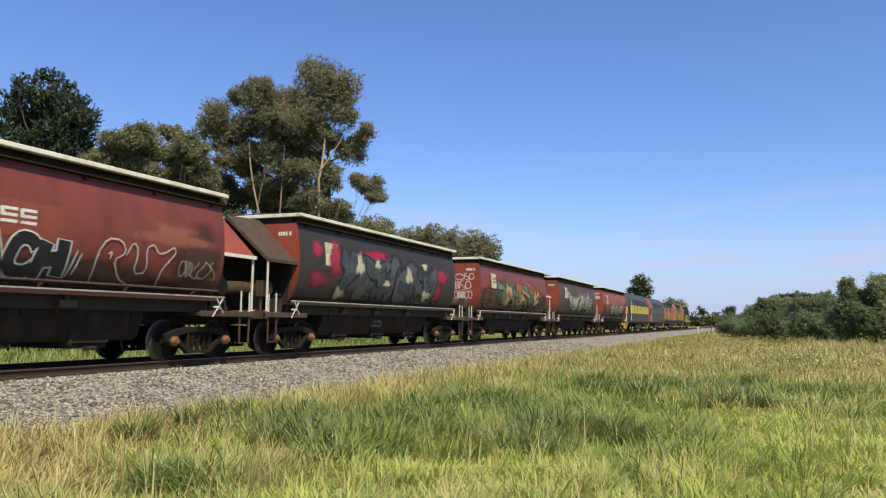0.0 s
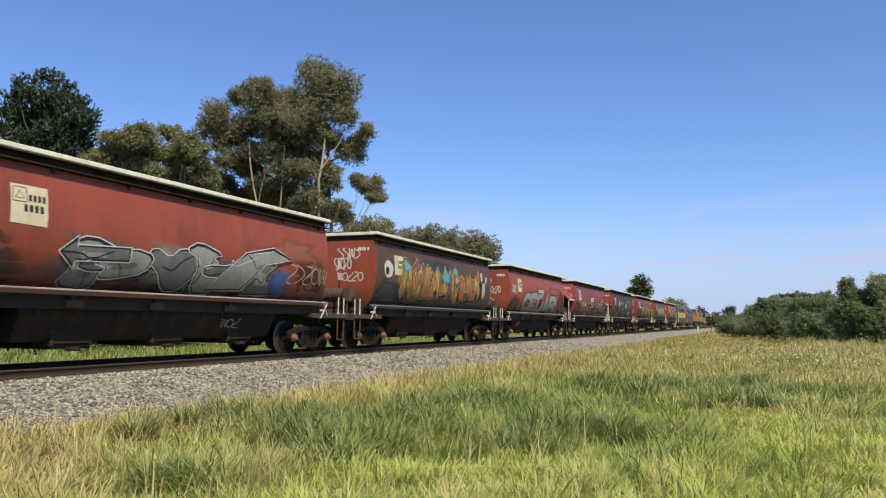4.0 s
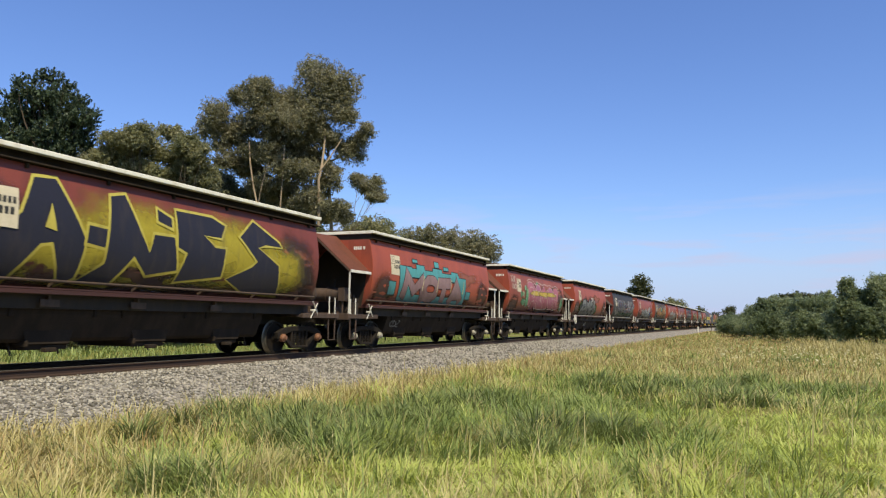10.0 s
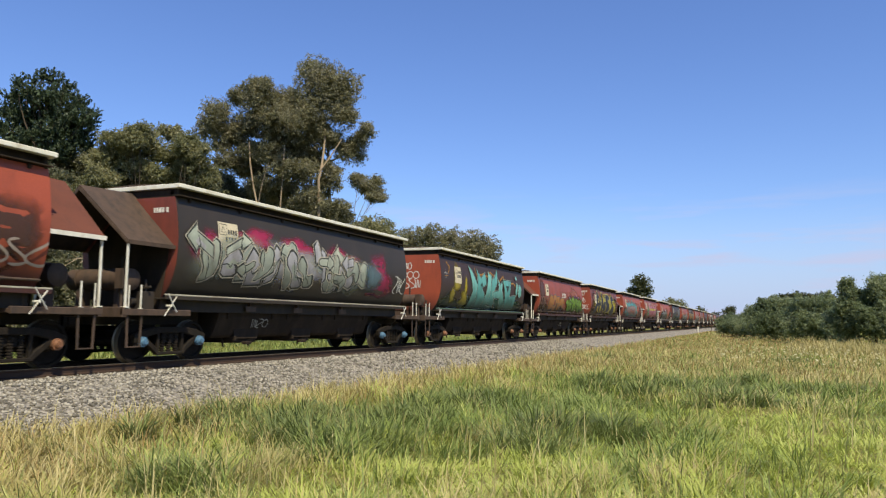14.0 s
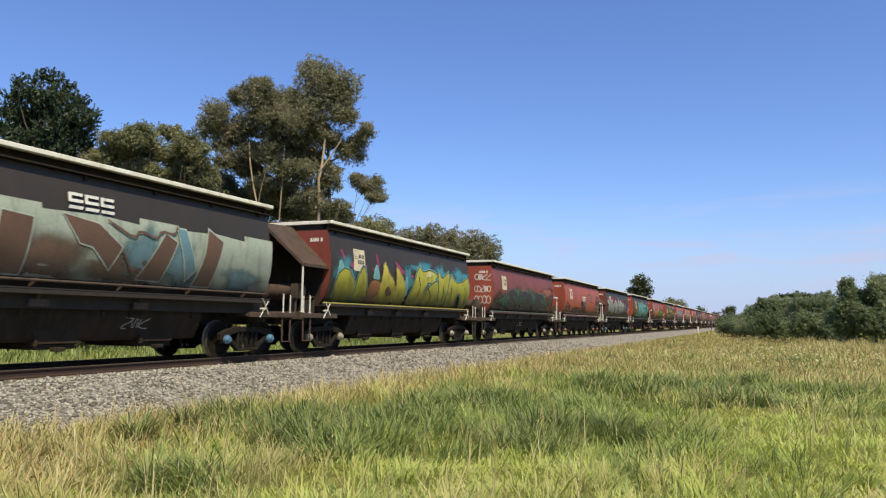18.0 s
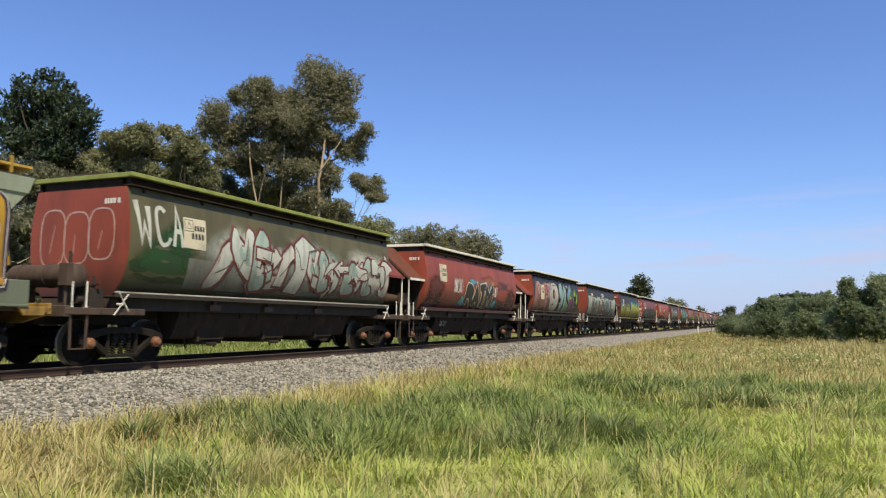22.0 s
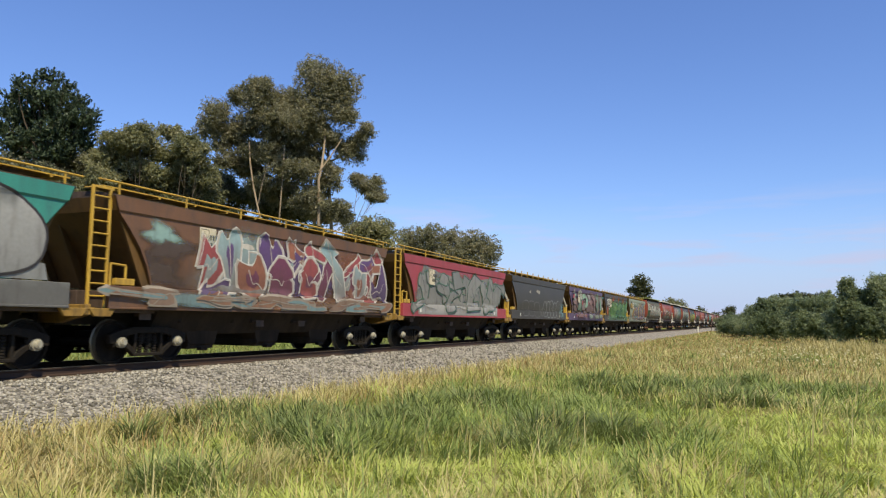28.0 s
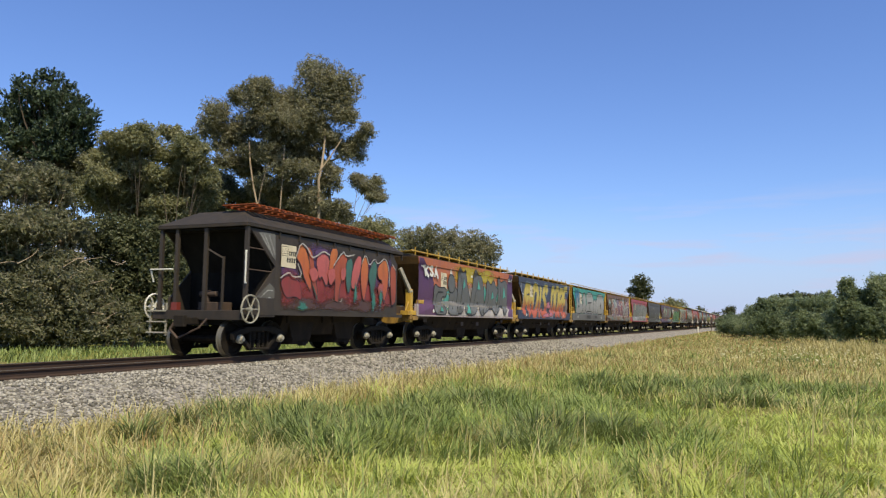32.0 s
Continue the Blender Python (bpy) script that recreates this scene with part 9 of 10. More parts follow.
def track():
    t = new("railway_track")
    tagged(t, "single railway track with rusty rails on timber sleepers", "railway track", kind="structure")
    rusty = surface("rusty_rail_side", (0.042, 0.023, 0.015), 0.75, dirt=(0.03, 0.02, 0.016), dirt_amount=0.7, scale=1.5)
    bright = surface("worn_rail_top", (0.30, 0.26, 0.235), 0.35, metal=0.8, var=0.12, bump=0.02)
    half = [(0.066, -0.158), (0.066, -0.146), (0.016, -0.128), (0.009, -0.118), (0.009, -0.045), (0.034, -0.030), (0.034, -0.006)]
    for sx in (-0.835, 0.835):
        prof = [(sx + a, b) for a, b in half] + [(sx - a, b) for a, b in half[::-1]]
        rail = part("rail", Shape().prism(prof, -60, 2000).mesh("rail"), rusty, t, "rust-brown steel rail")
        part("running_surface", Shape().box((sx - 0.030, -60, -0.006), (sx + 0.030, 2000, 0.0)).mesh("running_surface"), bright, rail, "worn shiny rail top")
    timber = surface("grey_timber_sleeper", (0.13, 0.10, 0.08), 0.9, var=0.3, scale=4.0, dirt=(0.05, 0.04, 0.03), bump=0.4)
    sl = Shape().box((-1.35, -0.11, -0.30), (1.35, 0.11, -0.160)).mesh("sleeper", bevel=0.012)
    for i in range(290):
        part("sleeper", sl, timber, t, at=pose(0, -14 + 0.66 * i, 0))


def blades(rs, x, y, h, w, lean, z0=None, turn=None):
    """Arching tapering grass blades, three lengths each, as triangles."""
    n = len(x)
    a = rs.uniform(0, math.tau, n) if turn is None else turn
    z = np.array([rolling(p, q) for p, q in zip(x, y)]) if z0 is None else z0
    dx, dy = np.cos(a), np.sin(a)
    sx, sy = -dy * w / 2, dx * w / 2
    start, bend = rs.uniform(0.0, 0.35, n) * min(1.0, lean), rs.uniform(0.35, 1.05, n) * lean
    v = np.empty((n, 7, 3))
    out, up, last = np.zeros(n), np.full(n, -0.03), 0.0
    for k, (t, thin) in enumerate(((0.0, 1.0), (0.42, 0.9), (0.76, 0.62), (1.0, 0.0))):
        if k:
            mid = (t + last) / 2
            th = start + bend * mid * 1.15
            out, up = out + np.sin(th) * (t - last) * h, up + np.cos(th) * (t - last) * h
        last = t
        px, py, pz = x + dx * out, y + dy * out, z + np.maximum(up, 0.015 * k)
        if k < 3:
            v[:, 2 * k] = np.stack([px - sx * thin, py - sy * thin, pz], 1)
            v[:, 2 * k + 1] = np.stack([px + sx * thin, py + sy * thin, pz], 1)
        else:
            v[:, 6] = np.stack([px, py, pz], 1)
    f = np.array([[0, 1, 3], [0, 3, 2], [2, 3, 5], [2, 5, 4], [4, 5, 6]])[None] + (np.arange(n) * 7)[:, None, None]
    return v.reshape(-1, 3), f.reshape(-1, 3)


def field(rs, n, near, far, left=64, right=-16):
    """Places over the paddock on the camera's side, thinning out with distance from the standpoint."""
    a = np.radians(rs.uniform(right, left, n))
    r = near * np.exp(rs.rand(n) * math.log(far / near))
    x, y = EYE.x - r * np.sin(a), r * np.cos(a)
    keep = x > 4.0 + 0.45 * np.exp(-np.maximum(y - 5, 0) / 5) + 0.2 * np.sin(y * 1.7) + 0.15 * np.sin(y * 0.53) + 0.25 * (rs.rand(n) - 0.5)
    return x[keep], y[keep], r[keep]


def patchy(x, y, scale, seed):
    return np.array([noise.noise(Vector((p * scale, q * scale, seed))) for p, q in zip(x, y)])


# where the paddock is lush, where it is short and lime green, and where it has dried out: (x, y, reach)
LUSH = ((8.4, 7.9, 1.0), (7.8, 10.5, 1.3), (8.9, 12.8, 1.6), (10.2, 17.3, 2.2), (11.0, 10.2, 1.0), (11.9, 20.1, 2.6), (15.0, 20.2, 2.0), (13.1, 15.2, 0.9), (6.8, 9.2, 0.6), (8.1, 5.5, 0.45), (10.5, 9.2, 0.5))
LIME = ((11.4, 12.4, 0.9), (10.3, 7.3, 1.1), (13.0, 12.9, 1.0), (9.7, 5.9, 0.8), (14.1, 10.8, 1.2), (11.2, 9.3, 0.6), (7.6, 6.8, 0.5), (14.4, 9.0, 1.2), (13.2, 7.6, 0.9))
DRIED = ((13.9, 7.6, 0.6), (12.5, 8.0, 0.5), (8.7, 5.8, 0.3), (6.6, 5.3, 0.9), (11.8, 12.0, 0.25), (9.6, 9.6, 0.3))


def sway(x, y, spots):
    """How far a place lies within any of the spots, 0 to 1."""
    out = np.zeros(len(x))
    for a, b, r in spots:
        out = np.maximum(out, np.exp(-((x - a) ** 2 + (y - b) ** 2) / (r * r)))
    return out


def grass():
    rs = np.random.RandomState(8)
    lime = island_material("lime_grass_blade", [(0.33, 0.40, 0.075), (0.46, 0.51, 0.115), (0.58, 0.59, 0.21)], 0.6, 0.3, 1.3, 0.35)
    green = island_material("deep_green_grass_blade", [(0.13, 0.185, 0.045), (0.225, 0.29, 0.07), (0.35, 0.40, 0.12)], 0.55, 0.3, 1.1, 0.3)
    straw = island_material("straw_grass_stem", [(0.35, 0.31, 0.10), (0.48, 0.41, 0.16), (0.63, 0.54, 0.27)], 0.7, 0.4, 0.9, 0.3)
    rust = island_material("rusty_seed_head", [(0.29, 0.19, 0.065), (0.42, 0.28, 0.115), (0.52, 0.37, 0.18)], 0.7, 0.5, 0.7, 0.3)
    sedge = island_material("dark_tussock_blade", [(0.10, 0.14, 0.044), (0.185, 0.222, 0.065), (0.30, 0.335, 0.11)], 0.5, 0.4, 1.0, 0.3)
    # turf of three kinds mixed by place
    x, y, r = field(rs, 21000, 4.2, 40)
    g = patchy(x, y, 0.42, 3)
    fine = patchy(x, y, 1.4, 7)
    edge = np.exp(-np.maximum(x - 4.3, 0) / 0.85)
    w_lush = 0.14 + 0.72 * sway(x, y, LUSH) - 0.7 * edge - 0.5 * fine + 0.35 * g
    w_lime = 0.33 + 0.95 * sway(x, y, LIME) - 0.5 * edge + 0.5 * fine - 0.3 * (r > 22)
    w_dry = 0.22 + 0.9 * sway(x, y, DRIED) + 0.9 * edge + 0.35 * (r > 22) - 0.45 * g
    w = np.clip(np.stack([w_lush, w_lime, w_dry]), 0.03, None) ** 2.3
    w /= w.sum(0)
    u = rs.rand(len(x))
    lush, short = u < w[0], (u >= w[0]) & (u < w[0] + w[1])
    # every tuft fans out from its own root
    per = 10
    mound = np.clip(0.85 + 1.1 * patchy(x, y, 1.1, 41) + 0.8 * patchy(x, y, 2.6, 43), 0.35, 1.9)
    lay_over = 5.0 * patchy(x, y, 0.7, 45) + 3.0 * patchy(x, y, 2.2, 47)
    for sel, mat_, nm, lab, tall, wide in ((lush, green, "lush_grass", "mid-green leafy paddock grass", 1.35, 1.0), (short, lime, "lime_grass", "bright yellow-green short paddock grass", 0.85, 1.05), (~(lush | short), straw, "dry_grass", "dry straw-coloured paddock grass", 1.2, 0.8)):
        n = int(sel.sum())
        turn = lay_over[sel][:, None] + rs.normal(0, 1.3, (n, per))
        out = 0.085 * np.sqrt(rs.rand(n, per)) * (1 + r[sel] / 9)[:, None]
        tx, ty = (x[sel][:, None] + np.cos(turn) * out).ravel(), (y[sel][:, None] + np.sin(turn) * out).ravel()
        th = (rs.uniform(0.16, 0.34, (n, per)) * rs.uniform(0.75, 1.3, (n, 1)) * mound[sel][:, None] * tall).ravel()
        tw = (rs.uniform(0.0042, 0.0085, (n, per)) * (1 + r[sel] / 10)[:, None] * wide).ravel()
        bulk(nm, *blades(rs, tx, ty, th, tw, 1.7, turn=(turn + rs.normal(0, 0.6, (n, per))).ravel()), mat_, lab, "grass")
    # dark green tussocks
    cx, cy, cr = field(rs, 900, 4.6, 40)
    k = (patchy(cx, cy, 0.30, 11) + 1.2 * sway(cx, cy, LUSH) - 0.9 * sway(cx, cy, LIME) > 0.45) & (cx > 5.2)
    spots = np.array([(10.3, 14.1), (10.7, 14.2), (10.55, 9.2), (10.3, 9.9), (8.2, 5.5), (7.8, 5.45), (8.0, 5.8), (15.0, 20.2), (14.5, 20.4), (13.1, 15.2), (13.6, 15.3), (12.6, 15.2), (6.8, 9.2), (7.1, 9.5), (6.6, 9.6), (11.4, 18.0)])
    cx, cy = np.concatenate([cx[k], spots[:, 0]]), np.concatenate([cy[k], spots[:, 1]])
    cr = np.hypot(cx - EYE.x, cy)
    per = 130
    rad = rs.uniform(0.14, 0.42, len(cx)) * (1 + cr / 40)
    aa, rr = rs.uniform(0, math.tau, (len(cx), per)), np.sqrt(rs.rand(len(cx), per))
    tx = (cx[:, None] + np.cos(aa) * rr * rad[:, None]).ravel()
    ty = (cy[:, None] + np.sin(aa) * rr * rad[:, None]).ravel()
    tr = np.repeat(cr, per)
    th = rs.uniform(0.28, 0.58, len(tx)) * np.repeat(rs.uniform(0.7, 1.2, len(cx)), per)
    bulk("tussock_grass", *blades(rs, tx, ty, th, rs.uniform(0.006, 0.010, len(tx)) * (1 + tr / 11), 1.7, turn=(aa + rs.normal(0, 0.5, aa.shape)).ravel()), sedge, "dark green tussocks of long grass", "grass")
    # reddish seed heads on the dry verge by the ballast
    x, y, r = field(rs, 30000, 4.6, 70)
    k = rs.rand(len(x)) < np.clip(0.75 * np.exp(-((x - 5.6) / 1.3) ** 2) + 0.30 * (r > 20), 0.0, 1)
    x, y, r = x[k], y[k], r[k]
    bulk("seed_heads", *blades(rs, x, y, rs.uniform(0.22, 0.42, len(x)), rs.uniform(0.003, 0.006, len(x)) * (1 + r / 9), 0.9), rust, "reddish-brown drying seed heads", "grass")
    # tall seeding stems, thickest beside the ballast
    x, y, r = field(rs, 26000, 4.6, 60)
    k = rs.rand(len(x)) < np.clip(0.05 + 0.5 * (x < 6.0) + 0.25 * (r > 16) + 0.35 * patchy(x, y, 0.3, 21), 0.02, 1)
    x, y, r = x[k], y[k], r[k]
    h = rs.uniform(0.22, 0.52, len(x))
    bulk("seeding_grass", *blades(rs, x, y, h, rs.uniform(0.003, 0.006, len(x)) * (1 + r / 9), 0.9), straw, "tall straw-coloured seeding grass stems", "grass")
    # single pale stems that stand above the rest
    x, y, r = field(rs, 420, 4.4, 26)
    bulk("tall_stems", *blades(rs, x, y, rs.uniform(0.42, 0.75, len(x)), 0.006 * (1 + r / 10), 0.35), straw, "single tall pale grass stems", "grass")
    # a drift of small cream flowers towards the hedge
    n = 230
    a, k = rs.uniform(0, math.tau, n), np.sqrt(rs.rand(n))
    x, y = 14.6 + 3.4 * k * np.cos(a), 35.0 + 9.0 * k * np.sin(a)
    cream = island_material("cream_flower_head", [(0.42, 0.39, 0.18), (0.52, 0.48, 0.26), (0.60, 0.57, 0.36)], 0.7, 0.6, 0.8, 0.3)
    h = rs.uniform(0.30, 0.55, n)
    z = np.array([rolling(p, q) for p, q in zip(x, y)])
    petal = np.array([[math.cos(math.tau * i / 5), math.sin(math.tau * i / 5), 0.25 * (i % 2)] for i in range(5)] + [[0, 0, 0.5]])
    v = np.stack([x, y, z + h], 1)[:, None] + petal[None] * (rs.uniform(0.03, 0.07, n))[:, None, None]
    f = np.array([[i, (i + 1) % 5, 5] for i in range(5)])[None] + (np.arange(n) * 6)[:, None, None]
    bulk("flower_heads", v.reshape(-1, 3), f.reshape(-1, 3), cream, "small cream flower heads in the grass", "flowers")
    bulk("flower_stalks", *blades(rs, x, y, h + 0.02, np.full(n, 0.02), 0.05), green, "green flower stalks", "flowers")
    # beyond the track and the far paddock
    n = 16000
    x, y = rs.uniform(-17.5, -4.3, n), rs.uniform(4, 62, n)
    for sel, mat_, nm, lab in ((patchy(x, y, 0.4, 51) + rs.normal(0, 0.15, n) > 0.0, green, "far_side_grass", "green grass beyond the track"), (patchy(x, y, 0.4, 51) + rs.normal(0, 0.15, n) <= 0.0, sedge, "far_side_sedge", "dull dark grass beyond the track")):
        bulk(nm, *blades(rs, x[sel], y[sel], rs.uniform(0.15, 0.42, sel.sum()), rs.uniform(0.02, 0.045, sel.sum()), 0.9), mat_, lab, "grass")
    n = 60000
    y = 26 + 140 * rs.rand(n) ** 1.7
    x = rs.uniform(4.2, 27, n)
    kind = rs.rand(n) + 0.25 * patchy(x, y, 0.15, 31)
    for sel, mat_, nm, lab in ((kind < 0.38, rust, "far_seed_heads", "brown seeding grass across the far paddock"), ((kind >= 0.38) & (kind < 0.72), straw, "far_dry_grass", "dry straw grass across the far paddock"), (kind >= 0.72, green, "far_green_grass", "green grass across the far paddock")):
        bulk(nm, *blades(rs, x[sel], y[sel], rs.uniform(0.16, 0.36, sel.sum()), 0.008 + y[sel] * 0.00035, 1.2), mat_, lab, "grass")
    # pale tall grass at the foot of the hedge
    n = 9000
    y = rs.uniform(44, 62, n)
    x = 14.5 + (y - 44) * 0.06 + 8.0 * rs.rand(n) ** 0.8
    tall = np.clip(0.6 + 1.2 * patchy(x, y, 0.6, 61), 0.15, 1.4)
    bulk("hedge_foot_grass", *blades(rs, x, y, rs.uniform(0.35, 0.95, n) * tall, rs.uniform(0.015, 0.035, n), 0.9), straw, "pale tall dry grass along the foot of the hedge", "grass")


BARK = surface("pale_gum_bark", (0.37, 0.285, 0.22), 0.85, var=0.3, scale=1.2, dirt=(0.12, 0.09, 0.07), dirt_amount=0.7, bump=0.3)
BARK_DARK = surface("dark_bark", (0.085, 0.065, 0.05), 0.9, var=0.3, scale=1.5, bump=0.4)
LEAVES = {
    "gum": island_material("gum_leaf", [(0.13, 0.134, 0.064), (0.235, 0.226, 0.118), (0.37, 0.335, 0.21)], 0.42, 0.4, 0.6, 0.42),
    "olive": island_material("olive_leaf", [(0.135, 0.144, 0.06), (0.245, 0.245, 0.11), (0.37, 0.345, 0.185)], 0.45, 0.4, 0.6, 0.42),
    "grey": island_material("grey_green_leaf", [(0.10, 0.11, 0.048), (0.17, 0.172, 0.085), (0.27, 0.25, 0.15)], 0.5, 0.45, 0.9, 0.46),
    "pine": island_material("pine_needle", [(0.026, 0.043, 0.021), (0.045, 0.067, 0.031), (0.080, 0.105, 0.047)], 0.55, 0.4, 0.8, 0.05),
    # dark leaf colour with the shade of understorey and woods put into it
    "dark": island_material("shade_darkened_leaf", [(0.045, 0.056, 0.022), (0.078, 0.088, 0.036), (0.12, 0.122, 0.052)], 0.55, 0.5, 0.3, 0.2),
    "hedge": island_material("hedge_leaf", [(0.11, 0.15, 0.07), (0.21, 0.255, 0.12), (0.36, 0.39, 0.21)], 0.5, 0.3, 0.35, 0.5),
}


def crown(clumps, leaf, density, seed, droop=0.6, habit="spray"):
    """Leaves in many small sprays over uneven clumps, with larger ones filling the inside; upturned shoots for a pine."""
    rs = np.random.RandomState(seed)
    V, F, k = [], [], 0
    per = 12 if habit == "spray" else 18
    for cx, cy, cz, rx, rz in clumps:
        m = int((density * (rx * rx + rx * rz) * 13.0 / (leaf * leaf) + 60) / per) + 3
        d = rs.normal(size=(m, 3))
        d /= np.linalg.norm(d, axis=1)[:, None]
        # lobes break the outline
        ph = rs.uniform(0, 6.3, 8)
        A, B, C = d[:, 0], d[:, 1], d[:, 2]
        lob = 0.5 * (np.sin(3.1 * A + 2.3 * B + ph[0]) * np.cos(2.7 * C + ph[1]) + np.sin(3.7 * B - 2.1 * C + ph[2]) * np.cos(2.2 * A + ph[3]))
        lob2 = 0.5 * (np.sin(7.3 * A + 5.1 * C + ph[4]) * np.cos(6.1 * B + ph[5]) + np.sin(8.2 * B + 6.3 * A + ph[6]) * np.cos(7.0 * C + ph[7]))
        skin = 1.02 + 0.26 * lob + 0.22 * lob2
        rad = (0.66 + 0.34 * rs.rand(m) ** 0.5) * skin
        c = np.stack([cx + A * rad * rx, cy + B * rad * rx, cz + C * rad * rz], 1)
        if habit == "spray":
            p = c[:, None] + rs.normal(size=(m, per, 3)) * np.array([1.0, 1.0, 0.7]) * leaf * rs.uniform(0.4, 0.85, (m, 1, 1))
            t = rs.normal(size=(m, per, 3)) * np.array([1, 1, 0.6]) + np.array([0, 0, -droop]) + 0.5 * d[:, None]
            wide = 0.21
        else:
            axis = 0.7 * d + np.array([0, 0, 0.7]) + rs.normal(size=(m, 3)) * 0.2
            axis /= np.linalg.norm(axis, axis=1)[:, None]
            p = c[:, None] + axis[:, None] * rs.rand(m, per, 1) * leaf * 2.2 + rs.normal(size=(m, per, 3)) * leaf * 0.18
            t = axis[:, None] * 0.8 + rs.normal(size=(m, per, 3)) * 0.55
            wide = 0.19
        # the inside of the clump
        q = max(8, m * per // 5)
        e = rs.normal(size=(q, 3))
        e *= (rs.uniform(0.15, 0.72, q) / np.linalg.norm(e, axis=1))[:, None]
        p = np.concatenate([p.reshape(-1, 3), np.array([cx, cy, cz]) + e * np.array([rx, rx, rz])])
        t = np.concatenate([t.reshape(-1, 3), rs.normal(size=(q, 3))])
        n = len(p)
        size = leaf * np.concatenate([rs.uniform(0.6, 1.3, m * per), rs.uniform(1.7, 2.6, q)])[:, None]
        p[:, 2] = np.maximum(p[:, 2], -0.5)
        t /= np.linalg.norm(t, axis=1)[:, None]
        s = np.cross(t, rs.normal(size=(n, 3)))
        s /= np.linalg.norm(s, axis=1)[:, None]
        quad = np.stack([p - t * size * 0.5, p + s * size * wide, p + t * size * 0.5, p - s * size * wide], 1)
        V.append(quad.reshape(-1, 3))
        F.append((np.arange(n) * 4)[:, None] + np.arange(4)[None] + k)
        k += 4 * n
    return np.concatenate(V), np.concatenate(F)


def bunch(clumps, seed):
    """Each clump broken into a core and smaller domed heads round its upper side."""
    rnd = random.Random(seed)
    out = []
    for x, y, z, a, b in clumps:
        out.append((x, y, z - 0.1 * b, a * 0.86, b * 0.86))
        for i in range(8):
            t, e = math.tau * (i + rnd.random() * 0.6) / 8, rnd.uniform(-0.45, 0.95)
            c = math.sqrt(max(0.05, 1 - e * e)) * 0.66
            k = rnd.uniform(0.38, 0.62)
            out.append((x + a * c * math.cos(t), y + a * c * math.sin(t), z + b * e * 0.74, a * k, b * k))
    return out


def limb(s, p, q, r0, r1, bend, rnd):
    """A branch of four tapering lengths with a slight sweep."""
    p, q = Vector(p), Vector(q)
    off = Vector((rnd.uniform(-1, 1), rnd.uniform(-1, 1), rnd.uniform(-0.3, 0.6))) * bend * (q - p).length
    pts = [p.lerp(q, t) + off * (4 * t * (1 - t)) for t in (0, 0.25, 0.5, 0.75, 1)]
    for i in range(4):
        a, b = r0 + (r1 - r0) * i / 4, r0 + (r1 - r0) * (i + 1) / 4
        s.tube(pts[i], pts[i + 1], a, 7, b)


def tree(name, label, base, clumps, leaves, leaf, density, seed, trunk=0.3, fork=0.35, bark=None, stems=1, droop=0.6, category="tree", heads=None):
    """A tapered trunk, a limb to each clump of the crown, and the crown."""
    t = new(name)
    tagged(t, label, category)
    rnd = random.Random(seed)
    bx, by = base
    top = max(c[2] for c in clumps)
    centre = Vector((sum(c[0] for c in clumps) / len(clumps), sum(c[1] for c in clumps) / len(clumps), 0))
    roots = [(bx + rnd.uniform(-0.9, 0.9) * (i > 0) * 2, by + rnd.uniform(-0.9, 0.9) * (i > 0) * 2) for i in range(stems)]
    forks = []
    for i, (x, y) in enumerate(roots):
        s = Shape()
        f = Vector((x + (centre.x - x) * 0.45 + rnd.uniform(-0.6, 0.6), y + (centre.y - y) * 0.45, GROUND_Z + (top - GROUND_Z) * (fork + 0.12 * i)))
        limb(s, (x, y, GROUND_Z - 0.1), f, trunk, trunk * 0.55, 0.07, rnd)
        part("trunk", s.mesh("trunk", smooth=True), bark or BARK, t)
        forks.append(f)
    for i, c in enumerate(heads or clumps):
        f = min(forks, key=lambda q: (q - Vector(c[:3])).length)
        if c[2] < f.z:
            f = Vector((f.x, f.y, max(GROUND_Z + 0.3, c[2] - 1.0)))
        s = Shape()
        limb(s, f, c[:3], trunk * 0.42, trunk * 0.10, 0.09, rnd)
        for j in range(3):
            e = Vector(c[:3]) + Vector((rnd.uniform(-0.7, 0.7) * c[3], rnd.uniform(-0.7, 0.7) * c[3], rnd.uniform(-0.3, 0.7) * c[4]))
            limb(s, f.lerp(Vector(c[:3]), rnd.uniform(0.55, 0.9)), e, trunk * 0.14, trunk * 0.04, 0.1, rnd)
        part("limb", s.mesh("limb", smooth=True), bark or BARK, t)
    v, f = crown(clumps, leaf, density, seed, droop, "shoots" if leaves == "pine" else "spray")
    me = bulk("crown", v, f, LEAVES[leaves], "", "")
    me.parent = t
    me["label"] = {"gum": "olive-green drooping gum leaves", "pine": "dark blue-green pine needles"}.get(leaves, "dense small green leaves")
    me["kind"] = "stuff"
    return t


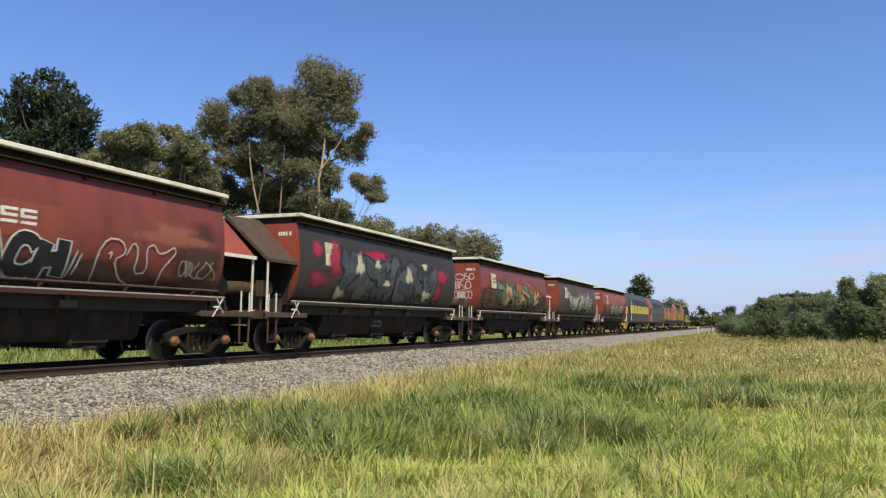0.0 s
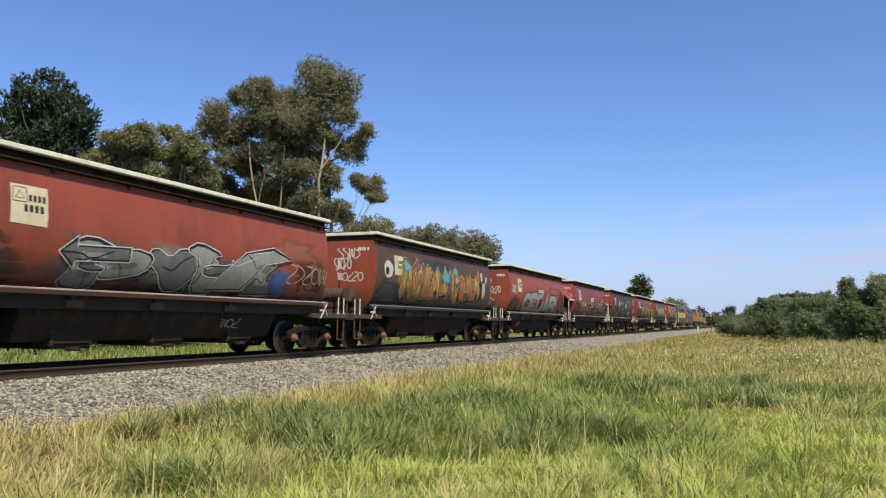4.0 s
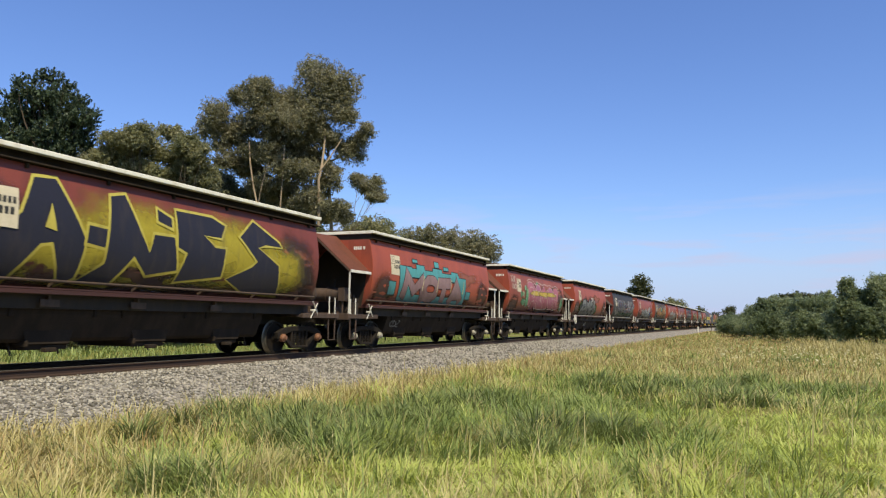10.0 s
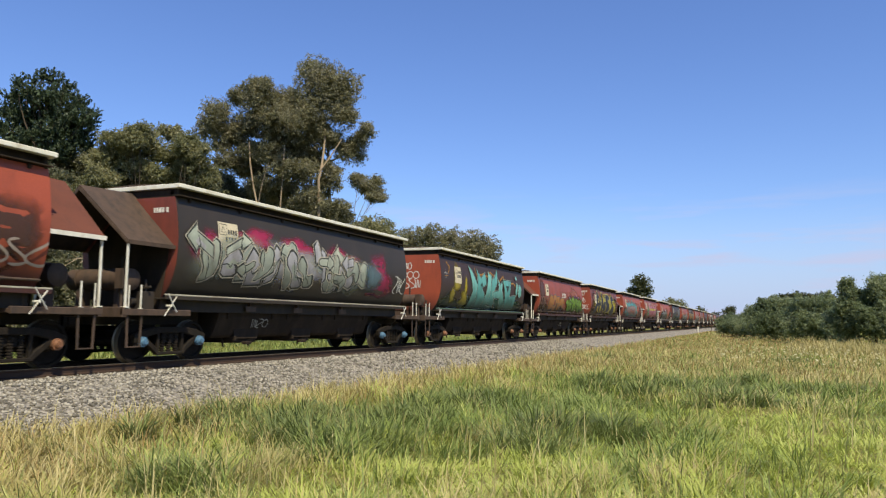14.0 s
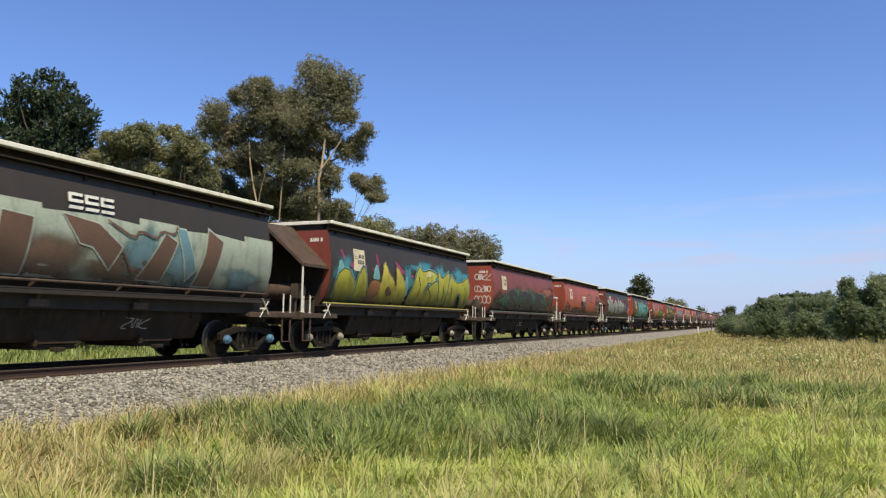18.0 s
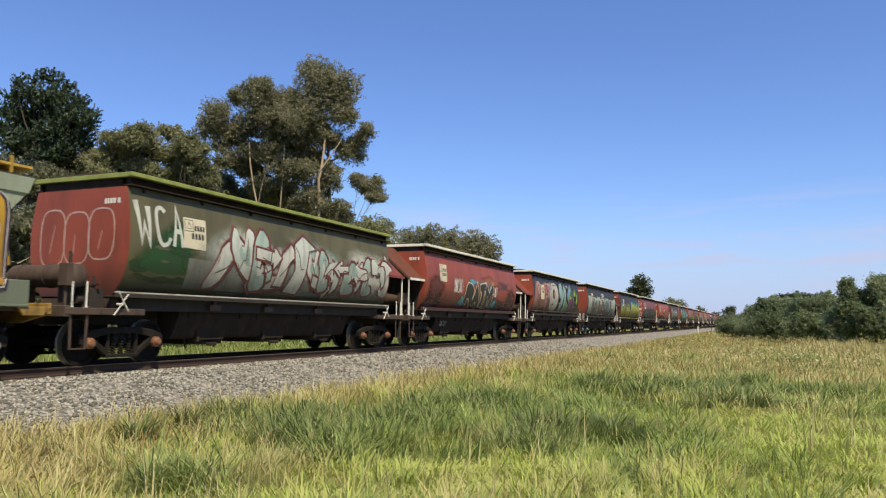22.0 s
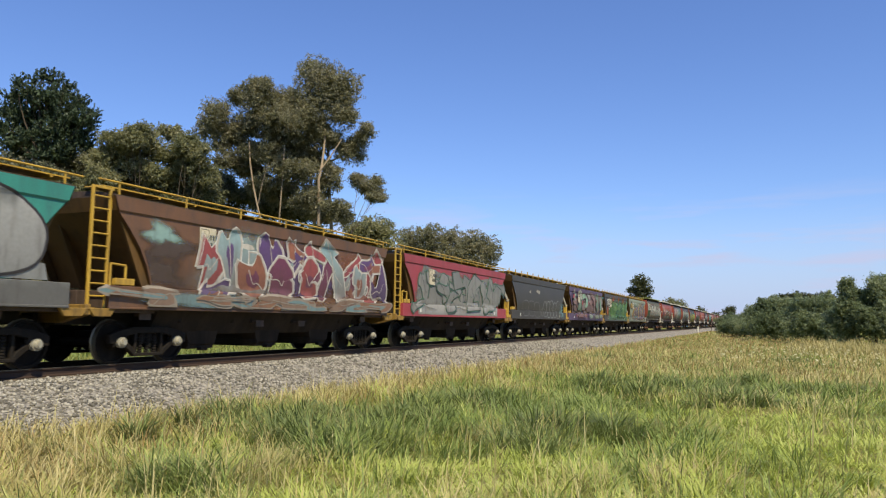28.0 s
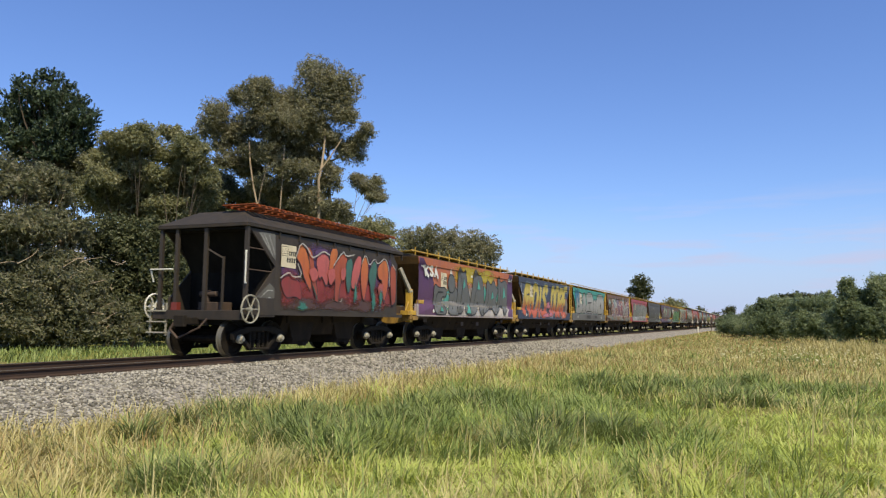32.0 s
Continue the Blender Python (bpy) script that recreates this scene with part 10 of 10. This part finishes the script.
def trees():
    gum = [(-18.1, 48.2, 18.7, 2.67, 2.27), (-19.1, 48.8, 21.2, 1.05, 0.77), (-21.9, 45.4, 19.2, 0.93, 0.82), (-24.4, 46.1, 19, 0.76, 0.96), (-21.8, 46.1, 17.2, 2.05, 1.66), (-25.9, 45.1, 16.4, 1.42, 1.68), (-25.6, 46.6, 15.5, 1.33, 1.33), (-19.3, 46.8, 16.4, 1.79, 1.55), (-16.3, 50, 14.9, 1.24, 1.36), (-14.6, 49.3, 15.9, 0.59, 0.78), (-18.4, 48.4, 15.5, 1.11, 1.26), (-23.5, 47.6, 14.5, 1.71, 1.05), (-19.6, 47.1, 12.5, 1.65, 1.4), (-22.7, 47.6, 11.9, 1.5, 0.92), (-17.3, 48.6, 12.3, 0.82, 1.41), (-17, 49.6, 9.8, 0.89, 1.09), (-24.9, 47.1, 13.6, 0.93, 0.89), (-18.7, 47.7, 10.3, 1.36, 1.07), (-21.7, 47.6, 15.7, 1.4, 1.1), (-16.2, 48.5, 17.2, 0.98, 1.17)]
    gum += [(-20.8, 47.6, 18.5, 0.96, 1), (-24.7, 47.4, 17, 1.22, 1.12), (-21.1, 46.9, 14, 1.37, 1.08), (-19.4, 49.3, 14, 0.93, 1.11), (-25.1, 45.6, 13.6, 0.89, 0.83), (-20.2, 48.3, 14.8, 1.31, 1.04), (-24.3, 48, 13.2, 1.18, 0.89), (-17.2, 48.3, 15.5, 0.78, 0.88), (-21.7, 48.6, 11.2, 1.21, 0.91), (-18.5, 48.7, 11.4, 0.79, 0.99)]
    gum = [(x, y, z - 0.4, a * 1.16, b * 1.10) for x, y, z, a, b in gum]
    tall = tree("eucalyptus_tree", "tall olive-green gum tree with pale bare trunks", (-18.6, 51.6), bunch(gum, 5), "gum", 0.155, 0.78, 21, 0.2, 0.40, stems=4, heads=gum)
    bare = random.Random(53)
    for p, q, r0 in (((-18.0, 47.7, 4.0), (-17.5, 47.2, 11.6), 0.14), ((-17.5, 47.2, 11.5), (-17.3, 47.6, 15.6), 0.10), ((-17.45, 47.2, 12.2), (-16.2, 48.3, 14.9), 0.06), ((-21.6, 46.4, 7.2), (-22.9, 45.6, 14.6), 0.08), ((-20.3, 46.2, 8.0), (-19.8, 45.9, 14.2), 0.06), ((-22.1, 46.0, 9.8), (-21.0, 45.6, 12.8), 0.05)):
        b = Shape()
        limb(b, p, q, r0, r0 * 0.7, 0.035, bare)
        part("trunk", b.mesh("trunk", smooth=True), BARK, tall)
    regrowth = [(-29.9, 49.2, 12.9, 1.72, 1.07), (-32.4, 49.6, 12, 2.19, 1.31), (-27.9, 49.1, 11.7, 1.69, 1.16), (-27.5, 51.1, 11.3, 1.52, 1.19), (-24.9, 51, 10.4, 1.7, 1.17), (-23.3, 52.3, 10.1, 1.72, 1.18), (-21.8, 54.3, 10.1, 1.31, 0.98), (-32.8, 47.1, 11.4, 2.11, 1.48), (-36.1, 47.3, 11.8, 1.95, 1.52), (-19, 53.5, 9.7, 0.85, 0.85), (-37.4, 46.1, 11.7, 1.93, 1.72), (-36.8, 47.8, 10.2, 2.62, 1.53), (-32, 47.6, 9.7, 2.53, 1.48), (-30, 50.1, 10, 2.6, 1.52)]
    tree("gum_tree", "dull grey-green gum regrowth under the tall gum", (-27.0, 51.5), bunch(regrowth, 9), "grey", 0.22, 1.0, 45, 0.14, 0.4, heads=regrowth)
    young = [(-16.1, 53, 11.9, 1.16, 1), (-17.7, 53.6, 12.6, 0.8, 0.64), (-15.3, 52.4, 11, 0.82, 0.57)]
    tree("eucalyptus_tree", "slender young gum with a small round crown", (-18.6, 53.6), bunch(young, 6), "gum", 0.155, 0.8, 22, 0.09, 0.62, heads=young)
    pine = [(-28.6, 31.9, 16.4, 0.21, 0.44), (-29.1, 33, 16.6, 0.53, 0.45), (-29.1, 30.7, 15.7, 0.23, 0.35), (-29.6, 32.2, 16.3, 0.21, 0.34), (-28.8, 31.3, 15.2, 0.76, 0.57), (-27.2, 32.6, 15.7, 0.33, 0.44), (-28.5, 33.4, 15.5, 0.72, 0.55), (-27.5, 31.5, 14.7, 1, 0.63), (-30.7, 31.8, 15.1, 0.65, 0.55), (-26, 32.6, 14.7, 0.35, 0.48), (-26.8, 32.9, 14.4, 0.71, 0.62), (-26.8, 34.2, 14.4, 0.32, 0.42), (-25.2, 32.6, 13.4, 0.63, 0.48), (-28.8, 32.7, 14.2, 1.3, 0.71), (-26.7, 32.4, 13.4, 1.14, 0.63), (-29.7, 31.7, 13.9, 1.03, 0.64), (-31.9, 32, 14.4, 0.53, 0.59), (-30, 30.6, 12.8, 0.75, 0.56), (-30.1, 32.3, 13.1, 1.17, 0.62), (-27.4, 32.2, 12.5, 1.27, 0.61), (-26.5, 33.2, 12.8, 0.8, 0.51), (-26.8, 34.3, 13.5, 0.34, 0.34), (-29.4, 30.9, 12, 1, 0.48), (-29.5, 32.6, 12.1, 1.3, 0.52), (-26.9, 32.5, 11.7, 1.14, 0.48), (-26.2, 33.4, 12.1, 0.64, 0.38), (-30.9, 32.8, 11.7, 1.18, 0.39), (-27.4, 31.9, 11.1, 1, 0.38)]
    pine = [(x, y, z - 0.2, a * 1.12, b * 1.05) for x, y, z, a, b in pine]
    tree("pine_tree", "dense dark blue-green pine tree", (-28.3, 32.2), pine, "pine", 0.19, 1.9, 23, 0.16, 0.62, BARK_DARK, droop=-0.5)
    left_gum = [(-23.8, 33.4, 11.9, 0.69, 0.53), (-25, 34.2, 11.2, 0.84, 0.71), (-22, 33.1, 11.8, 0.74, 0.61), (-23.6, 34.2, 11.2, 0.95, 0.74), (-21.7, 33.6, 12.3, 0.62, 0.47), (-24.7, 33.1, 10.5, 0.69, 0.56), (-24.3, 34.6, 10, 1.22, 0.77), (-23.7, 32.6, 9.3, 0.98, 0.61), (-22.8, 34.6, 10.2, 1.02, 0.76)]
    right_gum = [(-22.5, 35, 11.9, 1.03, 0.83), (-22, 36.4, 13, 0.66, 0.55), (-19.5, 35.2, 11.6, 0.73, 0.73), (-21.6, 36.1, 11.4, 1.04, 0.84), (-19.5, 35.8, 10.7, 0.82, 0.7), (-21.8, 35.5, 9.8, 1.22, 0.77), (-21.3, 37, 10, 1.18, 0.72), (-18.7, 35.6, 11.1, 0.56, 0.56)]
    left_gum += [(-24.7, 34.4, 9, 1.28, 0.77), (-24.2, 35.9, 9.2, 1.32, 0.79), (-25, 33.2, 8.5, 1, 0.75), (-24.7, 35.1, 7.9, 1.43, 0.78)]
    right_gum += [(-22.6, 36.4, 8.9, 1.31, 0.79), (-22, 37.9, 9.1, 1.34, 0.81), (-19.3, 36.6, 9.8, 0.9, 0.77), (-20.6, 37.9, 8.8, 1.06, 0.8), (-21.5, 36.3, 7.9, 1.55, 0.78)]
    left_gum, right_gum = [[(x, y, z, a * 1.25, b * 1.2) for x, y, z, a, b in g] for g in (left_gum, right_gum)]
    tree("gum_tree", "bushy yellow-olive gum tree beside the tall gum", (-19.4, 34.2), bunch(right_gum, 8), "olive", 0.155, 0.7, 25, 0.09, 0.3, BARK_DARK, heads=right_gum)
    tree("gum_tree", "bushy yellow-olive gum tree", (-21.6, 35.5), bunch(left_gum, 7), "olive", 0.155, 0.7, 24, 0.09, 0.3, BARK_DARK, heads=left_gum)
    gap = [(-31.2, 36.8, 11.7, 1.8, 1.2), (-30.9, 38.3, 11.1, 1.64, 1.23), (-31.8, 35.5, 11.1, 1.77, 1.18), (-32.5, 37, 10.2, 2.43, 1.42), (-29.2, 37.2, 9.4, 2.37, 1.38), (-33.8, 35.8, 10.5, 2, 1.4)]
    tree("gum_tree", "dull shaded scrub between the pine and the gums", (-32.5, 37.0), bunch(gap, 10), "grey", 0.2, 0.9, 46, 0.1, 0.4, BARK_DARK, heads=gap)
    wattle = [(-20.4, 24.4, 7.3, 1.4, 1.3), (-20.3, 26.2, 7.1, 1.4, 1.3), (-22.9, 24.4, 7.1, 1.4, 1.4), (-19.5, 24.5, 5.0, 1.9, 1.4), (-20.3, 27.3, 5.1, 1.5, 1.5), (-21.5, 23.9, 4.5, 1.7, 1.7), (-19.5, 25.3, 2.9, 2.2, 1.4), (-19.3, 27.3, 2.7, 1.5, 1.5), (-20.8, 24.5, 1.5, 1.9, 1.4), (-20.0, 26.4, 0.7, 2.0, 1.1), (-18.9, 27.6, 0.5, 1.5, 1.0), (-21.8, 25.4, 0.4, 2.2, 1.1), (-22.6, 27.0, 1.2, 2.4, 1.8), (-24.6, 25.6, 2.4, 2.6, 2.6), (-25.0, 28.0, 1.0, 2.4, 1.8), (-20.6, 28.4, 0.2, 1.5, 0.9), (-18.0, 23.5, 0.9, 1.6, 1.5), (-17.6, 26.0, 0.8, 1.6, 1.5), (-18.2, 24.8, 2.4, 1.6, 1.4), (-17.2, 28.2, 0.6, 1.4, 1.2), (-18.4, 27.0, 2.2, 1.4, 1.3), (-18.6, 21.6, 1.2, 1.6, 1.6)]
    thicket = tree("wattle_bush", "large grey-green wattle thicket with dead branches", (-20.2, 25.8), bunch(wattle, 51), "grey", 0.19, 0.75, 26, 0.16, 0.25, category="bush")
    stick = random.Random(52)
    for i in range(26):
        b = Shape()
        p = Vector((stick.uniform(-17.6, -16.4), stick.uniform(20.5, 28.5), stick.uniform(0.0, 4.2)))
        limb(b, p, p + Vector((stick.uniform(-0.2, 0.5), stick.uniform(-1.3, 1.3), stick.uniform(-0.3, 0.9))), 0.022, 0.008, 0.12, stick)
        part("dead_branch", b.mesh("dead_branch"), BARK, thicket, "bare grey dead branch")
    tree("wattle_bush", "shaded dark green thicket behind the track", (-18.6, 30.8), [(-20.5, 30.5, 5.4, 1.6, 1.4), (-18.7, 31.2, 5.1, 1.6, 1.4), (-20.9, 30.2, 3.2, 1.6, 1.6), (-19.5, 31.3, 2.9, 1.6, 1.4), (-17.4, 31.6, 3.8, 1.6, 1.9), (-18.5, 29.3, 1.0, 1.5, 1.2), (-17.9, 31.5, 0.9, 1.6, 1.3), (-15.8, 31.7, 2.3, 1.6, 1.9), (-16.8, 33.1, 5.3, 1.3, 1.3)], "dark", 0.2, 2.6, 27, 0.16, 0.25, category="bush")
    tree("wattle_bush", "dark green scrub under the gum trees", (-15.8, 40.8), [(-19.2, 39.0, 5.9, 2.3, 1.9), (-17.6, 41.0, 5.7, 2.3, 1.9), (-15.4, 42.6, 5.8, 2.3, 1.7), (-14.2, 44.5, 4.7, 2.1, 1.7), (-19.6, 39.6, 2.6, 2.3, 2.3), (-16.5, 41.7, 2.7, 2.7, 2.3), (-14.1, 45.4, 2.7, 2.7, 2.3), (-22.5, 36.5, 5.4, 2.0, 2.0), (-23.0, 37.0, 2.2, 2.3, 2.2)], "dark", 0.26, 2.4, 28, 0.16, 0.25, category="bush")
    tree("gum_tree", "small green gum tree further along the line", (-22.9, 65.8), [(-22.8, 65.2, 10.3, 2.1, 1.1), (-25.0, 66.1, 9.9, 1.8, 1.3), (-22.4, 67.4, 10.1, 1.4, 1.3), (-22.7, 65.7, 8.8, 2.9, 1.5), (-23.5, 66, 5.5, 3.0, 2.2), (-23.0, 66.5, 2.5, 3.0, 2.2)], "olive", 0.3, 1.4, 29, 0.22, 0.4)
    tree("gum_tree", "broad olive-brown clump of gum trees", (-25.6, 92.2), [(-31.1, 91.7, 12.1, 2.0, 2.0), (-27.5, 90.2, 12.3, 2.1, 1.8), (-25.2, 92.7, 12.0, 2.3, 1.7), (-21.3, 91.2, 11.2, 2.3, 1.7), (-19.2, 91.6, 10.2, 1.6, 1.9), (-29.4, 92.6, 10.1, 3.9, 2.4), (-23.3, 92.3, 9.2, 4.6, 2.3), (-27, 92, 5.5, 5.0, 2.8), (-21.5, 93, 4.5, 4.0, 2.6)], "gum", 0.25, 1.5, 30, 0.3, 0.35, stems=2)
    tree("gum_tree", "lone dark tree standing far down the line", (-29.0, 297.0), [(-28.6, 296.0, 16.9, 3.6, 3.1), (-31.5, 297.5, 13.8, 2.7, 1.8), (-26.8, 298.3, 13.8, 2.7, 2.2), (-29.1, 298.9, 11.6, 4.0, 2.2), (-29.1, 298.0, 8.0, 3.0, 2.2)], "dark", 0.8, 1.6, 31, 0.5, 0.3)
    tree("gum_tree", "low far tree behind the train", (-21.3, 338.3), [(-21.0, 338.1, 10.0, 4.0, 1.7), (-23.6, 339.1, 8.6, 3.5, 1.5), (-18.0, 335.8, 8.7, 3.4, 1.5), (-21, 338, 5.0, 4.5, 2.5)], "olive", 0.9, 1.5, 32, 0.4, 0.3)
    tree("gum_tree", "dark far tree at the end of the line", (0.2, 419.8), [(0.8, 421.0, 8.7, 2.7, 1.8), (-0.6, 421.1, 7.2, 3.0, 1.5), (0, 421, 4.0, 3.0, 2.0)], "dark", 1.0, 1.5, 33, 0.4, 0.3)
    hedge = [("low leafy green hedge bush where the paddock ends", (11.5, 93.0), [(9.9, 95.0, 0.5, 1.2, 0.8), (11.2, 94.6, 1.0, 1.4, 0.9), (12.6, 94.0, 1.6, 1.5, 1.0), (10.6, 94.0, 0.3, 1.6, 0.8), (12.4, 92.5, 0.5, 1.8, 0.9)])]
    hedge += [("leafy light green hedge bush", (14.6, 80.5), [(13.4, 81.0, 1.9, 1.3, 1.0), (14.6, 80.5, 2.5, 1.4, 1.0), (15.9, 80.0, 2.4, 1.3, 1.0), (13.6, 79.5, 0.5, 1.6, 0.9), (15.6, 79.0, 0.5, 1.8, 1.0)])]
    hedge += [("rounded mid-green hedge bush", (17.6, 72.0), [(16.4, 73.0, 2.0, 1.2, 1.0), (17.6, 72.0, 2.5, 1.3, 0.9), (18.9, 71.5, 2.3, 1.3, 1.1), (17.0, 71.0, 0.6, 1.6, 1.0), (19.0, 70.5, 0.5, 1.6, 1.0)])]
    hedge += [("tall ragged green bush with upright shoots", (20.8, 61.0), [(19.1, 60.3, 3.4, 0.45, 0.95), (19.3, 60.6, 2.2, 0.9, 1.0), (20.2, 61.5, 2.4, 1.0, 1.0), (20.9, 60.2, 3.3, 0.6, 0.95), (21.7, 60.6, 3.6, 0.7, 0.9), (22.8, 61.5, 3.6, 1.1, 1.2), (19.0, 61.0, 0.7, 1.3, 1.0), (20.8, 60.7, 0.9, 1.5, 1.1), (22.5, 60.7, 1.2, 1.6, 1.3)])]
    hedge += [("dark wood behind the hedge", (17.0, 139.0), [(12.6, 141.0, 2.4, 1.7, 0.9), (14.4, 140.0, 3.6, 1.6, 1.1), (16.2, 140.0, 4.5, 2.0, 1.2), (18.4, 139.5, 5.0, 2.2, 1.1), (20.8, 140.0, 5.2, 2.0, 1.0), (23.5, 139.0, 4.9, 2.2, 1.0), (15.0, 139.0, 2.2, 3.0, 1.6), (20.0, 139.0, 2.2, 3.6, 1.8)])]
    for i, (lab, base, clumps) in enumerate(hedge):
        wood = i == 4
        bushy = random.Random(70 + i)
        if not wood:
            clumps = [(x, y, z + 0.35 * (z < 1.0), a, b * (1.3 if z < 1.0 else 1.0)) for x, y, z, a, b in clumps]
            lo, hi = min(c[0] for c in clumps), max(c[0] for c in clumps)
            clumps += [(bushy.uniform(lo, hi), base[1] + bushy.uniform(-1.6, 0.0), bushy.uniform(0.6, 2.0 if i else 0.9), bushy.uniform(0.5, 0.9), bushy.uniform(0.5, 1.0 if i else 0.6)) for k in range(8)]
            clumps += [(bushy.uniform(lo, hi), base[1] + bushy.uniform(-0.5, 1.0), bushy.uniform(2.6, 3.3), 0.28, bushy.uniform(0.5, 0.8)) for k in range(5 if i else 0)]
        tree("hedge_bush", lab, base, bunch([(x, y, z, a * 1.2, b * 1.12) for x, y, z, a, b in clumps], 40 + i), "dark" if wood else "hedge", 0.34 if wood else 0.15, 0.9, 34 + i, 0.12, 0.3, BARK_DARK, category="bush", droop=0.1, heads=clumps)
    # low far woods closing the horizon
    rs = np.random.RandomState(77)
    far = []
    for i in range(110):
        x = rs.uniform(-420, 420)
        far.append((x, rs.uniform(620, 820), rs.uniform(1.0, 4.0), rs.uniform(5, 11), rs.uniform(2.5, 5.0)))
    for i in range(50):
        far.append((rs.uniform(-420, -60), rs.uniform(100, 600), rs.uniform(1.0, 4.0), rs.uniform(4, 8), rs.uniform(2.5, 5.5)))
        far.append((rs.uniform(45, 420), rs.uniform(150, 600), rs.uniform(1.0, 3.0), rs.uniform(4, 8), rs.uniform(2.0, 3.5)))
    far += [(-26.0 + 1.9 * i + rs.uniform(-1, 1), 450 + rs.uniform(-8, 8), rs.uniform(1.5, 4.0), rs.uniform(2.5, 4.0), rs.uniform(2.0, 3.2)) for i in range(14)] + [(-16.0, 450, 7.2, 3.0, 2.6), (-8.5, 455, 5.0, 2.6, 2.2)]
    v, f = crown(far, 1.8, 0.6, 78, 0.0)
    bulk("far_woods", v, f, LEAVES["dark"], "low dark green woods along the horizon", "woods")


def marker_posts():
    p = new("kilometre_post")
    tagged(p, "short white painted marker post beside the ballast", "post")
    part("shaft", Shape().box((-0.11, -0.06, -0.55), (0.11, 0.06, 0.42)).mesh("shaft", bevel=0.02), WHITE, p)
    part("cap", Shape().prism([(-0.12, 0.42), (0.12, 0.42), (0.0, 0.50)], -0.07, 0.07).mesh("cap"), WHITE, p)
    p.location = (3.3, 140.0, 0.0)
    q = new("trackside_pole")
    tagged(q, "thin grey pole beside the distant track", "pole")
    part("pole", Shape().tube((0, 0, -0.7), (0, 0, 2.6), 0.06, 8).mesh("pole"), BROWN_STEEL, q)
    part("pole_head", Shape().box((-0.12, -0.08, 2.5), (0.12, 0.08, 2.8)).mesh("pole_head"), WHITE, q)
    q.location = (4.2, 165.0, 0.0)


ground()
ballast()
track()
trees()
marker_posts()
grass()


def run(t):
    """How far the train has rolled after t seconds; it gathers speed slowly."""
    return 12.0 * t + 0.0175 * t * t


def motions():
    for ob, y in TRAIN:
        walk(ob, [(t, pose(0, y + run(t), 0)) for t in range(0, 33, 2)])
    # every wheel rolls without slip; alike axles share one turning path
    for axles in (FRONT_AXLES, REAR_AXLES):
        lead = {}
        for ax, d in axles:
            if d not in lead:
                walk(ax, [(i / FPS, pose(0, d, 0.447) @ Matrix.Rotation(-run(i / FPS) / 0.445, 4, "X")) for i in range(961)])
                lead[d] = ax.animation_data
            else:
                keys = ax.animation_data_create()
                ax.rotation_mode = "QUATERNION"
                keys.action = lead[d].action
                keys.action_slot = lead[d].action_slot


motions()
